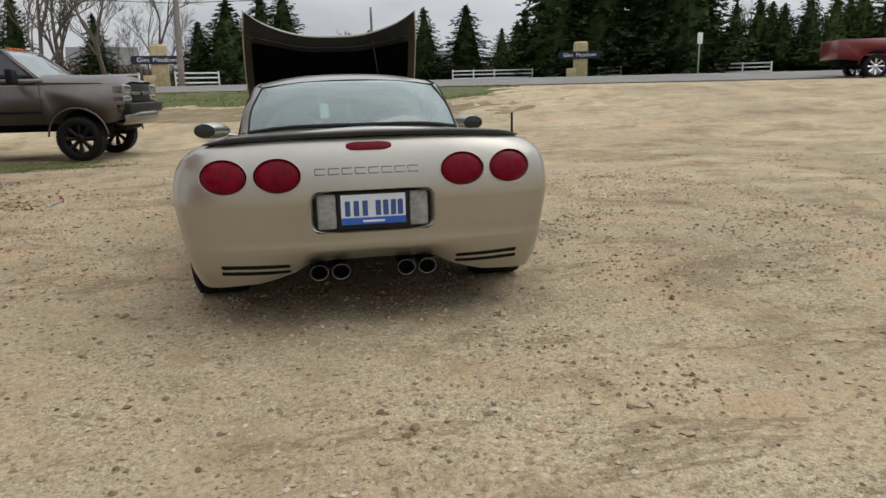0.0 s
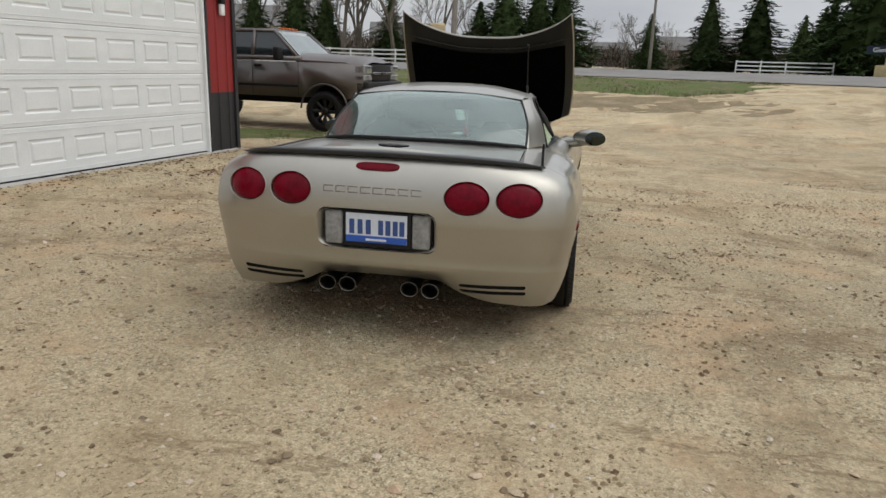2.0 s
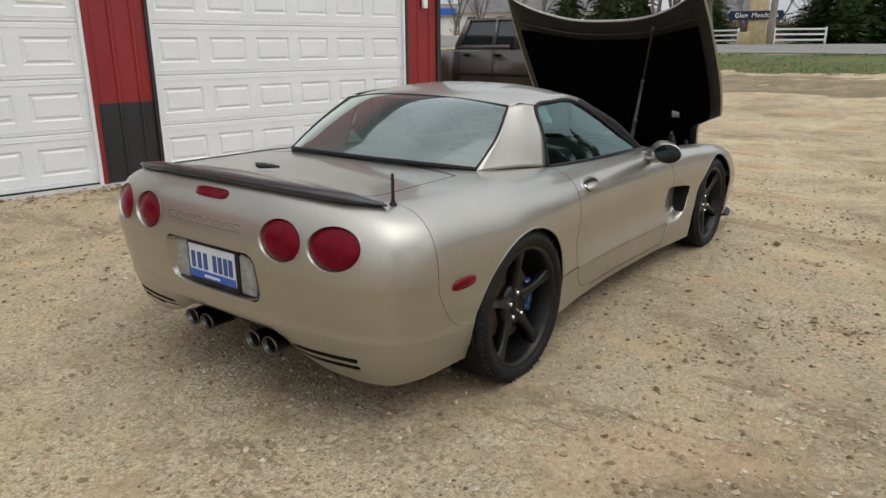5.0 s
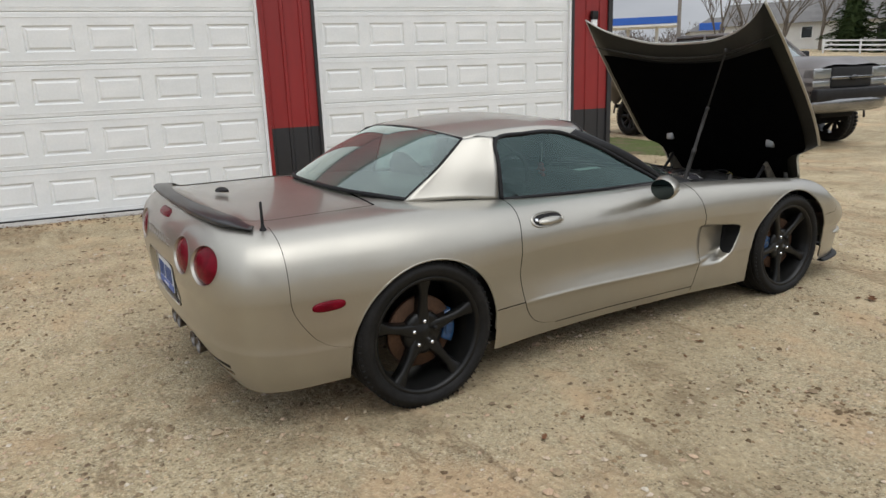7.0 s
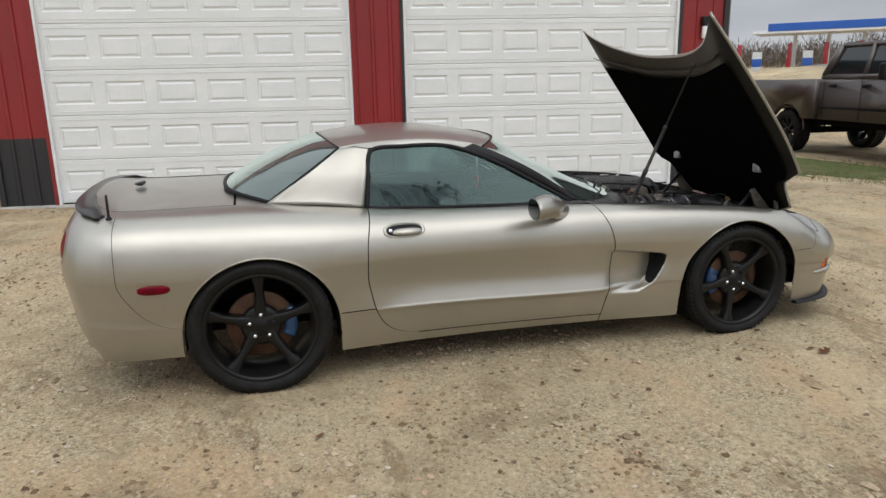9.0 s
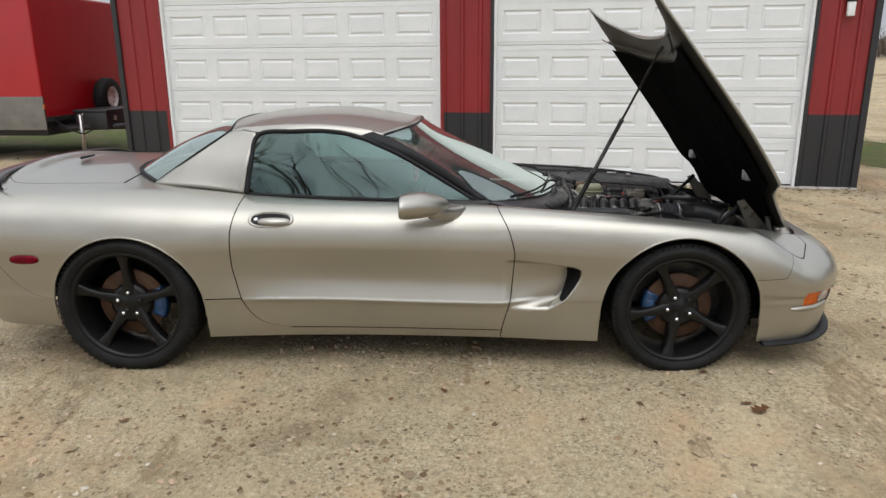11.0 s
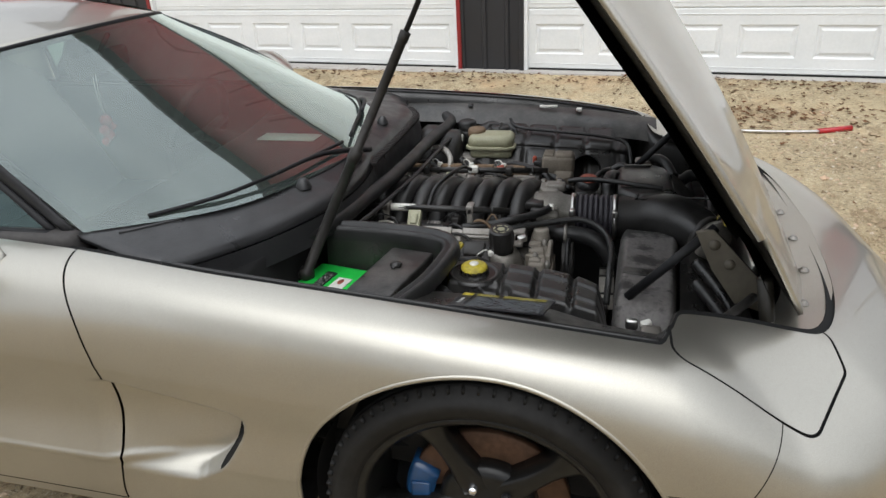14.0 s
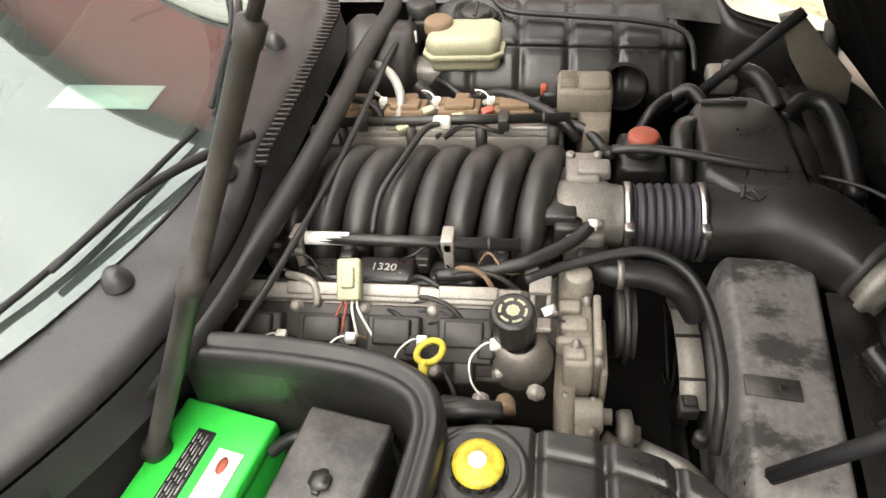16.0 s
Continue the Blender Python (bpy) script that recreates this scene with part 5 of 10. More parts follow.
    tube(bm, spline([(s * 0.93, 1.475, 0.782), (s * 0.86, 1.53, 0.762), (s * 0.80, 1.585, 0.752), (s * 0.765, 1.61, 0.757)], 10), lambda t: lerp(0.034, 0.030, t), 12)
    bmesh.ops.remove_doubles(bm, verts=bm.verts, dist=0.0004)
    mir_ob = part("door_mirror", bm, PEWTER, car, "body-coloured door mirror")
    bm = bmesh.new()
    lathe(bm, [(0, 0.0), (0.97, 0.0), (1.0, -0.02)], 30, Matrix.Translation(c + Vector((s * 0.060, -0.0958, 0))) @ pose(0, 0, 0, 90, 0, 0) @ Matrix.Diagonal((0.074, 0.051, 0.02, 1)))
    # dark metal colour in place of the dark surroundings it would reflect
    part("mirror_glass", bm, Mat("mirror_glass", (0.05, 0.06, 0.058), 0.04, 1.0).mat, mir_ob, "mirror glass")
    # lower air dam at the nose
bm = bmesh.new()
rows = []
for i in range(61):
    u = lerp(-1, 1, i / 60)
    k = 17 - abs(u) * 3.85
    o = OUT(k)
    sx = 1 if u > 0 else -1
    a, b2 = np.array(OUT(max(13, k - 0.02))), np.array(OUT(min(17, k + 0.02)))
    t = b2 - a
    nn = np.array((t[1], -t[0])) / max(1e-9, np.hypot(*t))
    if abs(u) < 0.01:
        nn = np.array((0.0, 1.0))
    p = lambda d, z: bm.verts.new((sx * (o[0] - nn[0] * d), o[1] - nn[1] * d, z))
    rows.append([p(0.05, 0.140), p(0.022, 0.137), p(0.010, 0.132), p(0.007, 0.126), p(0.014, 0.122), p(0.06, 0.121)])
for a, b in zip(rows, rows[1:]):
    for j in range(6):
        bm.faces.new((a[j], b[j], b[(j + 1) % 6], a[(j + 1) % 6]))
bmesh.ops.recalc_face_normals(bm, faces=bm.faces)
part("front_lip", bm, BLACK_PLASTIC, car, "scuffed black front lip")

# ---------- tail: plate recess, lamps, exhausts ----------
bm = bmesh.new()
rings = []
for f, d in ((1.02, -0.003), (0.985, 0.004), (0.97, 0.05), (0.0, 0.05)):
    ring = []
    for i in range(64 if f else 1):
        t = 2 * math.pi * i / 64
        ca, sa = math.cos(t), math.sin(t)
        x = math.copysign(abs(ca) ** 0.36, ca) * 0.284 * f
        z = PLATE_Z + math.copysign(abs(sa) ** 0.36, sa) * 0.098 * f
        p, _ = onto((abs(x), -1.5, z), EY)
        ring.append(bm.verts.new((x, max(p.y, -0.91) + d, z)))
    rings.append(ring)
for r0, r1 in zip(rings, rings[1:]):
    for i in range(64):
        q = list(dict.fromkeys([r0[i], r0[(i + 1) % 64], r1[(i + 1) % len(r1)], r1[i % len(r1)]]))
        bm.faces.new(q)
bmesh.ops.recalc_face_normals(bm, faces=bm.faces)
recess = part("plate_recess", bm, PEWTER, car)
bm = bmesh.new()
extrude_outline(bm, [(x, z) for x, z in [(0.262 * math.copysign(abs(math.cos(t)) ** 0.3, math.cos(t)), 0.090 * math.copysign(abs(math.sin(t)) ** 0.3, math.sin(t))) for t in (2 * math.pi * i / 48 for i in range(48))]], 0, 0.008, 0.003, m=pose(0, -0.854, PLATE_Z, 90, 0, 0))
part("plate_backing", bm, BLACK_PLASTIC, car)
for s in (1, -1):
    bm = bmesh.new()
    box(bm, s * 0.212 - 0.043, -0.880, PLATE_Z - 0.082, s * 0.212 + 0.043, -0.856, PLATE_Z + 0.080, 0.012, seg=3)
    part("reverse_lamp", bm, WHITE_LENS, car, "frosted white reversing lamp")
plate_n = Mat("plate_blue", (0.03, 0.07, 0.22), 0.4).mat
bm = bmesh.new()
box(bm, -0.166, -0.880, -0.087, 0.166, -0.864, 0.087, 0.006, m=Matrix.Translation((0, 0, PLATE_Z)))
frame_ob = part("plate_frame", bm, BLACK_PLASTIC, car, "black plate frame")
bm = bmesh.new()
box(bm, -0.148, -0.8845, -0.066, 0.148, -0.880, 0.072, 0.001, m=Matrix.Translation((0, 0, PLATE_Z + 0.003)))
WHITE_PLATE = paint("plate_white_paint", (0.60, 0.64, 0.70), 0.4, 0.1, 8, 60).mat
PLATE_BAND = paint("plate_blue_band", (0.02, 0.09, 0.40), 0.4, 0.1, 8, 60).mat
lp = part("licence_plate", bm, WHITE_PLATE, car, "white and blue licence plate with plain bars", smooth=False)
bm = bmesh.new()
box(bm, -0.1475, -0.8865, -0.0655, 0.1475, -0.884, -0.034, 0, m=Matrix.Translation((0, 0, PLATE_Z + 0.003)))
part("plate_band", bm, PLATE_BAND, lp, smooth=False)
for x in (-0.118, -0.078, -0.038, 0.022, 0.057, 0.092, 0.124):
    bm = bmesh.new()
    box(bm, x - 0.012, -0.8885, -0.026, x + 0.012, -0.8842, 0.044, 0.002, m=Matrix.Translation((0, 0, PLATE_Z + 0.003)), seg=1)
    part("plate_bar", bm, plate_n, lp, smooth=False)
bm = bmesh.new()
box(bm, -0.05, -0.8885, -0.056, 0.05, -0.886, -0.046, 0, m=Matrix.Translation((0, 0, PLATE_Z + 0.003)))
part("plate_bar", bm, WHITE_PLATE, lp, smooth=False)
# embossed maker's strip as plain bars
for i in range(8):
    x = lerp(-0.232, 0.188, i / 7)
    bm = bmesh.new()
    for dz in (-0.013, 0.013):
        p, _ = onto((abs(x), -1.5, 0.742 + dz), EY)
        box(bm, x - 0.024, p.y - 0.0018, 0.742 + dz - 0.003, x + 0.024, p.y + 0.004, 0.742 + dz + 0.003, 0.001, seg=1)
    p, _ = onto((abs(x), -1.5, 0.742), EY)
    box(bm, x - 0.025, p.y - 0.0016, 0.742 - 0.013, x - 0.020, p.y + 0.004, 0.742 + 0.013, 0.001, seg=1)
    part("embossed_bar", bm, paint("dim_emboss", (0.24, 0.22, 0.19), 0.4, metal=0.7).mat if i == 0 else bpy.data.materials["dim_emboss"], car)
# high brake lamp
bm = bmesh.new()
rings = []
for f, d in ((1.1, 0.0), (1.0, -0.006), (0.8, -0.009), (0.0, -0.010)):
    ring = []
    for i in range(40 if f else 1):
        t = 2 * math.pi * i / 40
        x = -0.006 + 0.095 * f * math.copysign(abs(math.cos(t)) ** 0.5, math.cos(t))
        z = 0.848 + 0.016 * f * math.copysign(abs(math.sin(t)) ** 0.7, math.sin(t))
        p, _ = onto((abs(x), -1.5, z), EY)
        ring.append(bm.verts.new((x, p.y + d, z)))
    rings.append(ring)
for r0, r1 in zip(rings, rings[1:]):
    for i in range(40):
        bm.faces.new(list(dict.fromkeys([r0[i], r0[(i + 1) % 40], r1[(i + 1) % len(r1)], r1[i % len(r1)]])))
bmesh.ops.recalc_face_normals(bm, faces=bm.faces)
part("brake_light_bar", bm, RED_LENS, car, "red brake light under the spoiler")
SOOT = paint("soot_black", (0.01, 0.01, 0.01), 0.9).mat
for x in (-0.262, -0.160, 0.150, 0.252):
    bm = bmesh.new()
    lathe(bm, [(0.036, 0.25), (0.036, 0.03), (0.044, 0.012), (0.0465, 0.002), (0.045, -0.002), (0.041, 0.002), (0.040, 0.12), (0, 0.12)], 28, pose(x, -0.832, 0.262, -90, 0, 0) @ Matrix.Diagonal((0.95, 0.82, 1, 1)))
    tip = part("exhaust_tip", bm, paint("heat_stained_steel", (0.16, 0.15, 0.14), 0.3, 0.2, 20, 90, metal=1.0).mat if x == -0.262 else bpy.data.materials["heat_stained_steel"], car, "oval steel exhaust tip")
    bm = bmesh.new()
    lathe(bm, [(0.039, 0.02), (0.039, 0.11), (0, 0.11)], 20, pose(x, -0.832, 0.262, -90, 0, 0) @ Matrix.Diagonal((0.95, 0.82, 1, 1)))
    part("soot_lining", bm, SOOT, tip)
bm = bmesh.new()
for x in (-0.36, 0.36):
    box(bm, x - 0.22, -0.62, 0.24, x + 0.22, -0.40, 0.36, 0.05)
box(bm, -0.36, -0.74, 0.34, 0.36, -0.45, 0.46, 0.02)
part("muffler", bm, DARK_VOID, car)
# short aerial on the right rear corner, and a small dark emblem on the deck
bm = bmesh.new()
lathe(bm, [(0.016, 0), (0.015, 0.006), (0.008, 0.016), (0.0062, 0.026), (0.0055, 0.112), (0.004, 0.117), (0, 0.118)], 12, Matrix.Translation((0.735, -0.625, 0.850)))
part("aerial", bm, BLACK_PLASTIC, car, "short black aerial")
bm = bmesh.new()
for s in (1, -1):
    zt = deck_at(2.9, 0.0).z
    extrude_outline(bm, [(0, -0.012), (s * 0.03, -0.004), (s * 0.058, 0.010), (s * 0.030, 0.012), (s * 0.012, 0.016), (0, 0.010)][:: s], 0, 0.009, m=pose(-0.005, -0.59, zt + 0.012, 5, 0, 0) @ Matrix.Diagonal((1.35, 2.0, 1, 1)))
part("deck_emblem", bm, BLACK_TRIM, car, "small dark winged emblem")

# ---------- hood, raised on its front hinge ----------
HINGE = Vector((0, 3.22, 0.57))
HOOD_M = Matrix.Translation(HINGE) @ Matrix.Rotation(radians(-48.4), 4, "X") @ Matrix.Translation(-HINGE)
HOOD_W = curve_through([(1.80, 0.748), (2.15, 0.782), (2.6, 0.797), (2.88, 0.779), (2.925, 0.765), (2.962, 0.67), (3.0, 0.605), (3.2, 0.565), (3.3, 0.49)])
HOOD_Z = curve_through([(1.80, 0.782), (2.15, 0.756), (2.6, 0.722), (2.93, 0.68), (3.3, 0.597)])


def hood_pt(u, v, drop=0.0, inset=0.0):
    a = abs(u)
    y0 = 2.115 - 0.312 * a**2.3 + inset
    y1 = 3.290 - 0.10 * a**3 - inset
    y = lerp(y0, y1, v)
    w = HOOD_W(y) - inset
    crown = lerp(0.070, 0.040, v) * (1 - a * a) ** 2 + 0.010 * math.exp(-(((a - 0.62) / 0.2) ** 2))
    return HOOD_M @ Vector((u * w, y, HOOD_Z(y) + crown - drop))


bm = bmesh.new()
grid(bm, 44, 30, lambda u, v: hood_pt(u * 2 - 1, v))
hood = part("hood", bm, PEWTER, car, "pewter hood raised high on its front hinge")
md = hood.modifiers.new("thickness", "SOLIDIFY")
md.thickness, md.offset = 0.010, -1.0
def make_hood_under():
    m = Mat("dark_inner_paint", (0.022, 0.020, 0.0155), 0.4, 0.0, spec=0.3)
    m.vary((0.022, 0.020, 0.0155), 0.2, 5, 60)
    return m.mat


INNER_PAINT = make_hood_under()
HINGE_TAN = paint("dull_tan_primer", (0.115, 0.102, 0.078), 0.5, 0.2, 8, 60).mat
bm = bmesh.new()
grid(bm, 44, 30, lambda u, v: hood_pt(u * 2 - 1, v, 0.012 + 0.03 * min(1, 6 * min(v, 1 - v, 1 - abs(2 * u - 1))), 0.012), flip=True)
part("inner_frame", bm, INNER_PAINT, hood, "dull inner hood frame")
bm = bmesh.new()


def liner_pt(u, v):
    uu = lerp(-0.90, 0.90, u)
    vv = lerp(0.12 + 0.05 * abs(2 * u - 1) ** 5, 0.96, v)
    k = 6 * min(u, 1 - u, v, 1 - v)
    return hood_pt(uu, vv, 0.047 + 0.014 * min(1, k) + 0.004 * noise.noise(Vector((uu * 9, vv * 9, 0))))


liner_m = Mat("black_felt_liner", (0.0016, 0.0016, 0.0016), 1.0, spec=0.03)
liner_m.vary((0.0016, 0.0016, 0.0016), 0.3, 10, 120)
LINER = liner_m.mat
grid(bm, 40, 28, liner_pt, flip=True)
part("hood_liner", bm, LINER, hood, "black insulating hood liner")
bm = bmesh.new()
grid(bm, 44, 1, lambda u, v: hood_pt(u * 2 - 1, 0.095 + 0.05 * abs(2 * u - 1) ** 6, 0.045 + 0.006 * v, 0.01), flip=True)
tube(bm, [hood_pt(u, 0.080 + 0.06 * abs(u) ** 4, 0.046) for u in np.linspace(-0.86, 0.86, 30)], 0.006, 6)
part("hood_seal", bm, INNER_PAINT, hood)
for s in (1, -1):
    bm = bmesh.new()
    p = hood_pt(s * 0.56, 0.70, 0.055)
    box(bm, -0.03, -0.02, -0.03, 0.03, 0.02, 0.03, 0.008, m=Matrix.Translation(p))
    part("hood_striker", bm, GREY_METAL, hood)
    # hinge arm and its slim gas strut at the nose
    bm = bmesh.new()
    tube(bm, [HOOD_M @ Vector((s * 0.50, 3.12, 0.60)), HOOD_M @ Vector((s * 0.50, 3.22, 0.54)), Vector((s * 0.50, 3.20, 0.50))], 0.016, 8)
    part("hinge_arm", bm, INNER_PAINT, hood)
    bm = bmesh.new()
    extrude_outline(bm, [(3.215, 0.535), (3.140, 0.560), (3.085, 0.640), (3.045, 0.725), (3.080, 0.735), (3.130, 0.680), (3.205, 0.600)], -0.006, 0.006, 0.002, m=Matrix.Translation((s * 0.415, 0, 0)) @ Matrix(((0, 0, 1, 0), (1, 0, 0, 0), (0, 1, 0, 0), (0, 0, 0, 1))))
    for y, z in ((3.085, 0.70), (3.12, 0.655)):
        lathe(bm, [(0.012, 0.004), (0.012, 0.011), (0, 0.012)], 12, Matrix.Translation((s * 0.415, y, z)) @ pose(0, 0, 0, 0, s * 90, 0))
    bmesh.ops.recalc_face_normals(bm, faces=bm.faces)
    part("hinge_plate", bm, HINGE_TAN, hood, "dull tan hood hinge plate")
    bm = bmesh.new()
    a, b = Vector((s * 0.405, 2.890, 0.525)), Vector((s * 0.410, 3.085, 0.735))
    tube(bm, [a.lerp(b, t) for t in (0, 0.12)], 0.005, 8)
    tube(bm, [a.lerp(b, t) for t in (0.12, 1)], 0.011, 10)
    part("gas_strut", bm, BLACK_PLASTIC, hood, "black gas strut")
# telescopic prop: lower tube with collars, slimmer upper rod
ROD = paint("dusty_black_rod", (0.028, 0.026, 0.024), 0.4, 0.3, 14, 70).mat
a, b = Vector((0.442, 2.132, 0.566)), Vector((0.375, 2.610, 1.505))
q = lambda t: a.lerp(b, t)
bm = bmesh.new()
tube(bm, [q(t) for t in (0.0, 0.004, 0.025, 0.028, 0.32, 0.322, 0.35, 0.352, 0.60, 0.602, 0.62, 0.622)], lambda u: (0.012, 0.0185, 0.0185, 0.0128, 0.0128, 0.0152, 0.0152, 0.0105, 0.0105, 0.0120, 0.0120, 0.006)[round(u * 11)], 14)
rod_ob = part("prop_rod", bm, ROD, car, "dusty black telescopic prop rod")
bm = bmesh.new()
tube(bm, [q(t) for t in (0.62, 0.98, 0.982, 1.0)], lambda u: (0.006, 0.006, 0.012, 0.012)[round(u * 3)], 10)
part("upper_rod", bm, ROD, rod_ob)

# ---------- engine bay ----------
def make_dusty(name, base, dust, rough, amount=0.5, metal=0.0):
    m = Mat(name, base, rough, metal, spec=0.5)
    f = m.ramp(m.noise(6, 7, 0.75), (0.38, 0.0), (0.75, amount))
    c = m.mix(f, base, dust)
    m.to("Base Color", m.mix(1.0, c, m.ramp(m.noise(240, 3), (0.3, 0.85), (0.7, 1.15)), "MULTIPLY"))
    m.to("Roughness", m.ramp(m.noise(14, 4), (0.3, rough - 0.1), (0.7, min(1, rough + 0.2))))
    m.bump(m.noise(160, 2), 0.12, 0.002)
    return m.mat


BAY_BLACK = make_dusty("dusty_black_plastic", (0.009, 0.0088, 0.0085), (0.058, 0.054, 0.049), 0.32, 0.5)
BAY_RUBBER = make_dusty("bay_rubber", (0.008, 0.008, 0.008), (0.032, 0.031, 0.029), 0.42, 0.4)
CAST = make_dusty("dusty_cast_aluminium", (0.25, 0.24, 0.22), (0.12, 0.095, 0.07), 0.5, 0.8, 0.6)
COIL = make_dusty("rusty_coil_cover", (0.17, 0.108, 0.060), (0.09, 0.070, 0.050), 0.7, 0.7)
COIL_BLACK = make_dusty("black_coil", (0.014, 0.013, 0.012), (0.065, 0.058, 0.048), 0.5, 0.45)
RES_PLASTIC = make_dusty("yellowed_reservoir_plastic", (0.32, 0.315, 0.21), (0.20, 0.18, 0.125), 0.45, 0.4)
YELLOW = paint("yellow_cap_paint", (0.40, 0.325, 0.03), 0.5, 0.3, 30, 120).mat
GREEN = paint("green_battery_plastic", (0.015, 0.50, 0.06), 0.4, 0.08, 10, 80).mat
RED_CAP = make_dusty("dusty_red_cap", (0.30, 0.05, 0.025), (0.16, 0.12, 0.09), 0.6, 0.6)
PAPER = paint("printed_label", (0.66, 0.65, 0.60), 0.5, 0.1, 20, 90).mat
CHALK = paint("rubbed_white_marker", (0.30, 0.29, 0.27), 0.7, 0.5, 60, 200).mat
LABEL_DARK = paint("dark_label", (0.016, 0.016, 0.018), 0.35, 0.15, 20, 90).mat
LABEL_GREY = paint("pale_grey_print", (0.24, 0.24, 0.23), 0.5).mat
LABEL_INK = paint("grey_print", (0.07, 0.075, 0.08), 0.5).mat
COWL_BLACK = make_dusty("weathered_cowl_plastic", (0.015, 0.015, 0.016), (0.045, 0.044, 0.043), 0.34, 0.4)
BAY_GREY = make_dusty("dust_greyed_plastic", (0.014, 0.0138, 0.0135), (0.125, 0.118, 0.107), 0.36, 0.85)
BELLOWS = make_dusty("bellows_rubber", (0.02, 0.018, 0.024), (0.06, 0.055, 0.06), 0.5, 0.4)


def rod(name, pts, r, mat, parent, label="", seg=8, n=20):
    bm = bmesh.new()
    tube(bm, spline(pts, n), r, seg)
    return part(name, bm, mat, parent, label)


def block(name, a, b, mat, parent, label="", bevel=0.006, m=None):
    bm = bmesh.new()
    box(bm, *a, *b, bevel)
    return part(name, bm, mat, parent, label, m=m)


# walls of the bay along the fender edges, a flange at the top, floor
bm = bmesh.new()
prof = [(0.002, -0.006), (0.030, -0.012), (0.036, -0.030), (0.050, -0.20), (0.06, -0.44)]
ks = np.linspace(9.9, 17, 60)
for s in (1, -1):
    rows = []
    for k in ks:
        t = TOP(k)
        c = Vector((0, clamp(t[1], 1.9, 2.9), 0))
        d = (c - Vector((t[0], t[1], 0))).normalized()
        rows.append([bm.verts.new((s * (t[0] + d.x * i), t[1] + d.y * i, t[2] + z)) for i, z in prof])
    for a, b in zip(rows, rows[1:]):
        for j in range(len(prof) - 1):
            q = (a[j], b[j], b[j + 1], a[j + 1])
            bm.faces.new(q[::-1] if s > 0 else q)
part("bay_wall", bm, BAY_BLACK, car, "black inner fender walls")
bm = bmesh.new()
box(bm, -0.74, 2.0, 0.20, 0.74, 3.25, 0.24)
box(bm, -0.74, 2.02, 0.22, 0.74, 2.10, 0.68)
part("bay_floor", bm, DARK_VOID, car)
for s in (1, -1):
    bm = bmesh.new()
    pts = []
    for k in np.linspace(10.6, 13.0, 24):
        t = TOP(k)
        pts.append((s * (t[0] - 0.020), t[1], t[2] - 0.006))
    tube(bm, pts, 0.005, 6)
    part("fender_edge_seal", bm, BAY_RUBBER, car)
# quilted plastic tank along the left inner fender: two rows of cushions, a round cap in a ring
bm = bmesh.new()


def quilt(u, v):
    y = lerp(2.36, 2.925, u)
    end = min(1, 9 * min(u, 1 - u)) ** 0.5
    low = v < 0.55
    w = v / 0.55 if low else (v - 0.55) / 0.45
    x = lerp(-0.465, -0.535, sstep(0, 1, w)) if low else lerp(-0.535, -0.675, w)
    z = lerp(0.515, 0.622, w**0.7) if low else lerp(0.622, 0.664, w)
    cu, cv = u * 5.4, (v * 2 / 0.99)
    g = min(1, 7 * abs(cu - round(cu))) ** 0.6 * min(1, 5 * abs(cv - round(cv))) ** 0.6
    ring = math.hypot((x + 0.60) / 0.05, (y - 2.47) / 0.05)
    g = g * sstep(0.9, 1.2, ring)
    n = Vector((0.75, 0, 0.66)) if low else Vector((0.25, 0, 0.97))
    return Vector((x - 0.05 * (1 - end), y, z - 0.03 * (1 - end) - 0.025 * u)) + n * 0.011 * g


grid(bm, 110, 44, quilt)
tank_l = part("inner_fender_liner", bm, BAY_BLACK, car, "quilted black plastic liner")
bm = bmesh.new()
lathe(bm, [(0.046, -0.006), (0.046, 0.004), (0.040, 0.006), (0.038, -0.002), (0.034, -0.002), (0.034, 0.012), (0.030, 0.018), (0, 0.018)], 32, Matrix.Translation((-0.600, 2.47, 0.645)))
box(bm, -0.632, 2.465, 0.655, -0.568, 2.475, 0.668, 0.003)
part("filler_cap", bm, BAY_BLACK, tank_l)
rod("liner_seam", [(-0.66, 2.50, 0.672), (-0.60, 2.54, 0.658), (-0.585, 2.68, 0.648), (-0.575, 2.82, 0.638), (-0.555, 2.915, 0.618), (-0.50, 2.935, 0.56)], 0.006, BAY_RUBBER, tank_l, "", 8, 40)
# round cup let into the liner
bm = bmesh.new()
lathe(bm, [(0.045, 0.05), (0.050, 0.045), (0.048, 0.0), (0.044, -0.04), (0, -0.04)], 28, Matrix.Translation((-0.475, 2.785, 0.545)) @ pose(0, 0, 0, 0, 65, 0))
part("liner_cup", bm, DARK_VOID, tank_l)
bm = bmesh.new()
grid(bm, 30, 8, lambda u, v: (lerp(-0.655, -0.785, v) + 0.05 * u * u, lerp(2.05, 3.02, u), lerp(0.662, 0.715, v) - 0.055 * u * u + 0.012 * math.sin(math.pi * v)))
cov_l = part("fender_cover", bm, BAY_GREY, car, "smooth black fender cover")
block("cover_label", (-0.735, 2.60, 0.698), (-0.722, 2.665, 0.706), PAPER, cov_l, "white barcode label", 0.001)
block("cover_label", (-0.735, 2.735, 0.688), (-0.712, 2.755, 0.697), PAPER, cov_l, "", 0.001)
for y in (2.34, 2.92):
    bm = bmesh.new()
    lathe(bm, [(0.011, 0), (0.010, 0.006), (0.005, 0.008), (0, 0.008)], 10, Matrix.Translation((-0.72, y, 0.703 - 0.022 * (y > 2.5) * 2)))
    part("push_clip", bm, BAY_RUBBER, cov_l)

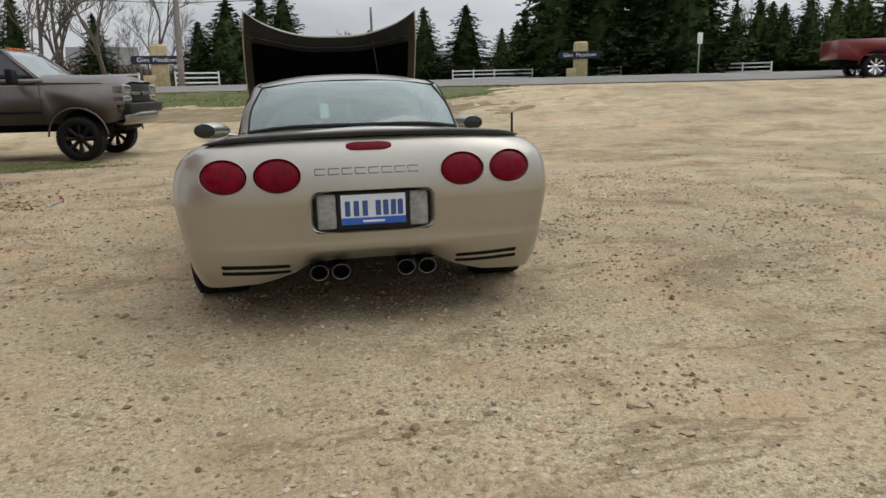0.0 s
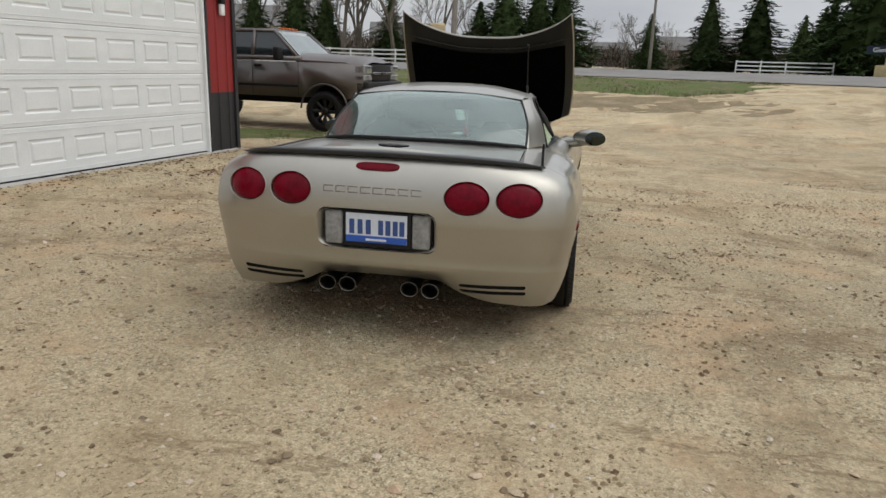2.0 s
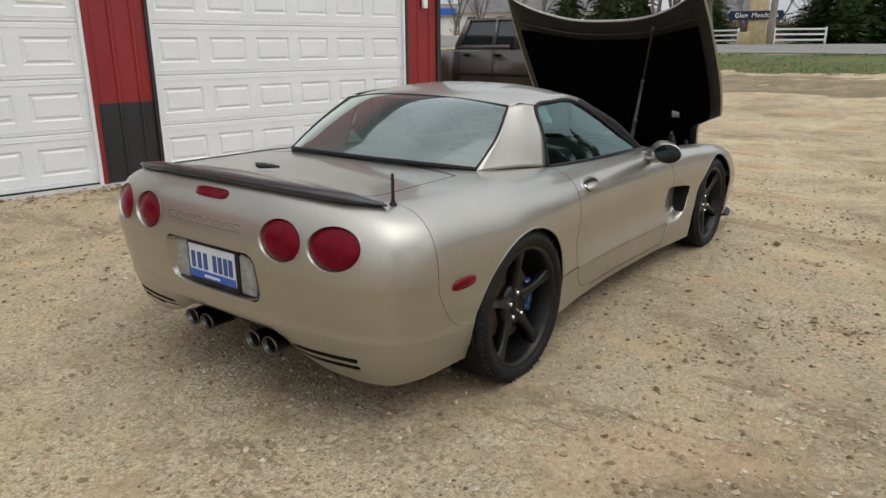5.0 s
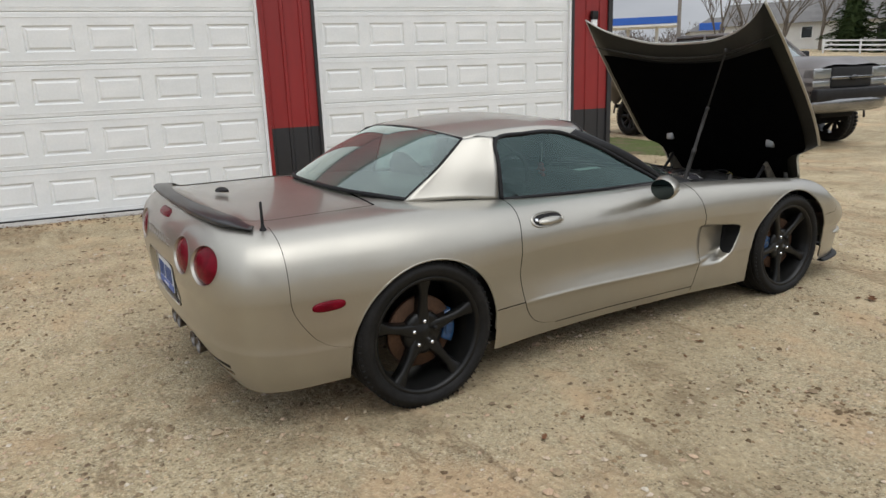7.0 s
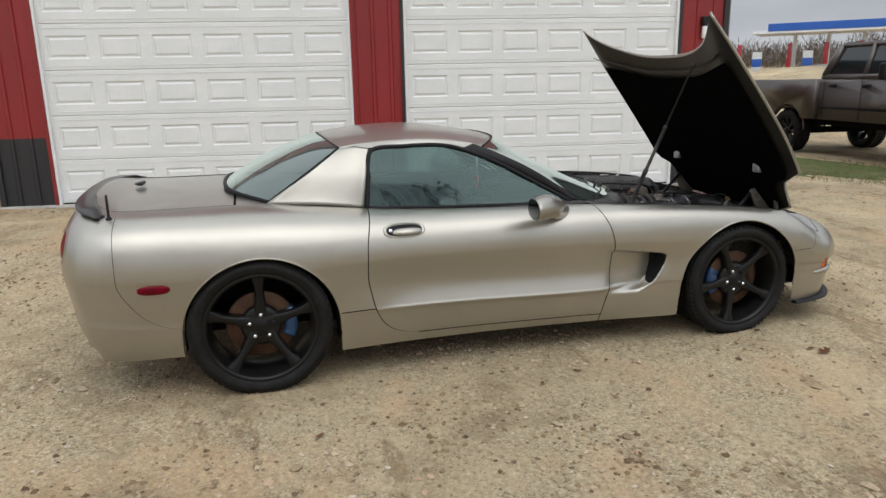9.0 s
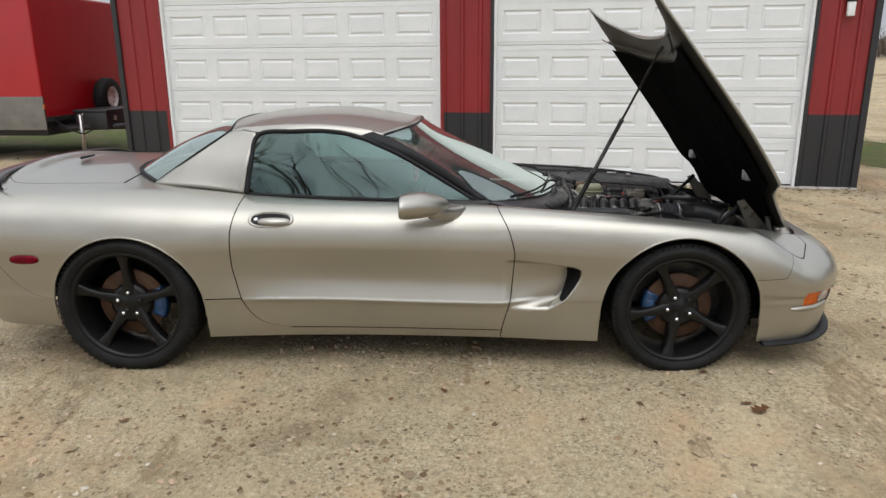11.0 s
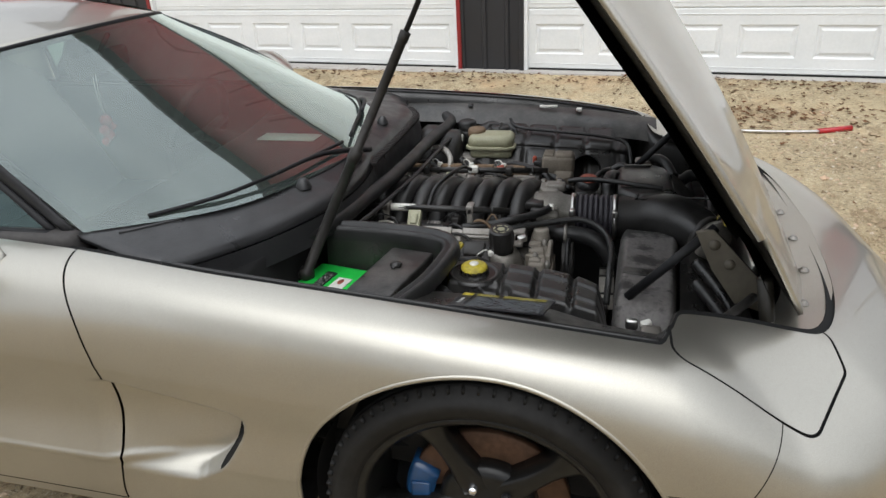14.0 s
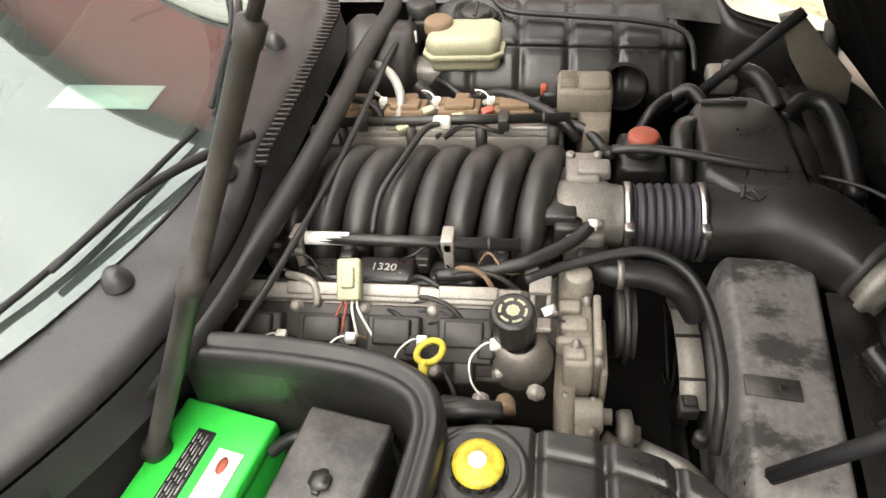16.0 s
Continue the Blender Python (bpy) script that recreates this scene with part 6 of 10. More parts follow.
# cowl panel in front of the windshield
bm = bmesh.new()


def cowl(u, v):
    s = lerp(-1, 1, u)
    a = abs(s)
    yb = lerp(2.145, 1.755, a**2.1)
    x = s * lerp(0.70, 0.745, v)
    y = yb - 0.012 + v * (0.052 + 0.155 * a)
    if s < 0:
        y = lerp(yb - 0.012, 2.185 + 0.02 * a - 0.12 * sstep(0.62, 1.0, a), v)
    z = 0.768 + 0.016 * a * a - 0.030 * v - 0.012 * a * v - 0.02 * max(0, v - 0.85) / 0.15
    return (x, y, z)


grid(bm, 50, 10, cowl)
cowl_ob = part("cowl_panel", bm, COWL_BLACK, car, "satin black cowl panel")
md = cowl_ob.modifiers.new("thickness", "SOLIDIFY")
md.thickness, md.offset = 0.012, -1.0
# front lip of the cowl: a steep face down to the seal
bm = bmesh.new()
grid(bm, 50, 5, lambda u, v: Vector(cowl(u, 1.0)) + Vector((0, 0.002 + 0.010 * v, -0.004 - 0.060 * v)))
part("cowl_face", bm, COWL_BLACK, cowl_ob)
bm = bmesh.new()
tube(bm, [Vector(cowl(u, 0.16)) + Vector((0, 0, 0.001)) for u in np.linspace(0.03, 0.97, 50)], 0.0035, 6)
part("cowl_rib", bm, COWL_BLACK, cowl_ob)
for u, v in ((0.56, 0.5), (0.72, 0.35), (0.30, 0.45)):
    bm = bmesh.new()
    lathe(bm, [(0.020, 0), (0.018, 0.010), (0.011, 0.022), (0.006, 0.026), (0, 0.026)], 18, Matrix.Translation(cowl(u, v)))
    part("washer_nozzle", bm, COWL_BLACK, cowl_ob)
for i in range(44):
    p = Vector(cowl(lerp(0.10, 0.52, i / 43), 0.95))
    block("grille_slat", (-0.0024, -0.021, -0.006), (0.0024, 0.016, 0.006), BAY_BLACK, cowl_ob, "", 0.001, Matrix.Translation(p) @ pose(0, 0, 0, -12, 0, 16))
SEAL = [(0.72, 1.985), (0.60, 2.062), (0.46, 2.122), (0.338, 2.180), (0.159, 2.212), (-0.092, 2.243), (-0.396, 2.262), (-0.60, 2.285), (-0.69, 2.25)]
for off, r, dz, first in ((0.0, 0.020, 0.0, 2), (0.040, 0.006, -0.022, 3), (-0.006, 0.011, -0.006, 0)):
    rod("cowl_seal", [(x, y + off, 0.672 + dz) for x, y in SEAL[first:]], r, BAY_RUBBER, car, "long rubber seal", 12, 60)
# U-shaped seal round the battery box, with its wall
U = [(x, y, 0.666) for x, y in ((0.326, 2.168), (0.331, 2.304), (0.346, 2.42), (0.372, 2.484), (0.412, 2.512), (0.470, 2.514), (0.60, 2.492), (0.735, 2.44))]
u_pts = spline(U, 70)


def u_band(u, v):
    """A lip with two beads, following the U."""
    k = round(u * 70)
    t = (u_pts[min(70, k + 1)] - u_pts[max(0, k - 1)]).normalized()
    n = Vector((t.y, -t.x, 0))
    prof = ((-0.014, -0.020), (-0.013, 0.0), (-0.006, 0.010), (0.004, 0.009), (0.008, 0.001), (0.013, 0.001), (0.018, 0.005), (0.024, 0.003), (0.028, -0.006), (0.030, -0.030))
    a, b = prof[round(v * 9)]
    return u_pts[k] + n * a + Vector((0, 0, b))


bm = bmesh.new()
grid(bm, 70, 9, u_band)
bmesh.ops.recalc_face_normals(bm, faces=bm.faces)
part("battery_box_seal", bm, BAY_RUBBER, car, "ribbed rubber seal")
bm = bmesh.new()
grid(bm, 70, 6, lambda u, v: Vector(u_band(u, 1.0)) + Vector((0.012 * v, -0.008 * v, -0.17 * v)))
part("battery_box", bm, BAY_BLACK, car, "black battery box wall")
block("battery_tray", (0.34, 2.05, 0.33), (0.74, 2.49, 0.36), DARK_VOID, car)

# battery
BM = pose(0.487, 2.190, -0.054, 0, 0, -12)
bat = block("battery", (-0.118, -0.069, 0.41), (0.118, 0.069, 0.616), GREEN, car, "bright green battery with printed labels", 0.006, BM)
block("battery_lid", (-0.121, -0.072, 0.592), (0.121, 0.072, 0.621), GREEN, bat, "", 0.005)
block("battery_label", (-0.080, -0.026, 0.6205), (0.088, 0.002, 0.6235), LABEL_DARK, bat, "black warning label", 0.0005)
for j, (y0, a, b) in enumerate(((-0.023, -0.074, 0.02), (-0.018, -0.074, 0.05), (-0.013, -0.070, 0.075), (-0.008, -0.074, 0.06), (-0.003, -0.066, 0.035))):
    x = a
    while x < b:
        w = 0.009 + 0.006 * ((j * 5 + round(x * 1000)) % 3)
        block("label_bar", (x, y0, 0.6232), (x + w, y0 + 0.0016, 0.6240), LABEL_GREY, bat, "", 0)
        x += w + 0.004
block("battery_label", (-0.062, 0.018, 0.6205), (0.098, 0.056, 0.6235), PAPER, bat, "white and red label", 0.0005)
for i in range(5):
    block("label_bar", (0.010 + i * 0.014, 0.024, 0.6232), (0.0125 + i * 0.014, 0.050 - 0.007 * (i % 2), 0.6240), LABEL_GREY, bat, "", 0)
bm = bmesh.new()
lathe(bm, [(0.012, 0), (0.012, 0.0015), (0, 0.0015)], 20, Matrix.Translation((-0.040, 0.036, 0.6236)) @ Matrix.Diagonal((1, 0.55, 1, 1)))
part("label_mark", bm, RED_CAP, bat)
for x in (-0.04, 0.075):
    bm = bmesh.new()
    lathe(bm, [(0.015, 0), (0.014, 0.016), (0.006, 0.022), (0, 0.022)], 16, Matrix.Translation((x, -0.058, 0.619)))
    part("battery_terminal", bm, BAY_RUBBER, bat)
rod("battery_cable", [(0.585, 2.125, 0.58), (0.635, 2.085, 0.60), (0.67, 2.07, 0.57), (0.69, 2.12, 0.50)], 0.013, BAY_RUBBER, car)
rod("battery_cable", [(0.58, 2.13, 0.57), (0.60, 2.10, 0.545), (0.66, 2.12, 0.52), (0.70, 2.16, 0.50)], 0.008, BAY_RUBBER, car)
bm = bmesh.new()
lathe(bm, [(0.016, 0), (0.016, 0.006), (0.009, 0.010), (0, 0.010)], 14, Matrix.Translation((0.735, 2.10, 0.690)))
part("mount_bolt", bm, STEEL, car, "pale fender bolt")

# fuse box
FM = pose(0.524, 2.390, -0.054, 0, 0, -11)
fuse = block("fuse_box", (-0.107, -0.050, 0.50), (0.107, 0.050, 0.690), BAY_BLACK, car, "dusty black fuse box", 0.005, FM)
block("fuse_lid", (-0.111, -0.054, 0.676), (0.111, 0.054, 0.702), BAY_GREY, fuse, "", 0.005)
bm = bmesh.new()
lathe(bm, [(0.011, 0), (0.014, 0.003), (0.014, 0.009), (0, 0.011)], 6, Matrix.Translation((-0.020, 0.002, 0.701)))
box(bm, -0.036, -0.003, 0.701, -0.004, 0.006, 0.708, 0.002)
part("fuse_knob", bm, BAY_BLACK, fuse)
block("fuse_latch", (0.098, -0.050, 0.56), (0.138, -0.006, 0.672), BAY_BLACK, fuse, "", 0.005)
rod("harness", [(0.40, 2.30, 0.53), (0.385, 2.36, 0.57), (0.40, 2.43, 0.56), (0.43, 2.46, 0.52)], 0.014, BAY_RUBBER, car)
rod("harness", [(0.42, 2.285, 0.55), (0.41, 2.33, 0.575), (0.43, 2.40, 0.55)], 0.009, BAY_RUBBER, car)

# coolant tank with its yellow cap: quilted top
bm = bmesh.new()
TANK_A = curve_through([(0, 0.395), (0.3, 0.376), (0.57, 0.382), (0.77, 0.402), (0.88, 0.425), (1, 0.480)])
TANK_B = curve_through([(0, 0.524), (0.2, 0.535), (0.4, 0.547), (0.6, 0.568), (0.8, 0.590), (0.93, 0.604), (1, 0.585)])


def tank(u, v):
    y = lerp(2.492, 2.872, u)
    xa, xb = TANK_A(u), TANK_B(u)
    e = min(1, 7 * min(v, 1 - v)) ** 0.5 * min(1, 14 * min(u, 1 - u)) ** 0.5
    cell = 0.0
    if u > 0.36:
        cu, cv = (u - 0.37) / 0.63 * 3.0, v * 3
        du, dv = abs(cu - round(cu)), abs(cv - round(cv))
        if 0 <= round(cu) <= 2:
            cell += 0.012 * max(0, 1 - du / 0.13)
        if 1 <= round(cv) <= 2:
            cell += 0.006 * max(0, 1 - dv / 0.16)
    dent = 0.016 * (1 - sstep(0.030, 0.040, math.hypot(lerp(xa, xb, v) - 0.530, y - 2.625)))
    return (lerp(xa, xb, v), y, 0.50 + 0.122 * e - cell - dent - 0.012 * u)


grid(bm, 110, 48, tank)
tk = part("coolant_tank", bm, BAY_BLACK, car, "black coolant tank with a yellow cap")
bm = bmesh.new()
lathe(bm, [(0.060, 0.0), (0.058, 0.010), (0.050, 0.010), (0.046, 0.002), (0.036, 0.002), (0.034, 0.014)], 32, Matrix.Translation((0.460, 2.568, 0.612)))
part("filler_neck", bm, BAY_BLACK, tk)
bm = bmesh.new()
CAP = Matrix.Translation((0.460, 2.568, 0.617))


def skirt(u, v):
    a = 2 * math.pi * u
    r = 0.0305 + 0.0016 * math.copysign(abs(math.sin(14 * a)) ** 0.5, math.sin(14 * a))
    return CAP @ Vector((r * math.cos(a), r * math.sin(a), 0.016 * v))


grid(bm, 168, 2, skirt)
part("cap_skirt", bm, BAY_BLACK, tk)
bm = bmesh.new()
lathe(bm, [(0.0305, 0.014), (0.0295, 0.021), (0.022, 0.023), (0.012, 0.023), (0.011, 0.026), (0, 0.026)], 32, CAP)
part("pressure_cap", bm, YELLOW, tk, "yellow pressure cap")
bm = bmesh.new()
lathe(bm, [(0.011, 0), (0.010, 0.002), (0, 0.0025)], 20, CAP @ Matrix.Translation((0, 0, 0.0258)))
part("cap_centre", bm, PAPER, tk)
rod("overflow_hose", [(0.375, 2.515, 0.60), (0.372, 2.545, 0.605), (0.362, 2.585, 0.59)], 0.012, BAY_RUBBER, tk, "", 10, 12)
rod("tank_clip", [(0.515, 2.50, 0.60), (0.545, 2.515, 0.612), (0.562, 2.54, 0.60)], 0.012, BAY_RUBBER, tk, "", 8, 10)
# cover beside it, with the emissions label as plain bars
bm = bmesh.new()
grid(bm, 24, 8, lambda u, v: (lerp(0.590 + 0.050 * sstep(0.35, 0.8, u), 0.782, v) - 0.02 * u * u * v, lerp(2.470 - 0.02 * v, 3.00, u), lerp(0.640, 0.690, v) - 0.03 * u * u - 0.012 * u))
cover = part("fender_cover", bm, BAY_BLACK, car, "black fender cover with an emissions label")
LM = Matrix.Translation((0.652, 2.660, 0.6560)) @ pose(0, 0, 0, 3.4, -14.0, -10)
block("emissions_label", (-0.050, -0.098, -0.0015), (0.052, 0.098, 0.0015), LABEL_DARK, cover, "dark emissions label", 0.0005, LM)
DIM_YELLOW = paint("dim_yellow_print", (0.20, 0.17, 0.03), 0.5).mat
rl = random.Random(4)
for i in range(9):
    y = -0.062
    while y < 0.085:
        y2 = min(0.090, y + rl.uniform(0.02, 0.055))
        block("label_bar", (-0.022 + i * 0.008, y, 0.001), (-0.018 + i * 0.008, y2, 0.0024), LABEL_INK, cover, "", 0, LM)
        y = y2 + 0.006
block("label_bar", (-0.047, -0.096, 0.001), (-0.030, -0.074, 0.0026), YELLOW, cover, "", 0, LM)
for x in (-0.046, -0.038):
    block("label_bar", (x, -0.066, 0.001), (x + 0.005, -0.018, 0.0026), DIM_YELLOW, cover, "", 0, LM)
    block("label_bar", (x, -0.008, 0.001), (x + 0.005, 0.082, 0.0026), DIM_YELLOW, cover, "", 0, LM)
block("label_bar", (-0.048, -0.0705, 0.001), (0.050, -0.0695, 0.0024), LABEL_INK, cover, "", 0, LM)
bm = text_bm("NOTICE", 0.011, LM @ Matrix.Translation((0.008, -0.084, 0.0018)) @ pose(0, 0, 0, 0, 0, 0), 0.0004)
part("label_lettering", bm, paint("pale_print", (0.35, 0.35, 0.34), 0.5).mat, cover, "pale printed word NOTICE")
# odds and ends ahead of the cover
for a, b, mt in (((0.60, 2.935, 0.575), (0.64, 2.975, 0.600), CAST), ((0.645, 2.955, 0.56), (0.69, 3.00, 0.605), BAY_BLACK), ((0.585, 2.905, 0.58), (0.60, 2.93, 0.605), STEEL)):
    block("bracket", a, b, mt, car, "", 0.006)
bm = bmesh.new()
lathe(bm, [(0.026, 0), (0.028, 0.02), (0.022, 0.028), (0.012, 0.030), (0.012, 0.04), (0, 0.04)], 20, Matrix.Translation((0.665, 2.985, 0.585)))
part("lamp_motor_knob", bm, BAY_RUBBER, car)
rod("lamp_link", [(0.66, 2.99, 0.62), (0.58, 3.08, 0.60), (0.46, 3.17, 0.60)], 0.010, BAY_BLACK, car, "", 10, 10)

# engine: block, heads, valve covers
EO = Vector((-0.067, -0.006, -0.033))
eng = block("engine", (-0.24, 2.18, 0.24), (0.24, 2.68, 0.52), CAST, car, "dusty aluminium V8 engine with black intake", 0.02, Matrix.Translation(EO))


def E(x, y, z):
    """A place in the car, told from the engine's own origin."""
    return Vector((x, y, z)) - EO


PALE_CAST = make_dusty("pale_dusty_cast", (0.33, 0.315, 0.29), (0.19, 0.160, 0.125), 0.5, 0.7, 0.45)
SANDY = make_dusty("sandy_dust_on_metal", (0.165, 0.142, 0.112), (0.085, 0.068, 0.052), 0.7, 0.85)
for s in (1, -1):
    VM = Matrix.Translation((s * (0.262 if s > 0 else 0.238), 2.370 + (s < 0) * 0.045, 0.562 + (s < 0) * 0.034)) @ pose(0, 0, 0, 0, s * (38 if s > 0 else 12), 0)
    TM = VM if s > 0 else VM @ pose(0, 0, 0, 0, 0, 180)
    vc = block("valve_cover", (-0.070, -0.245, -0.05), (0.070, 0.255, 0.012), CAST, eng, "grey cast valve cover", 0.012, VM)
    bm = bmesh.new()
    box(bm, -0.070, -0.24, 0.004, -0.044, 0.24, 0.022, 0.004)
    for y in (-0.20, -0.08, 0.04, 0.16):
        box(bm, -0.072, y - 0.045, 0.018, -0.052, y + 0.045, 0.027, 0.003)
    part("cover_rail", bm, PALE_CAST, eng, "", m=TM)
    bm = bmesh.new()
    extrude_outline(bm, [(-0.040, -0.23), (0.060, -0.23), (0.066, -0.10), (0.060, 0.0), (0.066, 0.10), (0.060, 0.22), (-0.040, 0.22)], 0.010, 0.017, 0.003)
    part("coil_bracket", bm, COIL_BLACK, eng, m=TM)
    for i in range(4):
        y = (-0.165 + i * 0.108) * s
        CM = TM @ Matrix.Translation((0, y, 0))
        bm = bmesh.new()
        box(bm, -0.024, -0.041, 0.014, 0.044, 0.041, 0.040, 0.005)
        box(bm, -0.020, -0.030, 0.036, 0.020, 0.028, 0.050, 0.004)
        box(bm, 0.004, 0.020, 0.038, 0.034, 0.044, 0.047, 0.003)
        box(bm, 0.040, -0.016, 0.010, 0.074, 0.016, 0.042, 0.006)
        tube(bm, [(0.058, 0.0, 0.02), (0.092, 0.0, -0.02), (0.105, 0, -0.09)], 0.014, 10)
        part("ignition_coil", bm, COIL_BLACK if s > 0 else COIL, eng, "black ignition coil" if s > 0 else "rusty tan coil", m=CM)
        for dx, dy in ((-0.034, -0.052), (0.054, 0.050), (0.056, -0.046)):
            bm = bmesh.new()
            lathe(bm, [(0.0115, 0), (0.0115, 0.004), (0.0085, 0.005), (0.0085, 0.013), (0.006, 0.016), (0, 0.016)], 8, CM @ Matrix.Translation((dx, dy, 0.014)))
            part("cover_bolt", bm, PALE_CAST, eng)
        p = CM @ Vector((0.012, 0.046, 0.046))
        block("wire_plug", (-0.006, -0.008, -0.006), (0.008, 0.008, 0.008), PAPER, eng, "", 0.002, Matrix.Translation(p))
        rod("coil_wire", [p, p + Vector((s * 0.010, -0.014, 0.014)), p + Vector((s * 0.032, -0.034, 0.004)), p + Vector((s * 0.056, -0.030, -0.020)), p + Vector((s * 0.070, -0.010, -0.04))], 0.0017, PAPER, eng, "white coil wire", 6, 16)
# intake manifold: plenum and arched runners that slant across the engine
bm = bmesh.new()
box(bm, -0.085, 2.20, 0.50, 0.105, 2.665, 0.600, 0.02)
part("intake_manifold", bm, BAY_BLACK, eng, "black arched intake manifold")
RUNNER = make_dusty("satin_black_runner", (0.012, 0.0118, 0.0115), (0.048, 0.044, 0.040), 0.40, 0.55)
for i in range(8):
    y = 2.228 + i * 0.0575
    bm = bmesh.new()
    c = spline([(-0.138, y + 0.030, 0.530), (-0.118, y + 0.026, 0.598), (-0.060, y + 0.014, 0.644), (0.010, y + 0.002, 0.657), (0.070, y - 0.010, 0.636), (0.112, y - 0.018, 0.585), (0.124, y - 0.020, 0.53)], 26)
    tube(bm, c, lambda t: 0.0275 - 0.003 * abs(2 * t - 1), 16)
    part("intake_runner", bm, RUNNER, eng)
bm = bmesh.new()
box(bm, 0.020, 2.655, 0.595, 0.105, 2.700, 0.640, 0.006)
box(bm, -0.040, 2.655, 0.615, 0.030, 2.690, 0.650, 0.004)
box(bm, 0.030, 2.640, 0.630, 0.090, 2.690, 0.652, 0.004)
part("manifold_flange", bm, BAY_BLACK, eng)
for s in (1, -1):
    x = 0.146 if s > 0 else -0.172
    ya, yb = (2.175, 2.605) if s > 0 else (2.215, 2.68)
    bm = bmesh.new()
    tube(bm, [(x, ya, 0.648), (x + 0.01 * s, yb, 0.652)], 0.0095, 12)
    tube(bm, [(x + 0.01 * s, yb - 0.05, 0.652), (x + 0.01 * s, yb - 0.044, 0.652)], 0.0115, 12)
    part("fuel_rail", bm, BAY_BLACK, eng, "dark fuel rail")
    for y in (ya + 0.075, lerp(ya, yb, 0.74)):
        bm = bmesh.new()
        box(bm, x - 0.016, y - 0.010, 0.640, x + 0.020, y + 0.010, 0.666, 0.003)
        box(bm, x + 0.014 * s - 0.006, y - 0.008, 0.570, x + 0.014 * s + 0.006, y + 0.008, 0.660, 0.003)
        part("rail_bracket", bm, COIL_BLACK if s < 0 else PALE_CAST, eng)
    for i in range(4):
        y = lerp(ya + 0.03, yb - 0.03, i / 3)
        bm = bmesh.new()
        tube(bm, [(x, y, 0.640), (x - 0.004 * s, y, 0.610), (x - 0.012 * s, y, 0.58)], 0.011, 10)
        box(bm, x + 0.008 * s - 0.010, y - 0.011, 0.604, x + 0.008 * s + 0.016, y + 0.011, 0.630, 0.003)
        part("fuel_injector", bm, COIL_BLACK, eng)
        block("injector_plug", (x + 0.016 * s - 0.008, y - 0.009, 0.598), (x + 0.016 * s + 0.010, y + 0.009, 0.618), RED_CAP if i == 2 and s < 0 else BAY_BLACK, eng, "", 0.003)
    rod("wire_harness", [(x + 0.050 * s, ya - 0.01, 0.606), (x + 0.056 * s, ya + 0.1, 0.600), (x + 0.052 * s, ya + 0.2, 0.608), (x + 0.048 * s, ya + 0.30, 0.602), (x + 0.02 * s, yb + 0.02, 0.630)], 0.0062, BAY_RUBBER, eng, "", 8, 30)
    rod("wire_harness", [(x + 0.030 * s, ya + 0.03, 0.612), (x + 0.040 * s, ya + 0.09, 0.596), (x + 0.036 * s, ya + 0.16, 0.612), (x + 0.042 * s, ya + 0.24, 0.596), (x + 0.038 * s, yb - 0.06, 0.610)], 0.0040, BAY_RUBBER, eng, "", 6, 30)
bm = bmesh.new()
lathe(bm, [(0.0108, 2.262), (0.0108, 2.334)], 14, Matrix.Translation((0.1475, 0, 0.6488)) @ pose(0, 0, 0, -90, 0, 0))
part("rail_label", bm, PAPER, eng, "white paper tag on the fuel rail")
for x, y in ((0.165, 2.30), (0.165, 2.50)):
    bm = bmesh.new()
    box(bm, x - 0.020, y - 0.040, 0.560, x + 0.030, y + 0.040, 0.606, 0.010)
    part("injector_cover", bm, BAY_BLACK, eng)
bm = bmesh.new()
box(bm, 0.150, 2.345, 0.565, 0.202, 2.440, 0.616, 0.008)
part("injector_cover", bm, BAY_BLACK, eng)
bm = text_bm("1320", 0.021, Matrix.Translation(E(0.112, 2.385, 0.5862)) @ pose(0, 0, 0, 0, 0, 88), 0.0006)
part("chalk_numerals", bm, CHALK, eng, "white handwritten 1320")
YC = Matrix.Translation(E(0.163, 2.345, 0.607)) @ pose(0, 0, 0, 0, 38, 4)
block("coil_connector", (-0.034, -0.018, -0.012), (0.030, 0.018, 0.012), RES_PLASTIC, eng, "pale plastic connector", 0.004, YC)
block("connector_latch", (-0.020, -0.010, 0.010), (0.012, 0.010, 0.018), RES_PLASTIC, eng, "", 0.003, YC)
for dy in (-0.010, -0.003, 0.004, 0.011):
    p = YC @ Vector((0.030, dy, 0))
    rod("connector_wire", [p, p + Vector((0.014, dy * 0.4, -0.004)), p + Vector((0.030, dy * 1.6, -0.022)), p + Vector((0.042, dy * 2.6, -0.034))], 0.0020, PAPER if dy > 0 else RED_CAP, eng, "", 6, 10)
rod("heater_pipe", [E(0.138, 2.235, 0.590), E(0.150, 2.262, 0.598), E(0.160, 2.285, 0.592), E(0.178, 2.288, 0.565)], 0.0065, PALE_CAST, eng, "", 8, 14)
rod("vacuum_line", [(-0.145, 2.44, 0.664), (-0.09, 2.425, 0.690), (0.00, 2.405, 0.698), (0.075, 2.375, 0.680), (0.128, 2.365, 0.640)], 0.0060, BAY_RUBBER, eng, "", 8, 24)
block("line_fitting", (-0.160, 2.430, 0.652), (-0.142, 2.462, 0.674), PAPER, eng, "", 0.004)
rod("brake_hose", [E(-0.470, 2.222, 0.602), E(-0.425, 2.268, 0.632), E(-0.37, 2.318, 0.640), E(-0.315, 2.345, 0.620), E(-0.285, 2.335, 0.580)], 0.0095, PALE_CAST, eng, "pale braided hose", 10, 24)
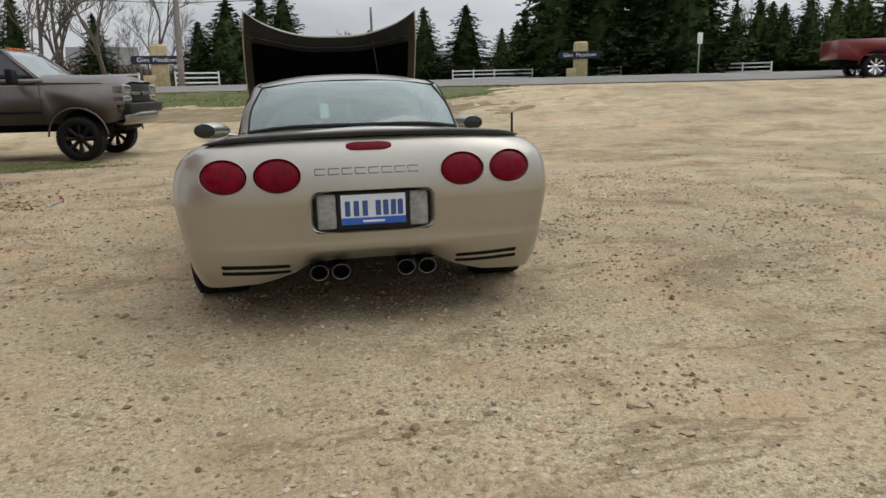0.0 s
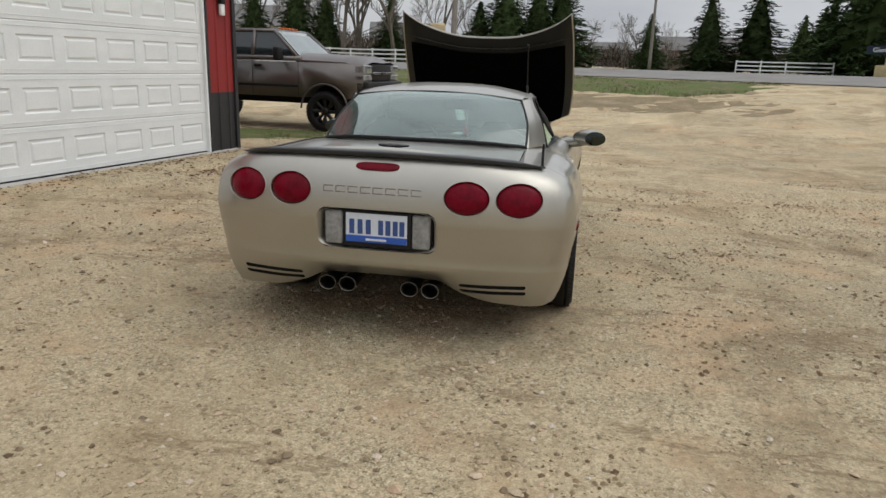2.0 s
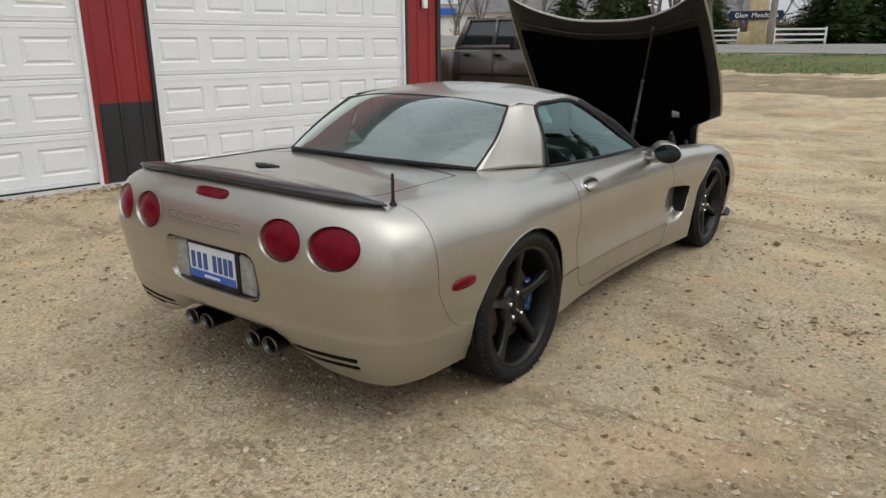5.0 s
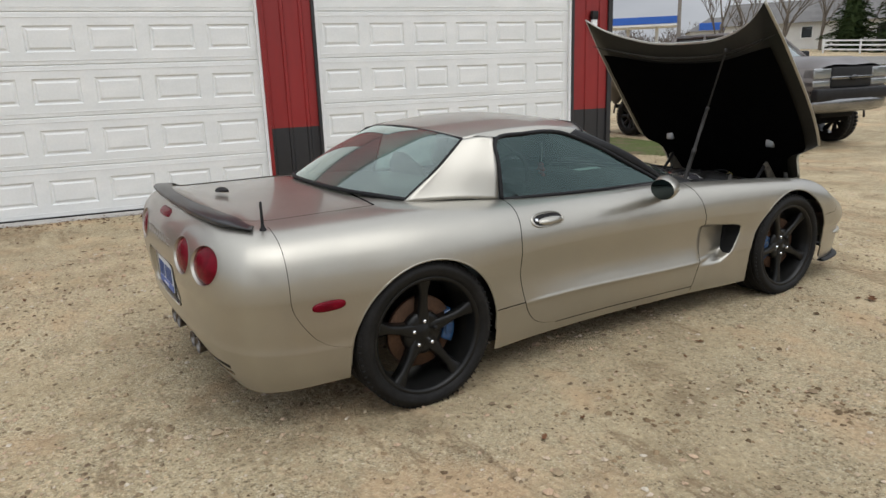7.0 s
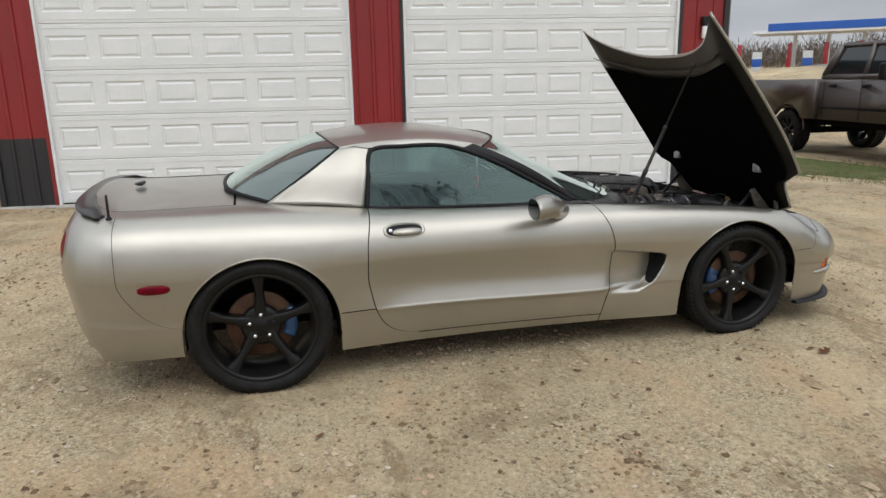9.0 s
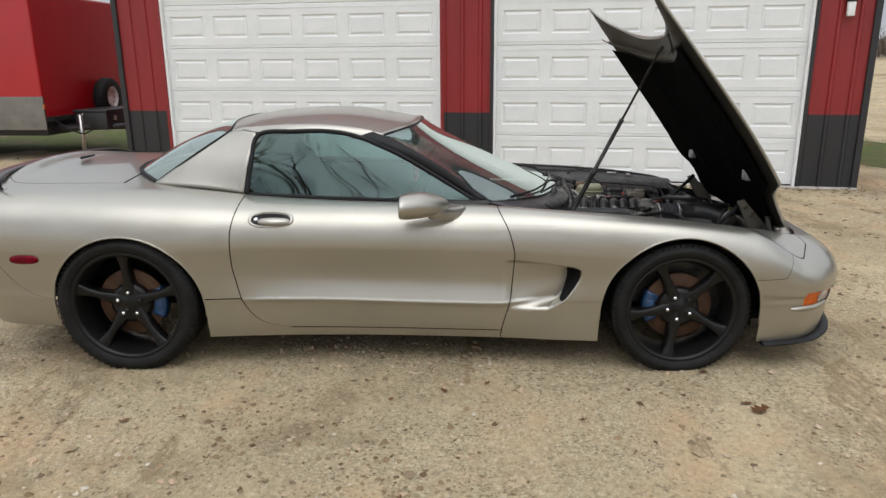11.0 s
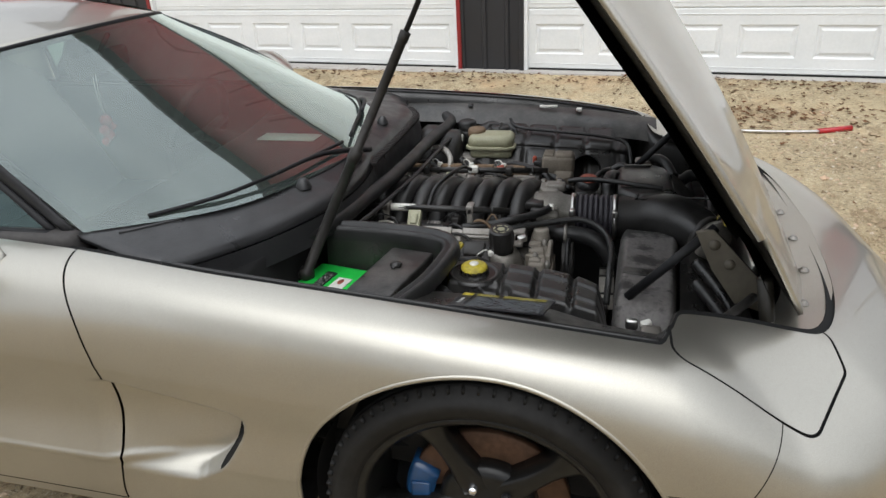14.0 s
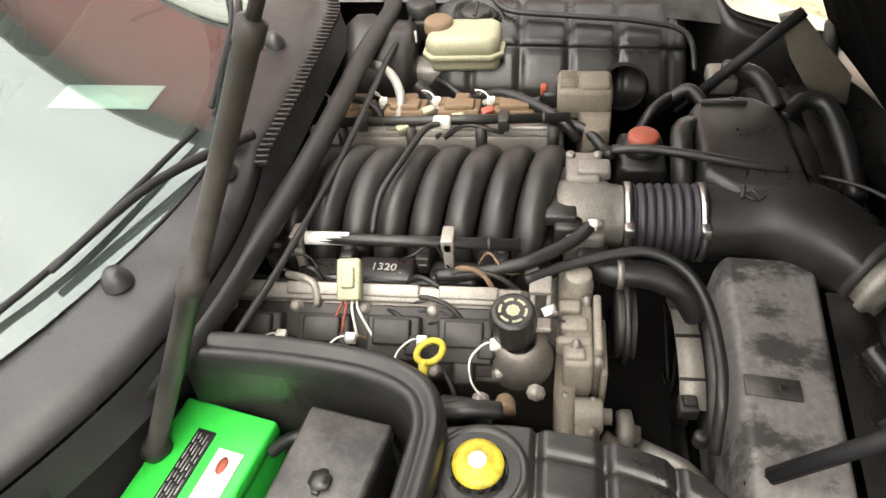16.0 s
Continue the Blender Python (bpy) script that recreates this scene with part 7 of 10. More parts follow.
rod("evap_hose", [E(-0.33, 2.215, 0.595), E(-0.315, 2.25, 0.618), E(-0.30, 2.29, 0.612), E(-0.285, 2.31, 0.585)], 0.008, BAY_RUBBER, eng, "", 8, 18)
rod("breather_hose", [E(0.036, 2.705, 0.612), E(0.062, 2.680, 0.606), E(0.092, 2.638, 0.604), E(0.112, 2.600, 0.602), E(0.118, 2.540, 0.588), E(0.122, 2.47, 0.580)], 0.0105, BAY_RUBBER, eng, "", 10, 30)
block("hose_end", tuple(E(0.028, 2.700, 0.606)), tuple(E(0.044, 2.716, 0.622)), PAPER, eng, "", 0.004)
# oil filler, dipstick
bm = bmesh.new()
lathe(bm, [(0.052, -0.075), (0.050, -0.045), (0.042, -0.020), (0.034, -0.004), (0.026, 0.0)], 28, Matrix.Translation((0.292, 2.608, 0.598)) @ pose(0, 0, 0, 0, 14, 0))
part("oil_neck", bm, CAST, eng, "cast oil filler neck")
bm = bmesh.new()
OC = Matrix.Translation((0.284, 2.601, 0.594)) @ pose(0, 0, 0, 0, 6, 0)


def cap_side(u, v):
    a = 2 * math.pi * u
    r = (0.028, 0.0315, 0.0325, 0.031)[round(v * 3)] + 0.0012 * math.cos(12 * a) * (0 < v < 1)
    return OC @ Vector((r * math.cos(a), r * math.sin(a), (0.0, 0.022, 0.050, 0.062)[round(v * 3)]))


grid(bm, 72, 3, cap_side)
lathe(bm, [(0.031, 0.062), (0.028, 0.066), (0.023, 0.064), (0, 0.064)], 36, OC)
part("oil_cap", bm, BAY_BLACK, eng, "black ribbed oil cap")
bm = bmesh.new()
for a0 in range(6):
    lathe(bm, [(0.0165, 0.0650), (0.0205, 0.0650)], 5, OC @ Matrix.Rotation(a0 * math.pi / 3, 4, "Z"), arc=0.75)
lathe(bm, [(0.010, 0.0652), (0, 0.0652)], 8, OC)
part("cap_print", bm, RES_PLASTIC, eng)
bm = bmesh.new()
ring = [E(0.276 + 0.019 * math.cos(a), 2.482 + 0.019 * math.sin(a), 0.592 + 0.006 * math.sin(a)) for a in np.linspace(0, 2 * math.pi, 25)]
tube(bm, ring, 0.0050, 8)
tube(bm, [E(0.292, 2.476, 0.588), E(0.306, 2.474, 0.570), E(0.316, 2.470, 0.49)], lambda t: 0.0085 - 0.004 * t, 8)
part("dipstick", bm, YELLOW, eng, "yellow dipstick ring")
# throttle body, bellows
bm = bmesh.new()
lathe(bm, [(0.030, 2.655), (0.058, 2.66), (0.062, 2.675), (0.062, 2.735), (0.055, 2.745), (0.052, 2.765)], 30, Matrix.Translation((0.03, 0, 0.60)) @ pose(0, 0, 0, -90, 0, 0))
box(bm, -0.06, 2.672, 0.60, 0.015, 2.730, 0.668, 0.008)
box(bm, 0.05, 2.672, 0.55, 0.110, 2.735, 0.630, 0.008)
box(bm, -0.030, 2.690, 0.655, 0.005, 2.745, 0.676, 0.005)
for q in ((0.085, 2.68, 0.632), (0.085, 2.725, 0.632), (-0.045, 2.68, 0.668), (-0.045, 2.725, 0.668)):
    lathe(bm, [(0.008, 0), (0.008, 0.006), (0, 0.007)], 8, Matrix.Translation(q))
part("throttle_body", bm, CAST, eng, "dusty aluminium throttle body")
bm = bmesh.new()
box(bm, 0.092, 2.690, 0.560, 0.135, 2.745, 0.605, 0.010)
box(bm, 0.128, 2.700, 0.545, 0.150, 2.730, 0.590, 0.006)
part("throttle_sensor", bm, BAY_BLACK, eng)
bm = bmesh.new()
pr = []
for i in range(65):
    t = i / 64
    pr.append((0.0565 + 0.0070 * abs(math.cos(t * math.pi * 7)) ** 0.6, 2.780 + 0.100 * t))
lathe(bm, pr, 40, Matrix.Translation((0.035, 0, 0.595)) @ pose(0, 0, 0, -90, 0, 0))
part("intake_bellows", bm, BELLOWS, eng, "ribbed rubber bellows")
for y in (2.772, 2.888):
    bm = bmesh.new()
    lathe(bm, [(0.062, y - 0.006), (0.0655, y - 0.006), (0.0655, y + 0.006), (0.062, y + 0.006)], 36, Matrix.Translation((0.035, 0, 0.595)) @ pose(0, 0, 0, -90, 0, 0))
    box(bm, 0.085, y - 0.008, 0.62, 0.105, y + 0.008, 0.64, 0.003)
    part("hose_clamp", bm, STEEL, eng, "bright steel hose clamp")
# intake elbow: swings round from the bellows towards the right front, down to the air meter
bm = bmesh.new()
EL = spline([(-0.034, 2.880, 0.562), (-0.036, 2.930, 0.563), (-0.034, 2.985, 0.566), (-0.014, 3.040, 0.566), (0.022, 3.085, 0.562), (0.060, 3.118, 0.556)], 30)
EL_R = curve_through([(0, 0.058), (0.25, 0.060), (0.55, 0.068), (0.8, 0.062), (1, 0.052)])


def elbow(u, v):
    k = round(u * 30)
    t = (EL[min(30, k + 1)] - EL[max(0, k - 1)]).normalized()
    side = t.cross(Vector((0, 0, 1))).normalized()
    up = side.cross(t)
    a = 2 * math.pi * v
    ca, sa = math.cos(a), math.sin(a)
    return EL[k] + (side * math.copysign(abs(ca) ** 0.8, ca) * 1.04 + up * math.copysign(abs(sa) ** 0.8, sa)) * EL_R(u)


grid(bm, 30, 36, elbow)
bmesh.ops.remove_doubles(bm, verts=bm.verts, dist=0.0005)
bmesh.ops.recalc_face_normals(bm, faces=bm.faces)
elb = part("intake_elbow", bm, BAY_BLACK, car, "smooth black intake elbow")
bm = bmesh.new()
EMB = Matrix.Translation((-0.040, 2.958, 0.6275)) @ pose(0, 0, 0, 0, 4, 0)
tube(bm, [EMB @ Vector((0.024 * math.cos(a), 0.020 * math.sin(a), 0)) for a in np.linspace(0, 2 * math.pi, 25)], 0.0026, 6)
for p, q in (((-0.040, 0.020, 0), (0.048, 0.026, -0.006)), ((-0.044, -0.010, 0), (-0.036, 0.024, 0)), ((-0.030, -0.018, 0), (0.046, 0.022, -0.006)), ((-0.042, -0.004, 0), (0.020, -0.022, 0))):
    tube(bm, [EMB @ Vector(p), EMB @ Vector(q)], 0.0036, 6)
part("elbow_emblem", bm, BAY_RUBBER, elb, "small moulded emblem")
# air cleaner duct beyond the elbow, with a moulded rib
bm = bmesh.new()
AIR = [(-0.072, 2.888), (-0.035, 2.930), (-0.030, 3.00), (-0.046, 3.045), (-0.229, 3.042), (-0.270, 3.032), (-0.297, 3.004), (-0.304, 2.975), (-0.298, 2.920), (-0.286, 2.900), (-0.262, 2.886)]
extrude_outline(bm, AIR, 0.50, 0.632, 0.016, seg=3)
bmesh.ops.recalc_face_normals(bm, faces=bm.faces)
ab = part("air_box", bm, BAY_BLACK, car, "dull black air box")
block("air_box_rib", (-0.278, 2.905, 0.630), (-0.268, 2.985, 0.6375), BAY_BLACK, ab, "", 0.002)
bm = bmesh.new()
lathe(bm, [(0.006, 0), (0.003, 0.004), (0, 0.004)], 3, Matrix.Translation((-0.286, 2.962, 0.632)))
part("air_box_mark", bm, BAY_BLACK, ab)
bm = bmesh.new()
grid(bm, 10, 6, lambda u, v: (lerp(-0.23, 0.01, u), lerp(3.043, 3.11 - 0.02 * u, v), lerp(0.628, 0.565, v**1.3)))
part("air_box_slope", bm, BAY_BLACK, ab)
# arched duct and line beside the air box
rod("arched_duct", [(-0.105, 2.868, 0.55), (-0.150, 2.862, 0.612), (-0.205, 2.868, 0.622), (-0.235, 2.895, 0.606), (-0.240, 2.92, 0.57)], 0.019, BAY_BLACK, car, "", 12, 24)
bm = bmesh.new()
cpts = spline([(-0.135, 2.745, 0.630), (-0.125, 2.80, 0.640), (-0.105, 2.88, 0.642), (-0.088, 2.945, 0.640), (-0.082, 3.01, 0.634)], 80)
tube(bm, cpts, lambda t: 0.0075 + 0.0012 * (round(t * 80) % 2), 8)
part("corrugated_conduit", bm, BAY_RUBBER, car, "ribbed black conduit")
# radiator shroud: a long flat duct with a raised plate
SHROUD = Mat("dusty_stained_shroud", (0.05, 0.048, 0.045), 0.5, spec=0.4)
pale = SHROUD.ramp(SHROUD.noise(90, 3), (0.3, (0.115, 0.108, 0.104)), (0.7, (0.170, 0.160, 0.152)))
stain = SHROUD.ramp(SHROUD.noise(7.5, 7, 0.68, SHROUD.scaled((1.6, 1.0, 1.0))), (0.52, 0.0), (0.60, 0.8))
SHROUD.to("Base Color", SHROUD.mix(stain, pale, (0.012, 0.0118, 0.0115)))
SHROUD.to("Roughness", SHROUD.ramp(SHROUD.noise(20, 4), (0.3, 0.42), (0.7, 0.62)))
bm = bmesh.new()


def shroud(u, v):
    x = lerp(0.045, 0.475, u)
    ya, yb = lerp(2.896, 2.878, u), lerp(3.062, 3.020, u)
    e = (1 - (1 - min(1, 7 * min(v, 1 - v))) ** 2) ** 0.5
    drop = 0.055 * sstep(0.86, 1.0, u) + 0.012 * u
    return (x, lerp(ya, yb, v), 0.470 + 0.092 * e - drop - 0.012 * v)


grid(bm, 40, 30, shroud)
grid(bm, 40, 1, lambda u, v: Vector(shroud(u, 0)) + Vector((0, 0.004 * v, -0.16 * v)), flip=True)
sh = part("radiator_shroud", bm, SHROUD.mat, car, "dusty black radiator shroud with stains")
SP = Matrix.Translation((0.279, 2.940, 0.5515)) @ pose(0, 0, 0, -4, 0, -3)
block("shroud_plate", (-0.016, -0.036, -0.004), (0.016, 0.036, 0.004), BAY_GREY, sh, "", 0.0015, SP)
block("plate_mark", (-0.004, 0.008, 0.003), (0.006, 0.018, 0.0055), BAY_RUBBER, sh, "", 0.001, SP)
# second, lower duct behind it and the slanting braces
bm = bmesh.new()
grid(bm, 20, 8, lambda u, v: (lerp(0.09, 0.50, u), lerp(3.055, 3.145, v) - 0.03 * u, 0.535 - 0.05 * v - 0.02 * u + 0.015 * math.sin(math.pi * v)))
part("lower_duct", bm, BAY_BLACK, car)
for x0, y0 in ((0.20, 3.085), (0.31, 3.075)):
    rod("brace", [(x0, y0, 0.545), (x0 + 0.10, y0 + 0.05, 0.515), (x0 + 0.22, y0 + 0.09, 0.47)], 0.016, BAY_BLACK, car)
bm = bmesh.new()
MAFM = Matrix.Translation((0.062, 3.120, 0.555)) @ (Vector((0.75, 0.62, -0.12)).to_track_quat("Z", "Y").to_matrix().to_4x4())
lathe(bm, [(0.053, -0.008), (0.058, -0.008), (0.058, 0.008), (0.053, 0.008)], 36, MAFM)
part("hose_clamp", bm, COIL_BLACK, elb, "rusty hose clamp")
bm = bmesh.new()
lathe(bm, [(0.050, 0.006), (0.050, 0.018), (0.058, 0.020), (0.058, 0.034), (0.050, 0.036), (0.046, 0.045), (0, 0.045)], 30, MAFM)
box(bm, -0.030, -0.075, 0.014, 0.030, -0.045, 0.045, 0.006, m=MAFM)
part("air_meter", bm, PALE_CAST, elb, "cast aluminium air meter body")
rod("sensor_wire", [(0.075, 3.145, 0.612), (0.02, 3.155, 0.632), (-0.05, 3.13, 0.620), (-0.12, 3.08, 0.59)], 0.0035, BAY_RUBBER, elb)
for k, mt in enumerate((COIL, YELLOW, BAY_RUBBER)):
    rod("sensor_wire", [(0.050 + 0.01 * k, 3.142, 0.605), (0.065 + 0.008 * k, 3.150, 0.622), (0.088, 3.155 + 0.006 * k, 0.600)], 0.0026, mt, elb, "", 6, 8)
bm = bmesh.new()
extrude_outline(bm, [(-0.05, 3.205), (0.22, 3.205), (0.235, 3.214), (0.22, 3.226), (-0.05, 3.226)], 0.48, 0.565, 0.008)
part("hinge_bracket", bm, PEWTER, car, "body-coloured hood hinge bracket")
block("radiator_support", (-0.56, 3.13, 0.28), (0.56, 3.20, 0.50), BAY_BLACK, car, "", 0.02)
rod("upper_hose", [(0.060, 2.715, 0.552), (0.082, 2.745, 0.556), (0.083, 2.800, 0.553), (0.095, 2.845, 0.535), (0.105, 2.875, 0.49)], 0.0225, BAY_RUBBER, car, "black radiator hose", 16, 24)
bm = bmesh.new()
lathe(bm, [(0.0235, -0.005), (0.0255, -0.005), (0.0255, 0.005), (0.0235, 0.005)], 24, Matrix.Translation((0.083, 2.752, 0.556)) @ pose(0, 0, 0, -90, 0, 0))
part("hose_clamp", bm, CAST, car)
rod("vent_hose", [(0.130, 2.608, 0.585), (0.098, 2.667, 0.586), (0.077, 2.744, 0.592), (0.073, 2.795, 0.594), (0.097, 2.843, 0.584), (0.151, 2.870, 0.572), (0.242, 2.876, 0.568), (0.300, 2.872, 0.555), (0.345, 2.868, 0.49)], 0.0085, BAY_RUBBER, car, "", 10, 44)
# pale rim of the cooling fan beside the shroud, and its motor
bm = bmesh.new()
FAN_C = Vector((0.115, 2.866, 0.250))


def fan_rim(u, v):
    a = lerp(-0.62, 0.62, u)
    prof = ((0.190, -0.018), (0.196, -0.018), (0.197, 0.020), (0.190, 0.022))
    r, dy = prof[round(v * 3)]
    return FAN_C + Vector((r * math.sin(a), dy, r * math.cos(a)))


grid(bm, 20, 3, fan_rim)
bmesh.ops.recalc_face_normals(bm, faces=bm.faces)
fan = part("fan_rim", bm, PALE_CAST, car, "pale rim of the cooling fan")
for a in (-0.35, 0.0, 0.38):
    p = FAN_C + Vector((0.199 * math.sin(a), 0, 0.199 * math.cos(a)))
    block("rim_joint", (-0.002, -0.019, -0.003), (0.002, 0.021, 0.002), BAY_RUBBER, fan, "", 0.0005, Matrix.Translation(p) @ Matrix.Rotation(a, 4, "Y"))
for i in range(7):
    a = 2 * math.pi * i / 7
    bm = bmesh.new()
    grid(bm, 8, 3, lambda u, v: (lerp(0.04, 0.18, u), 0.02 * (v - 0.5), 0.055 * (v - 0.5) + 0.012 * u))
    ob = part("fan_blade", bm, BAY_BLACK, fan, m=Matrix.Translation(FAN_C) @ Matrix.Rotation(a, 4, "Y"))
    md = ob.modifiers.new("thickness", "SOLIDIFY")
    md.thickness = 0.004
bm = bmesh.new()
box(bm, 0.215, 2.842, 0.405, 0.245, 2.872, 0.432, 0.004)
box(bm, 0.220, 2.848, 0.43, 0.238, 2.868, 0.440, 0.003)
part("fan_plug", bm, COIL_BLACK, fan)
bm = bmesh.new()
lathe(bm, [(0.011, 0), (0.011, 0.018), (0.008, 0.022), (0, 0.022)], 16, Matrix.Translation((0.302, 2.862, 0.440)))
part("hose_stub", bm, COIL_BLACK, car)
rod("lower_hose", [(0.27, 2.77, 0.37), (0.30, 2.80, 0.395), (0.335, 2.845, 0.41), (0.37, 2.88, 0.39)], 0.016, CAST, car, "", 12, 18)
# pump, alternator and pulleys at the engine's front
PUMP_PALE = make_dusty("pale_dusty_pump", (0.26, 0.235, 0.20), (0.15, 0.122, 0.095), 0.6, 0.7, 0.2)
bm = bmesh.new()
extrude_outline(bm, [(0.120, 2.662), (0.210, 2.664), (0.330, 2.660), (0.400, 2.664), (0.400, 2.690), (0.322, 2.692), (0.215, 2.688), (0.120, 2.690)], 0.40, 0.520, 0.010)
part("pump_body", bm, SANDY, eng, "dusty cast water pump body")
block("pump_pad", (0.118, 2.664, 0.50), (0.200, 2.716, 0.586), SANDY, eng, "", 0.010)
bm = bmesh.new()
lathe(bm, [(0.024, -0.05), (0.024, 0.0), (0.0225, 0.005), (0.021, 0.012), (0.021, 0.022), (0.019, 0.025), (0, 0.025)], 28, Matrix.Translation((0.172, 2.694, 0.586)))
part("thermostat_neck", bm, PUMP_PALE, eng, "tan thermostat neck")
block("pump_housing", (0.200, 2.672, 0.49), (0.318, 2.716, 0.578), PUMP_PALE, eng, "pale cast pump housing", 0.009)
for x0, x1, y0, y1, z in ((0.206, 0.228, 2.664, 2.698, 0.590), (0.236, 0.262, 2.668, 2.708, 0.588), (0.270, 0.284, 2.662, 2.714, 0.584), (0.292, 0.312, 2.674, 2.704, 0.586)):
    block("housing_rib", (x0, y0, 0.55), (x1, y1, z), PUMP_PALE, eng, "", 0.005)
block("front_plate", (0.196, 2.716, 0.47), (0.300, 2.728, 0.592), PUMP_PALE, eng, "", 0.004)
block("front_plate", (0.218, 2.727, 0.48), (0.322, 2.736, 0.560), SANDY, eng, "", 0.004)
block("pump_foot", (0.322, 2.664, 0.40), (0.398, 2.726, 0.512), SANDY, eng, "", 0.012)
bm = bmesh.new()
lathe(bm, [(0.026, 2.69), (0.026, 2.728), (0.022, 2.731), (0.012, 2.731), (0.012, 2.744), (0, 2.745)], 24, Matrix.Translation((0.352, 0, 0.500)) @ pose(0, 0, 0, -90, 0, 0))
part("pump_boss", bm, PUMP_PALE, eng)
rod("pump_outlet", [(0.365, 2.728, 0.455), (0.380, 2.752, 0.445), (0.40, 2.785, 0.42)], 0.020, SANDY, eng, "", 14, 12)
for q in ((0.204, 2.706, 0.586), (0.290, 2.690, 0.588), (0.308, 2.722, 0.575), (0.140, 2.700, 0.590), (0.332, 2.676, 0.516), (0.388, 2.714, 0.514), (0.338, 2.716, 0.516), (0.15, 2.678, 0.590)):
    bm = bmesh.new()
    lathe(bm, [(0.0075, -0.01), (0.0075, 0.002), (0.005, 0.003), (0.005, 0.007), (0, 0.0072)], 6, Matrix.Translation(q))
    part("pump_bolt", bm, CAST, eng)
bm = bmesh.new()
lathe(bm, [(0, 2.752), (0.050, 2.752), (0.056, 2.757), (0.050, 2.763), (0.056, 2.769), (0.050, 2.775), (0.056, 2.781), (0.02, 2.786), (0, 2.786)], 30, Matrix.Translation((0.198, 0, 0.527)) @ pose(0, 0, 0, -90, 0, 0))
part("pulley", bm, COIL_BLACK, eng)
bm = bmesh.new()
loop = [(0.198 + 0.060 * math.cos(a), 2.768, 0.527 + 0.060 * math.sin(a)) for a in np.linspace(-0.6, 3.6, 16)] + [(0.02, 2.768, 0.36), (0.10, 2.768, 0.30)]
tube(bm, [Vector(p) for p in loop], 0.006, 6)
part("drive_belt", bm, BAY_RUBBER, eng)
bm = bmesh.new()
lathe(bm, [(0, 2.755), (0.032, 2.755), (0.036, 2.762), (0.036, 2.776), (0.014, 2.782), (0.012, 2.79), (0, 2.79)], 24, Matrix.Translation((0.345, 0, 0.445)) @ pose(0, 0, 0, -90, 0, 0))
part("tensioner_pulley", bm, CAST, eng)
# pale ladder-shaped bracket beside the oil cap
bm = bmesh.new()
for x0, x1 in ((0.118, 0.152), (0.200, 0.222)):
    a, b = E(x0, 2.614, 0.575), E(x1, 2.648, 0.585)
    box(bm, *a, *b, 0.003)
for y in (2.616, 2.640):
    a, b = E(0.140, y, 0.570), E(0.212, y + 0.008, 0.578)
    box(bm, *a, *b, 0.002)
part("ladder_bracket", bm, PALE_CAST, eng, "pale ladder bracket")
for q in ((0.292, 2.628, 0.530), (0.300, 2.550, 0.515)):
    bm = bmesh.new()
    lathe(bm, [(0.012, -0.012), (0.012, 0.004), (0.008, 0.005), (0.008, 0.012), (0, 0.013)], 8, Matrix.Translation(E(*q)) @ pose(0, 0, 0, 15, 30, 0))
    part("head_bolt", bm, PALE_CAST, eng)
rod("brass_pipe", [E(0.318, 2.585, 0.52), E(0.322, 2.588, 0.545), E(0.340, 2.590, 0.55)], 0.014, COIL, eng, "dull brass pipe", 12, 10)
rod("exhaust_hose", [E(0.320, 2.50, 0.53), E(0.330, 2.54, 0.54), E(0.345, 2.575, 0.535)], 0.014, BAY_RUBBER, eng, "", 12, 12)
# control module, steering fluid tank
bm = bmesh.new()
box(bm, -0.365, 2.650, 0.585, -0.285, 2.752, 0.650, 0.010)
box(bm, -0.340, 2.690, 0.640, -0.292, 2.748, 0.660, 0.008)
extrude_outline(bm, [(-0.285, 2.690), (-0.225, 2.700), (-0.225, 2.745), (-0.285, 2.752)], 0.46, 0.610, 0.008)
module = part("control_module", bm, SANDY, car, "pale finned control module")
for i in range(7):
    block("cooling_fin", (-0.350 + i * 0.008, 2.655, 0.645), (-0.346 + i * 0.008, 2.686, 0.657), SANDY, module, "", 0.001)
block("module_plug", (-0.350, 2.622, 0.595), (-0.310, 2.652, 0.630), BAY_BLACK, module, "", 0.006)
block("module_tag", (-0.335, 2.618, 0.620), (-0.318, 2.630, 0.640), RED_CAP, module, "", 0.003)
bm = bmesh.new()
box(bm, -0.245, 2.760, 0.48, -0.135, 2.842, 0.592, 0.012)
fl = part("steering_fluid_tank", bm, BAY_BLACK, car)
bm = bmesh.new()
lathe(bm, [(0.034, -0.012), (0.034, 0.004), (0.028, 0.008), (0, 0.008)], 24, Matrix.Translation((-0.188, 2.801, 0.606)))
part("cap_collar", bm, BAY_RUBBER, fl)
bm = bmesh.new()
lathe(bm, [(0.027, 0), (0.027, 0.014), (0.022, 0.018), (0, 0.018)], 24, Matrix.Translation((-0.188, 2.801, 0.609)))
part("fluid_cap", bm, RED_CAP, fl, "dusty red cap")
# brake booster, master cylinder, reservoir
LO = Vector((-0.087, -0.008, -0.025))
bm = bmesh.new()
lathe(bm, [(0, 2.20), (0.100, 2.20), (0.116, 2.22), (0.116, 2.25), (0.104, 2.275), (0.100, 2.335), (0.085, 2.35), (0, 2.352)], 36, Matrix.Translation((-0.440, 0, 0.590)) @ pose(0, 0, 0, -90, 0, 0))
boost = part("brake_booster", bm, BAY_BLACK, car, "black brake booster drum", m=Matrix.Translation(LO))
bm = bmesh.new()
box(bm, -0.445, 2.346, 0.575, -0.437, 2.354, 0.600, 0.001, m=pose(0, 0, 0.075, 0, 0, 0))
part("booster_tag", bm, PAPER, boost)
bm = bmesh.new()
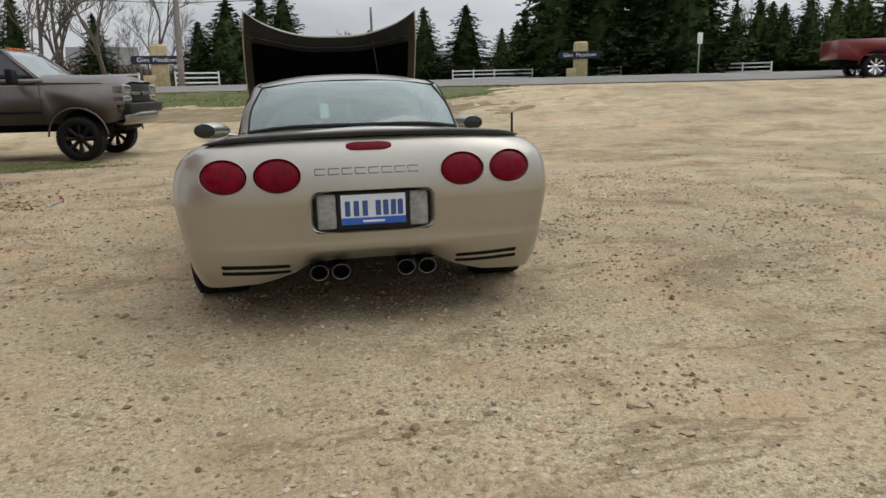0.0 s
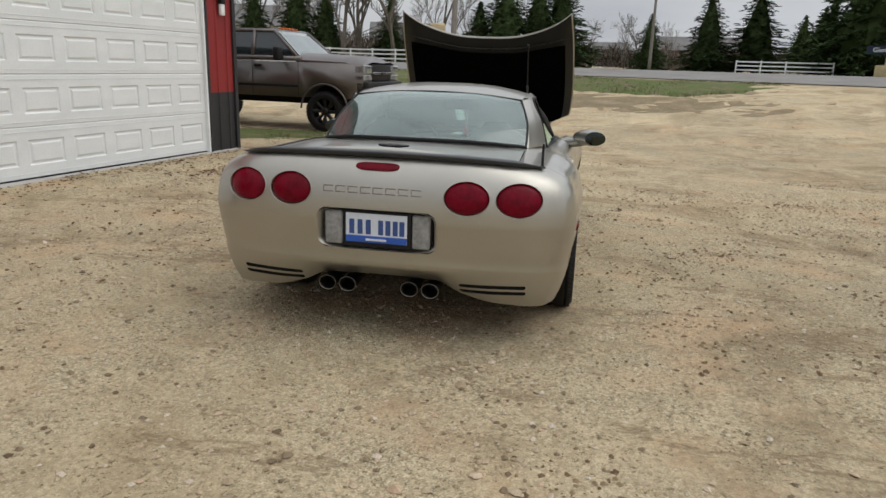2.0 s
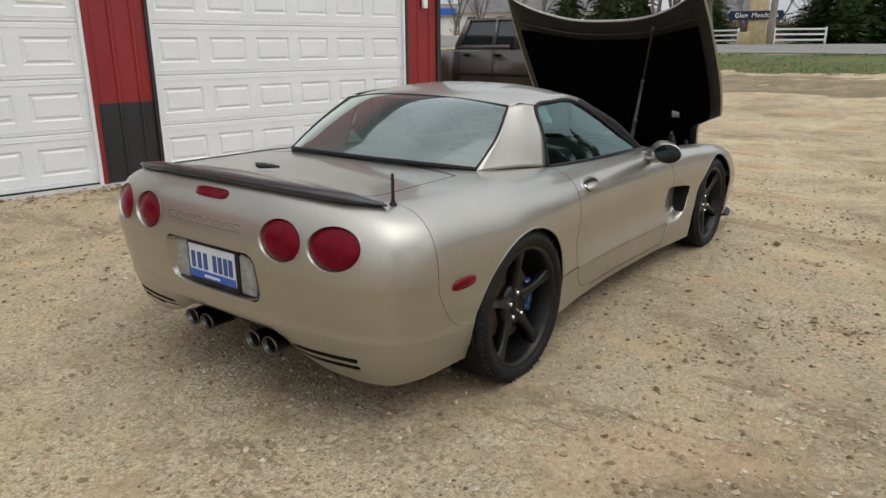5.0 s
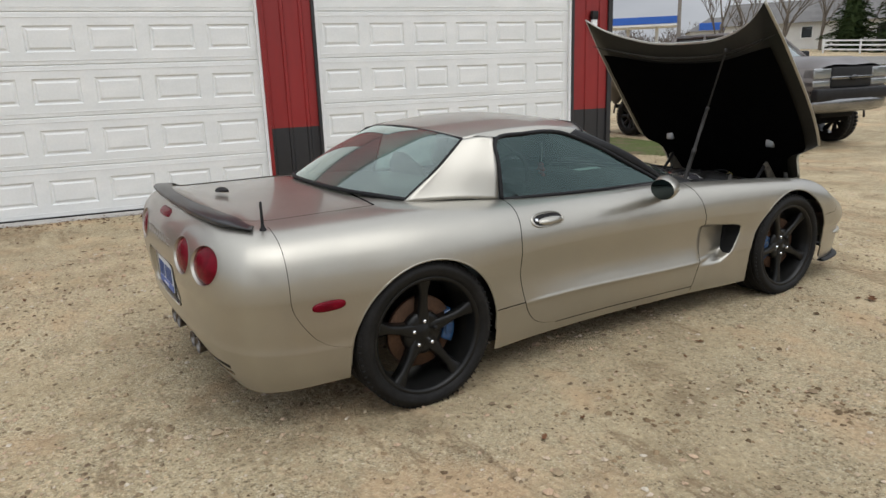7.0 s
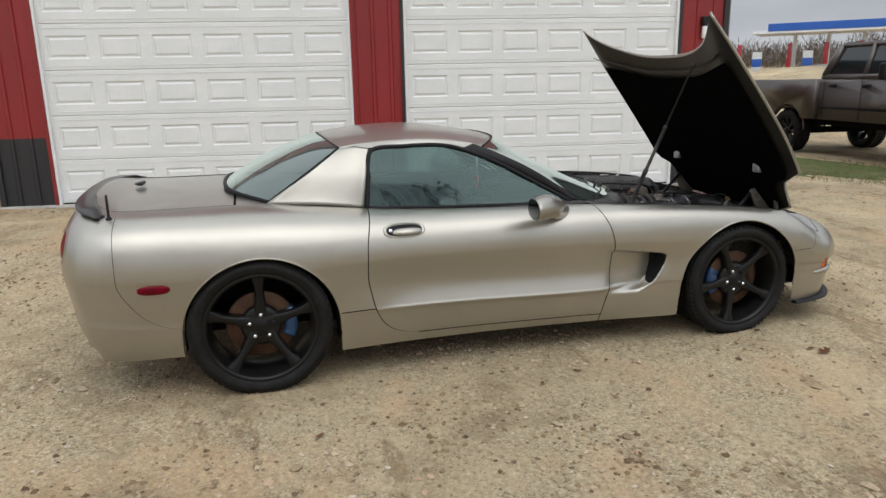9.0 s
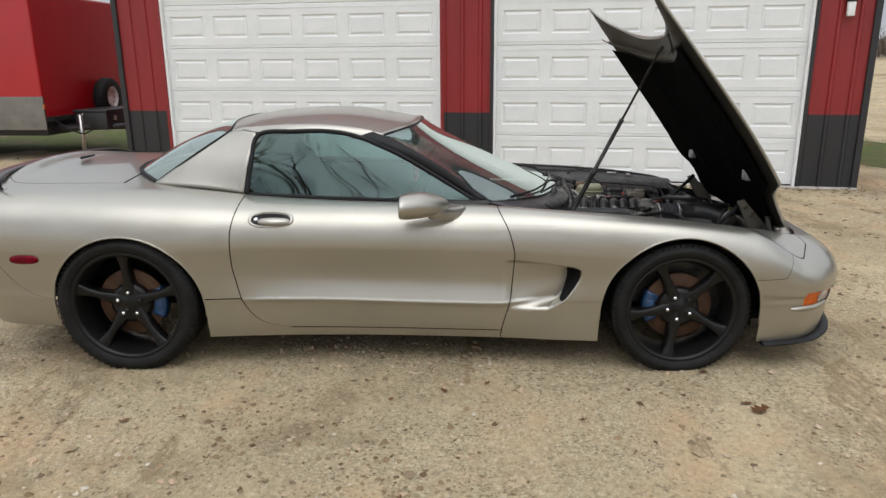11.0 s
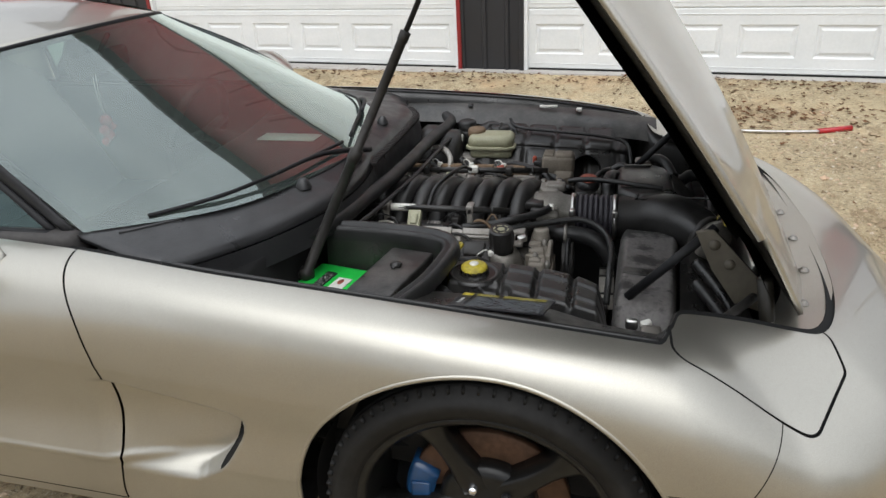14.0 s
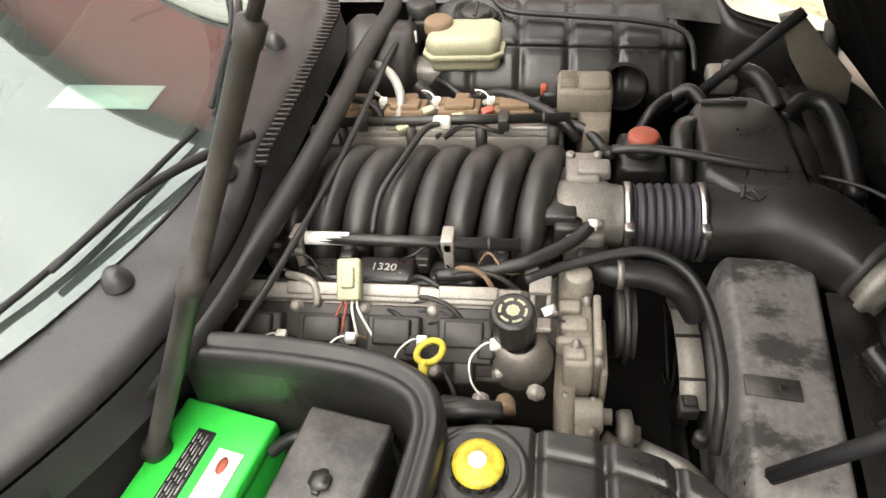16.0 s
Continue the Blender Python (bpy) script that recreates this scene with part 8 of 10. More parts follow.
box(bm, -0.475, 2.34, 0.555, -0.405, 2.555, 0.605, 0.014)
tube(bm, [(-0.44, 2.53, 0.58), (-0.44, 2.575, 0.58)], 0.022, 14)
part("master_cylinder", bm, PALE_CAST, car, m=Matrix.Translation(LO))
bm = bmesh.new()
box(bm, -0.486, 2.385, 0.600, -0.392, 2.535, 0.640, 0.014)
extrude_outline(bm, [(-0.498, 2.40), (-0.482, 2.374), (-0.405, 2.370), (-0.382, 2.39), (-0.380, 2.520), (-0.398, 2.545), (-0.478, 2.547), (-0.498, 2.525)], 0.634, 0.646, 0.003)
extrude_outline(bm, [(-0.492, 2.405), (-0.478, 2.382), (-0.408, 2.378), (-0.389, 2.395), (-0.387, 2.515), (-0.402, 2.536), (-0.475, 2.538), (-0.492, 2.520)], 0.642, 0.682, 0.018, seg=3)
res = part("brake_reservoir", bm, RES_PLASTIC, car, "yellowed brake fluid reservoir", m=Matrix.Translation(LO))
bm = bmesh.new()
lathe(bm, [(0.031, 0), (0.032, 0.006), (0.031, 0.022), (0.026, 0.027), (0, 0.027)], 28, Matrix.Translation((-0.458, 2.402, 0.668)))
part("reservoir_cap", bm, COIL, res, "dusty brown cap")
bm = bmesh.new()
box(bm, -0.565, 2.315, 0.60, -0.500, 2.375, 0.655, 0.010)
lathe(bm, [(0.032, 0), (0.034, 0.026), (0.026, 0.032), (0, 0.032)], 24, Matrix.Translation((-0.532, 2.345, 0.655)))
part("clutch_reservoir", bm, BAY_RUBBER, car, m=Matrix.Translation((-0.087, 0.0, -0.01)))
HOSES = [
    ([(-0.48, 2.39, 0.56), (-0.42, 2.42, 0.585), (-0.36, 2.50, 0.57), (-0.34, 2.62, 0.60)], 0.006),
    ([(-0.40, 2.36, 0.60), (-0.385, 2.39, 0.57), (-0.36, 2.40, 0.52)], 0.014),
    ([(-0.40, 2.48, 0.56), (-0.36, 2.54, 0.60), (-0.31, 2.60, 0.61), (-0.25, 2.66, 0.61), (-0.235, 2.69, 0.58)], 0.011),
    ([(-0.27, 2.64, 0.60), (-0.24, 2.70, 0.60), (-0.20, 2.735, 0.585), (-0.16, 2.745, 0.60)], 0.010),
    ([(-0.35, 2.84, 0.56), (-0.37, 2.90, 0.60), (-0.32, 2.94, 0.57)], 0.012),
    ([(-0.29, 2.80, 0.54), (-0.32, 2.83, 0.585), (-0.37, 2.87, 0.585), (-0.42, 2.90, 0.55)], 0.010),
    ([(-0.335, 3.075, 0.555), (-0.365, 3.115, 0.575), (-0.345, 3.155, 0.572), (-0.24, 3.165, 0.552), (-0.13, 3.16, 0.53)], 0.018),
    ([(-0.45, 2.98, 0.60), (-0.40, 3.03, 0.61), (-0.33, 3.06, 0.58)], 0.016),
    ([(-0.21, 2.70, 0.555), (-0.205, 2.74, 0.575), (-0.225, 2.775, 0.57), (-0.25, 2.77, 0.54)], 0.008),
]
for pts, r in HOSES:
    rod("hose", pts, r, BAY_RUBBER, car, "", 10, 24)
block("washer_tank", (-0.48, 3.02, 0.46), (-0.16, 3.13, 0.545), BAY_BLACK, car, "", 0.025)
block("crash_sensor", (-0.47, 2.945, 0.565), (-0.40, 3.00, 0.60), CAST, car, "", 0.008)
for p, mt in (((-0.29, 2.46, 0.595), RES_PLASTIC), ((-0.275, 2.52, 0.615), RED_CAP), ((-0.235, 2.36, 0.605), RES_PLASTIC), ((0.47, 2.955, 0.52), PAPER), ((0.19, 2.645, 0.585), STEEL), ((-0.30, 2.40, 0.60), RES_PLASTIC)):
    block("connector", (-0.008, -0.012, -0.008), (0.008, 0.012, 0.008), mt, car, "", 0.003, Matrix.Translation(p) @ pose(0, 0, 0, 10, 15, 25))
# thin wires, clips and small fasteners all over the engine
rw_ = random.Random(77)
for i in range(34):
    s = 1 if i % 3 else -1
    x, y = s * rw_.uniform(0.16, 0.31), rw_.uniform(2.18, 2.66)
    z = 0.640 - 0.60 * max(0, abs(x) - 0.16)
    L = rw_.uniform(0.05, 0.14)
    rod("wire", [(x, y, z - 0.02), (x + s * rw_.uniform(-0.01, 0.02), y + L * 0.3, z + rw_.uniform(0.0, 0.012)), (x + s * rw_.uniform(-0.01, 0.03), y + L * 0.7, z + rw_.uniform(-0.01, 0.008)), (x + s * rw_.uniform(0.0, 0.05), y + L, z - 0.035)], rw_.choice((0.0022, 0.003, 0.0045)), rw_.choice((BAY_RUBBER, BAY_RUBBER, COIL_BLACK, COIL, PAPER if i % 7 == 0 else BAY_RUBBER)), eng, "", 6, 10)
for i in range(26):
    s = 1 if i % 3 else -1
    x, y = s * rw_.uniform(0.17, 0.31), rw_.uniform(2.18, 2.66)
    z = 0.630 - 0.70 * max(0, abs(x) - 0.16)
    if i % 2:
        block("connector", (-0.009, -0.013, -0.010), (0.009, 0.013, 0.010), rw_.choice((COIL_BLACK, BAY_BLACK, CAST)), eng, "", 0.003, Matrix.Translation((x, y, z - 0.004)) @ pose(0, 0, 0, rw_.uniform(-20, 20), s * 30, rw_.uniform(0, 90)))
    else:
        bm = bmesh.new()
        lathe(bm, [(0.010, -0.02), (0.010, 0.0), (0.0065, 0.002), (0.0065, 0.010), (0, 0.011)], 6, Matrix.Translation((x, y, z - 0.006)) @ pose(0, 0, 0, 0, s * 30, 0))
        part("cover_bolt", bm, rw_.choice((STEEL, CAST)), eng)
# body-coloured strip with bolts ahead of the bay
STRIP_Y = curve_through([(0, 3.383), (0.33, 3.357), (0.50, 3.300), (0.575, 3.262)])
bm = bmesh.new()
grid(bm, 40, 4, lambda u, v: (lerp(-0.575, 0.575, u), STRIP_Y(abs(lerp(-0.575, 0.575, u))) - 0.105 * (1 - v), 0.571 + 0.004 * v))
nose = part("nose_strip", bm, PEWTER, car)
for x in (-0.42, -0.25, -0.08, 0.09, 0.27, 0.43):
    bm = bmesh.new()
    lathe(bm, [(0.012, 0), (0.012, 0.002), (0.0075, 0.003), (0.0075, 0.007), (0, 0.007)], 12, Matrix.Translation((x, STRIP_Y(abs(x)) - 0.052, 0.574)))
    part("strip_bolt", bm, CAST, nose)
bm = bmesh.new()
for s in (1, -1):
    extrude_outline(bm, [(0, -0.010), (s * 0.02, -0.004), (s * 0.052, 0.012), (s * 0.026, 0.012), (0, 0.010)][::s], 0, 0.006, m=pose(0.0, 3.485, 0.505, -22, 0, 0))
lathe(bm, [(0.024, 0), (0.024, 0.006), (0, 0.006)], 20, pose(0, 3.485, 0.505, -22, 0, 0))
part("nose_emblem", bm, BLACK_GLOSS, car, "small dark winged emblem")
# wipers
BASE_Y = curve_through([(0.0, 2.145), (0.25, 2.112), (0.45, 2.03), (0.60, 1.885), (0.69, 1.755)])


def on_screen(x, back, lift):
    """A place just over the glass, so far back from its lower edge."""
    return Vector((x, BASE_Y(abs(x)) - back, 0.771 + 0.42 * back + lift))


for x0, x1 in ((0.02, 0.60), (-0.56, -0.03)):
    pivot = on_screen(x0 - 0.02, -0.035, 0.004)
    bm = bmesh.new()
    tube(bm, spline([pivot, on_screen(lerp(x0, x1, 0.25), 0.020, 0.020), on_screen(lerp(x0, x1, 0.55), 0.038, 0.016)], 10), lambda t: 0.009 - 0.004 * t, 8)
    wiper = part("wiper", bm, BLACK_PLASTIC, car, "black wiper")
    bm = bmesh.new()
    tube(bm, [on_screen(lerp(x0, x1, t), 0.030 + 0.018 * math.sin(math.pi * t), 0.007) for t in np.linspace(0.02, 1, 16)], 0.005, 6)
    part("wiper_blade", bm, BLACK_TRIM, wiper)

# ---------- cabin ----------
bm = bmesh.new()


def dash(u, v):
    s = lerp(-1, 1, u)
    return (s * 0.64, lerp(1.50, 2.06 - 0.32 * abs(s) ** 2, v), lerp(0.60, 0.755, sstep(0, 0.35, v)) - 0.02 * abs(s))


grid(bm, 30, 14, dash)
part("dashboard", bm, LEATHER, car, "dark grey dashboard")
block("paper_slip", (-0.035, -0.095, 0.0), (0.035, 0.095, 0.003), paint("pale_green_paper", (0.72, 0.88, 0.80), 0.6).mat, car, "pale green paper slip on the dash", 0, Matrix.Translation((-0.112, 1.875, 0.757)) @ pose(0, 0, 0, 0, 0, -2))
bm = bmesh.new()
ring = [Vector((-0.36 + 0.185 * math.cos(a), 1.40 + 0.06 * math.sin(a), 0.70 + 0.175 * math.sin(a))) for a in np.linspace(0, 2 * math.pi, 41)]
tube(bm, ring, 0.015, 8)
tube(bm, [(-0.54, 1.40, 0.70), (-0.36, 1.42, 0.69), (-0.18, 1.40, 0.70)], 0.018, 8)
tube(bm, [(-0.36, 1.42, 0.69), (-0.36, 1.62, 0.66)], 0.03, 8)
part("steering_wheel", bm, LEATHER, car, "dark steering wheel")
for s in (1, -1):
    bm = bmesh.new()
    x = s * 0.36

    def back(u, v, x=x):
        a = 2 * math.pi * v
        t = u
        w = lerp(0.235, 0.165, t**1.5) * (1 - 0.6 * sstep(0.84, 1, t))
        d = lerp(0.075, 0.05, t) * (1 - 0.7 * sstep(0.9, 1, t))
        ca, sa = math.cos(a), math.sin(a)
        return (x + w * math.copysign(abs(ca) ** 0.6, ca), lerp(0.86, 0.58, t) + d * sa, lerp(0.34, 0.965, t))

    grid(bm, 18, 28, back)
    box(bm, x - 0.23, 0.82, 0.28, x + 0.23, 1.32, 0.43, 0.05, seg=3)
    bmesh.ops.remove_doubles(bm, verts=bm.verts, dist=0.0005)
    part("seat", bm, SEAT_PALE, car, "light grey bucket seat")
block("cabin_tub", (-0.72, 0.30, 0.21), (0.72, 1.75, 0.26), LEATHER, car, "", 0.01)
block("rear_shelf", (-0.60, -0.02, 0.70), (0.60, 0.52, 0.76), LEATHER, car, "", 0.02)
for s in (1, -1):
    block("door_trim", (s * 0.70 - 0.03, 0.55, 0.24), (s * 0.70 + 0.03, 1.75, 0.79), LEATHER, car, "", 0.015)
bm = bmesh.new()
box(bm, -0.13, 1.335, 0.985, 0.13, 1.365, 1.052, 0.016)
tube(bm, [(0, 1.36, 1.05), (0, 1.40, 1.10)], 0.008, 8)
part("rear_view_mirror", bm, BLACK_PLASTIC, car, "black rear-view mirror")
bm = bmesh.new()
tube(bm, [(0.03, 1.35, 1.02), (0.045, 1.352, 0.93), (0.04, 1.35, 0.86)], 0.0015, 6)
tube(bm, [(0.05, 1.35, 1.02), (0.052, 1.352, 0.93), (0.045, 1.35, 0.86)], 0.0015, 6)
fresh = part("mirror_cord", bm, PAPER, car)
bm = bmesh.new()
for dx, dz, r in ((0, 0, 0.018), (-0.020, -0.024, 0.013), (0.016, -0.026, 0.015), (0.0, -0.046, 0.016), (0.022, -0.060, 0.012)):
    bmesh.ops.create_icosphere(bm, subdivisions=2, radius=r, matrix=Matrix.Translation((0.042 + dx, 1.35, 0.85 + dz)))
part("red_charm", bm, paint("red_plastic_charm", (0.50, 0.04, 0.03), 0.5).mat, fresh, "small red hanging charm")

# ---------- pickup trucks ----------
def make_truck_paint(name, col):
    m = Mat(name, col, 0.42, 0.40, coat=0.35)
    m.vary(col, 0.12, 2.5, 300)
    return m.mat


BROWN_TRUCK = make_truck_paint("brown_grey_metallic", (0.108, 0.094, 0.088))
# base colour lightened to stand in for sky reflected in the windshield
TRUCK_SCREEN = Mat("sky_coloured_windshield", (0.10, 0.135, 0.130), 0.06, spec=1.0, coat=1.0).mat
DARK_GLASS = Mat("dark_truck_glass", (0.016, 0.022, 0.023), 0.04, spec=1.0).mat
HEADLAMP = Mat("headlamp_lens", (0.26, 0.27, 0.27), 0.12, 0.5, coat=1.0).mat
FLARE = paint("grey_bumper_chrome", (0.26, 0.26, 0.26), 0.25, 0.15, 4, 40, metal=0.9).mat


def truck_wheel(parent, x, y, z, r, w, side, rim_mat):
    """Chunky tyre with tread blocks and a dark eight-spoke rim."""
    e = new("wheel")
    e.parent, e.matrix_basis = parent, pose(x, y, z, 0, 0, 0 if side > 0 else 180)
    bm = bmesh.new()
    tm = pose(0, 0, 0, -90, 0, 0)
    lathe(bm, [(0.26, -w + 0.02), (0.30, -w), (r - 0.04, -w - 0.005), (r - 0.012, -w + 0.03), (r - 0.008, -w / 2), (r - 0.012, -0.03), (r - 0.04, 0.005), (0.30, 0.0), (0.26, -0.02)], 40, tm)
    for i in range(36):
        a = 2 * math.pi * i / 36
        for ya, yb in ((-w + 0.01, -w + 0.10), (-0.10, -0.005)):
            box(bm, -0.026, ya, r - 0.02, 0.026, yb, r - 0.004, m=Matrix.Rotation(a + (0.05 if ya > -0.12 else 0), 4, "Y"))
    part("tyre", bm, RUBBER, e, "chunky off-road tyre")
    bm = bmesh.new()
    lathe(bm, [(0.262, -w + 0.03), (0.25, -0.10), (0.255, -0.025), (0.265, -0.012)], 32, tm)
    for i in range(8):
        m = Matrix.Rotation(2 * math.pi * i / 8, 4, "Y")
        rows = [[bm.verts.new(m @ Vector(q)) for q in ((-hw, -0.02 - d, rad), (hw, -0.02 - d, rad), (hw + 0.006, -0.09, rad), (-hw - 0.006, -0.09, rad))] for rad, hw, d in ((0.05, 0.022, 0.03), (0.15, 0.028, 0.02), (0.255, 0.042, 0.0))]
        for a, b in zip(rows, rows[1:]):
            for j in range(4):
                bm.faces.new((a[j], a[(j + 1) % 4], b[(j + 1) % 4], b[j]))
    lathe(bm, [(0, -0.02), (0.05, -0.025), (0.085, -0.045), (0.09, -0.10)], 20, tm)
    bmesh.ops.recalc_face_normals(bm, faces=bm.faces)
    part("rim", bm, rim_mat, e, "dark spoked rim" if rim_mat is WHEEL_BLACK else "bright spoked rim")
    return e


def extrude_side(bm, outline, y0, y1, bevel=0.0):
    """A closed (x, z) outline carried from y0 to y1."""
    m = Matrix(((1, 0, 0, 0), (0, 0, 1, 0), (0, 1, 0, 0), (0, 0, 0, 1)))
    vs = extrude_outline(bm, outline, y0, y1, bevel, m)
    bmesh.ops.recalc_face_normals(bm, faces=bm.faces)
    return vs


def pickup(m, body_mat, rim_mat, r, lift, label, marker_lights=False):
    """Crew-cab pickup; x ahead from the front axle, y to its left, z up."""
    t = thing("pickup_truck", m, label, "pickup truck")
    WB, HW = 3.66, 0.98
    zs = lift  # height of the sill
    z = lambda h: zs + h

    def arc(xc, n=14, R=0.52):
        return [(xc + R * math.cos(a), max(z(0.0), r + 0.04 + R * math.sin(a) * 0.98)) for a in np.linspace(0, math.pi, n)]

        # one side outline of cab and nose, from the front round the arch to the rear of the cab
    out = [(0.88, z(0.70)), (0.885, z(0.30)), (0.82, z(0.10)), (0.56, z(0.02))] + arc(0.0) + [(-0.56, z(0.0)), (-2.80, z(0.0)), (-2.80, z(0.70)), (-0.62, z(0.72)), (0.76, z(0.72))]
    bm = bmesh.new()
    extrude_side(bm, out, -HW, HW, 0.03)
    part("cab_lower", bm, body_mat, t)
    bm = bmesh.new()

    def bonnet(u, v):
        x, s = lerp(0.92, -0.66, u), lerp(-1, 1, v)
        zz = z(lerp(0.74, 0.90, sstep(0, 0.25, u) * 0.75 + 0.25 * u)) - 0.13 * abs(s) ** 5
        return (x - 0.10 * abs(s) ** 4 * (1 - u), s * (HW - 0.015), zz + 0.02 * (1 - abs(2 * abs(s) - 1)) * (abs(s) > 0.15))

    grid(bm, 20, 24, bonnet, flip=True)
    grid(bm, 20, 1, lambda u, v: (lerp(0.84, -0.66, u), HW - 0.015, lerp(bonnet(u, 1)[2], z(0.60), v)))
    grid(bm, 20, 1, lambda u, v: (lerp(0.84, -0.66, u), -HW + 0.015, lerp(bonnet(u, 0)[2], z(0.60), v)), flip=True)
    part("bonnet", bm, body_mat, t)
    # cabin: glass block inside a painted frame
    bm = bmesh.new()
    top = [(-0.60, z(0.80)), (-1.28, z(1.36)), (-2.55, z(1.36)), (-2.74, z(0.80))]
    rows = []
    for (x, zz), w in zip(top, (HW - 0.06, 0.74, 0.74, HW - 0.06)):
        rows.append((x, zz, w))
    vs = [[bm.verts.new((x, s * w, zz)) for s in (-1, 1)] for x, zz, w in rows]
    for a, b in zip(vs, vs[1:]):
        bm.faces.new((a[0], a[1], b[1], b[0]))
    bm.faces.new([v[0] for v in vs][::-1])
    bm.faces.new([v[1] for v in vs])
    bm.faces.new((vs[0][1], vs[0][0], vs[3][0], vs[3][1]))
    bmesh.ops.recalc_face_normals(bm, faces=bm.faces)
    glass = part("cabin_glass", bm, DARK_GLASS, t, "dark tinted cabin glass", smooth=False)
    bm = bmesh.new()

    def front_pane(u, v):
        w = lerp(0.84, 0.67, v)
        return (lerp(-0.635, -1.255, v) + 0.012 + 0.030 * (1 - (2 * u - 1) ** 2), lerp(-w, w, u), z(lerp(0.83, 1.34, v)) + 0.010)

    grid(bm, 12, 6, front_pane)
    pane = part("windshield_pane", bm, TRUCK_SCREEN, t, "truck windshield coloured pale teal for reflected sky")
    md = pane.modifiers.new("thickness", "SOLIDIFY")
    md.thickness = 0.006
    bm = bmesh.new()
    extrude_side(bm, [(-1.22, z(1.33)), (-1.34, z(1.40)), (-2.48, z(1.40)), (-2.60, z(1.33))], -0.76, 0.76, 0.03)
    part("cab_roof", bm, body_mat, t)
    for s in (-1, 1):
        W0, W1 = HW - 0.055, 0.748
        P = lambda x, h: (x, s * lerp(W0, W1, clamp((h - 0.80) / 0.56)), z(h))
        bm = bmesh.new()
        for a, b, rad in (((-0.60, 0.78), (-1.28, 1.36), 0.035), ((-1.28, 1.35), (-2.55, 1.35), 0.035), ((-2.55, 1.36), (-2.74, 0.80), 0.07), ((-1.72, 0.78), (-1.74, 1.36), 0.045), ((-0.55, 0.79), (-2.78, 0.79), 0.05)):
            tube(bm, [P(*a), P(*b)], rad, 8)
        part("pillar_frame", bm, body_mat, t)
        for x in (-1.56, -2.42):
            bm = bmesh.new()
            box(bm, x - 0.09, s * (HW + 0.012) - 0.02, z(0.60), x + 0.09, s * (HW + 0.012) + 0.02, z(0.66), 0.012)
            part("door_handle", bm, BLACK_PLASTIC, t)
        bm = bmesh.new()
        for xs in (-0.60, -1.70, -2.66):
            box(bm, xs - 0.005, s * (HW + 0.001) - 0.002, z(0.04), xs + 0.005, s * (HW + 0.001) + 0.003, z(0.78))
        box(bm, -2.74, s * (HW + 0.004) - 0.012, z(0.20), 0.50 - 1.1, s * (HW + 0.004) + 0.014, z(0.25), 0.006)
        part("door_seam", bm, BLACK_TRIM, t)
        bm = bmesh.new()
        box(bm, -1.02, s * 1.02 - 0.02, z(0.78), -0.94, s * 1.02 + 0.06, z(0.84), 0.015)
        box(bm, -1.05, s * 1.15 - 0.10, z(0.74), -0.90, s * 1.15 + 0.10, z(1.02), 0.04, seg=3)
        part("door_mirror", bm, BLACK_PLASTIC, t, "black door mirror")
        # headlamps: stacked clear units
        for h0, h1 in ((0.38, 0.50), (0.52, 0.70)):
            bm = bmesh.new()
            box(bm, 0.68, s * 0.76 - 0.22, z(h0), 0.905, s * 0.76 + 0.22, z(h1), 0.025, seg=3)
            part("headlamp", bm, HEADLAMP, t, "clear stacked headlamp")
        n = 16
        for xc in (0.0, -WB):
            bm = bmesh.new()
            pts = [(xc + 0.54 * math.cos(a), s * (HW + 0.012), r + 0.04 + 0.53 * math.sin(a)) for a in np.linspace(0.03, math.pi - 0.03, n)]
            tube(bm, pts, 0.020, 8)
            part("arch_lip", bm, body_mat, t)
    # grille, bumper
    bm = bmesh.new()
    box(bm, 0.72, -0.53, z(0.36), 0.91, 0.53, z(0.72), 0.03)
    part("grille", bm, BLACK_PLASTIC, t, "black mesh grille")
    bm = bmesh.new()
    box(bm, 0.88, -0.54, z(0.505), 0.93, 0.54, z(0.56), 0.012)
    part("grille_bar", bm, FLARE, t, "bright grille bar")
    bm = bmesh.new()
    extrude_outline(bm, [(0, -0.05), (0.09, -0.022), (0.09, 0.022), (0, 0.05), (-0.09, 0.022), (-0.09, -0.022)], 0, 0.02, m=pose(0.93, 0, z(0.53), 90, 0, 90))
    part("grille_emblem", bm, BLACK_GLOSS, t)
    bm = bmesh.new()
    rows = []
    for i in range(21):
        s = lerp(-1, 1, i / 20)
        x = 1.03 - 0.14 * abs(s) ** 3
        rows.append([bm.verts.new((x - dx, s * 1.0, z(h))) for dx, h in ((0.10, 0.19), (0.02, 0.18), (0, 0.14), (0.01, 0.02), (0.08, -0.05), (0.22, 0.0))])
    for a, b in zip(rows, rows[1:]):
        for j in range(5):
            bm.faces.new((a[j], b[j], b[j + 1], a[j + 1]))
    bmesh.ops.recalc_face_normals(bm, faces=bm.faces)
    part("front_bumper", bm, FLARE, t, "grey chrome bumper")
    bm = bmesh.new()
    box(bm, 0.72, -0.98, z(0.16), 1.00, 0.98, z(0.36), 0.03)
    part("bumper_pad", bm, BLACK_PLASTIC, t)
    # bed
    bed = [(-2.86, z(0.74)), (-2.86, z(0.0)), (-WB + 0.56, z(0.0))] + arc(-WB) + [(-WB - 0.56, z(0.05)), (-4.86, z(0.10)), (-4.86, z(0.72)), (-4.82, z(0.74))]
    for s in (-1, 1):
        bm = bmesh.new()
        extrude_side(bm, bed, s * HW - 0.05, s * HW + 0.05, 0.02)
        part("bed_side", bm, body_mat, t)
    bm = bmesh.new()
    box(bm, -4.84, -HW, z(0.18), -2.86, HW, z(0.24))
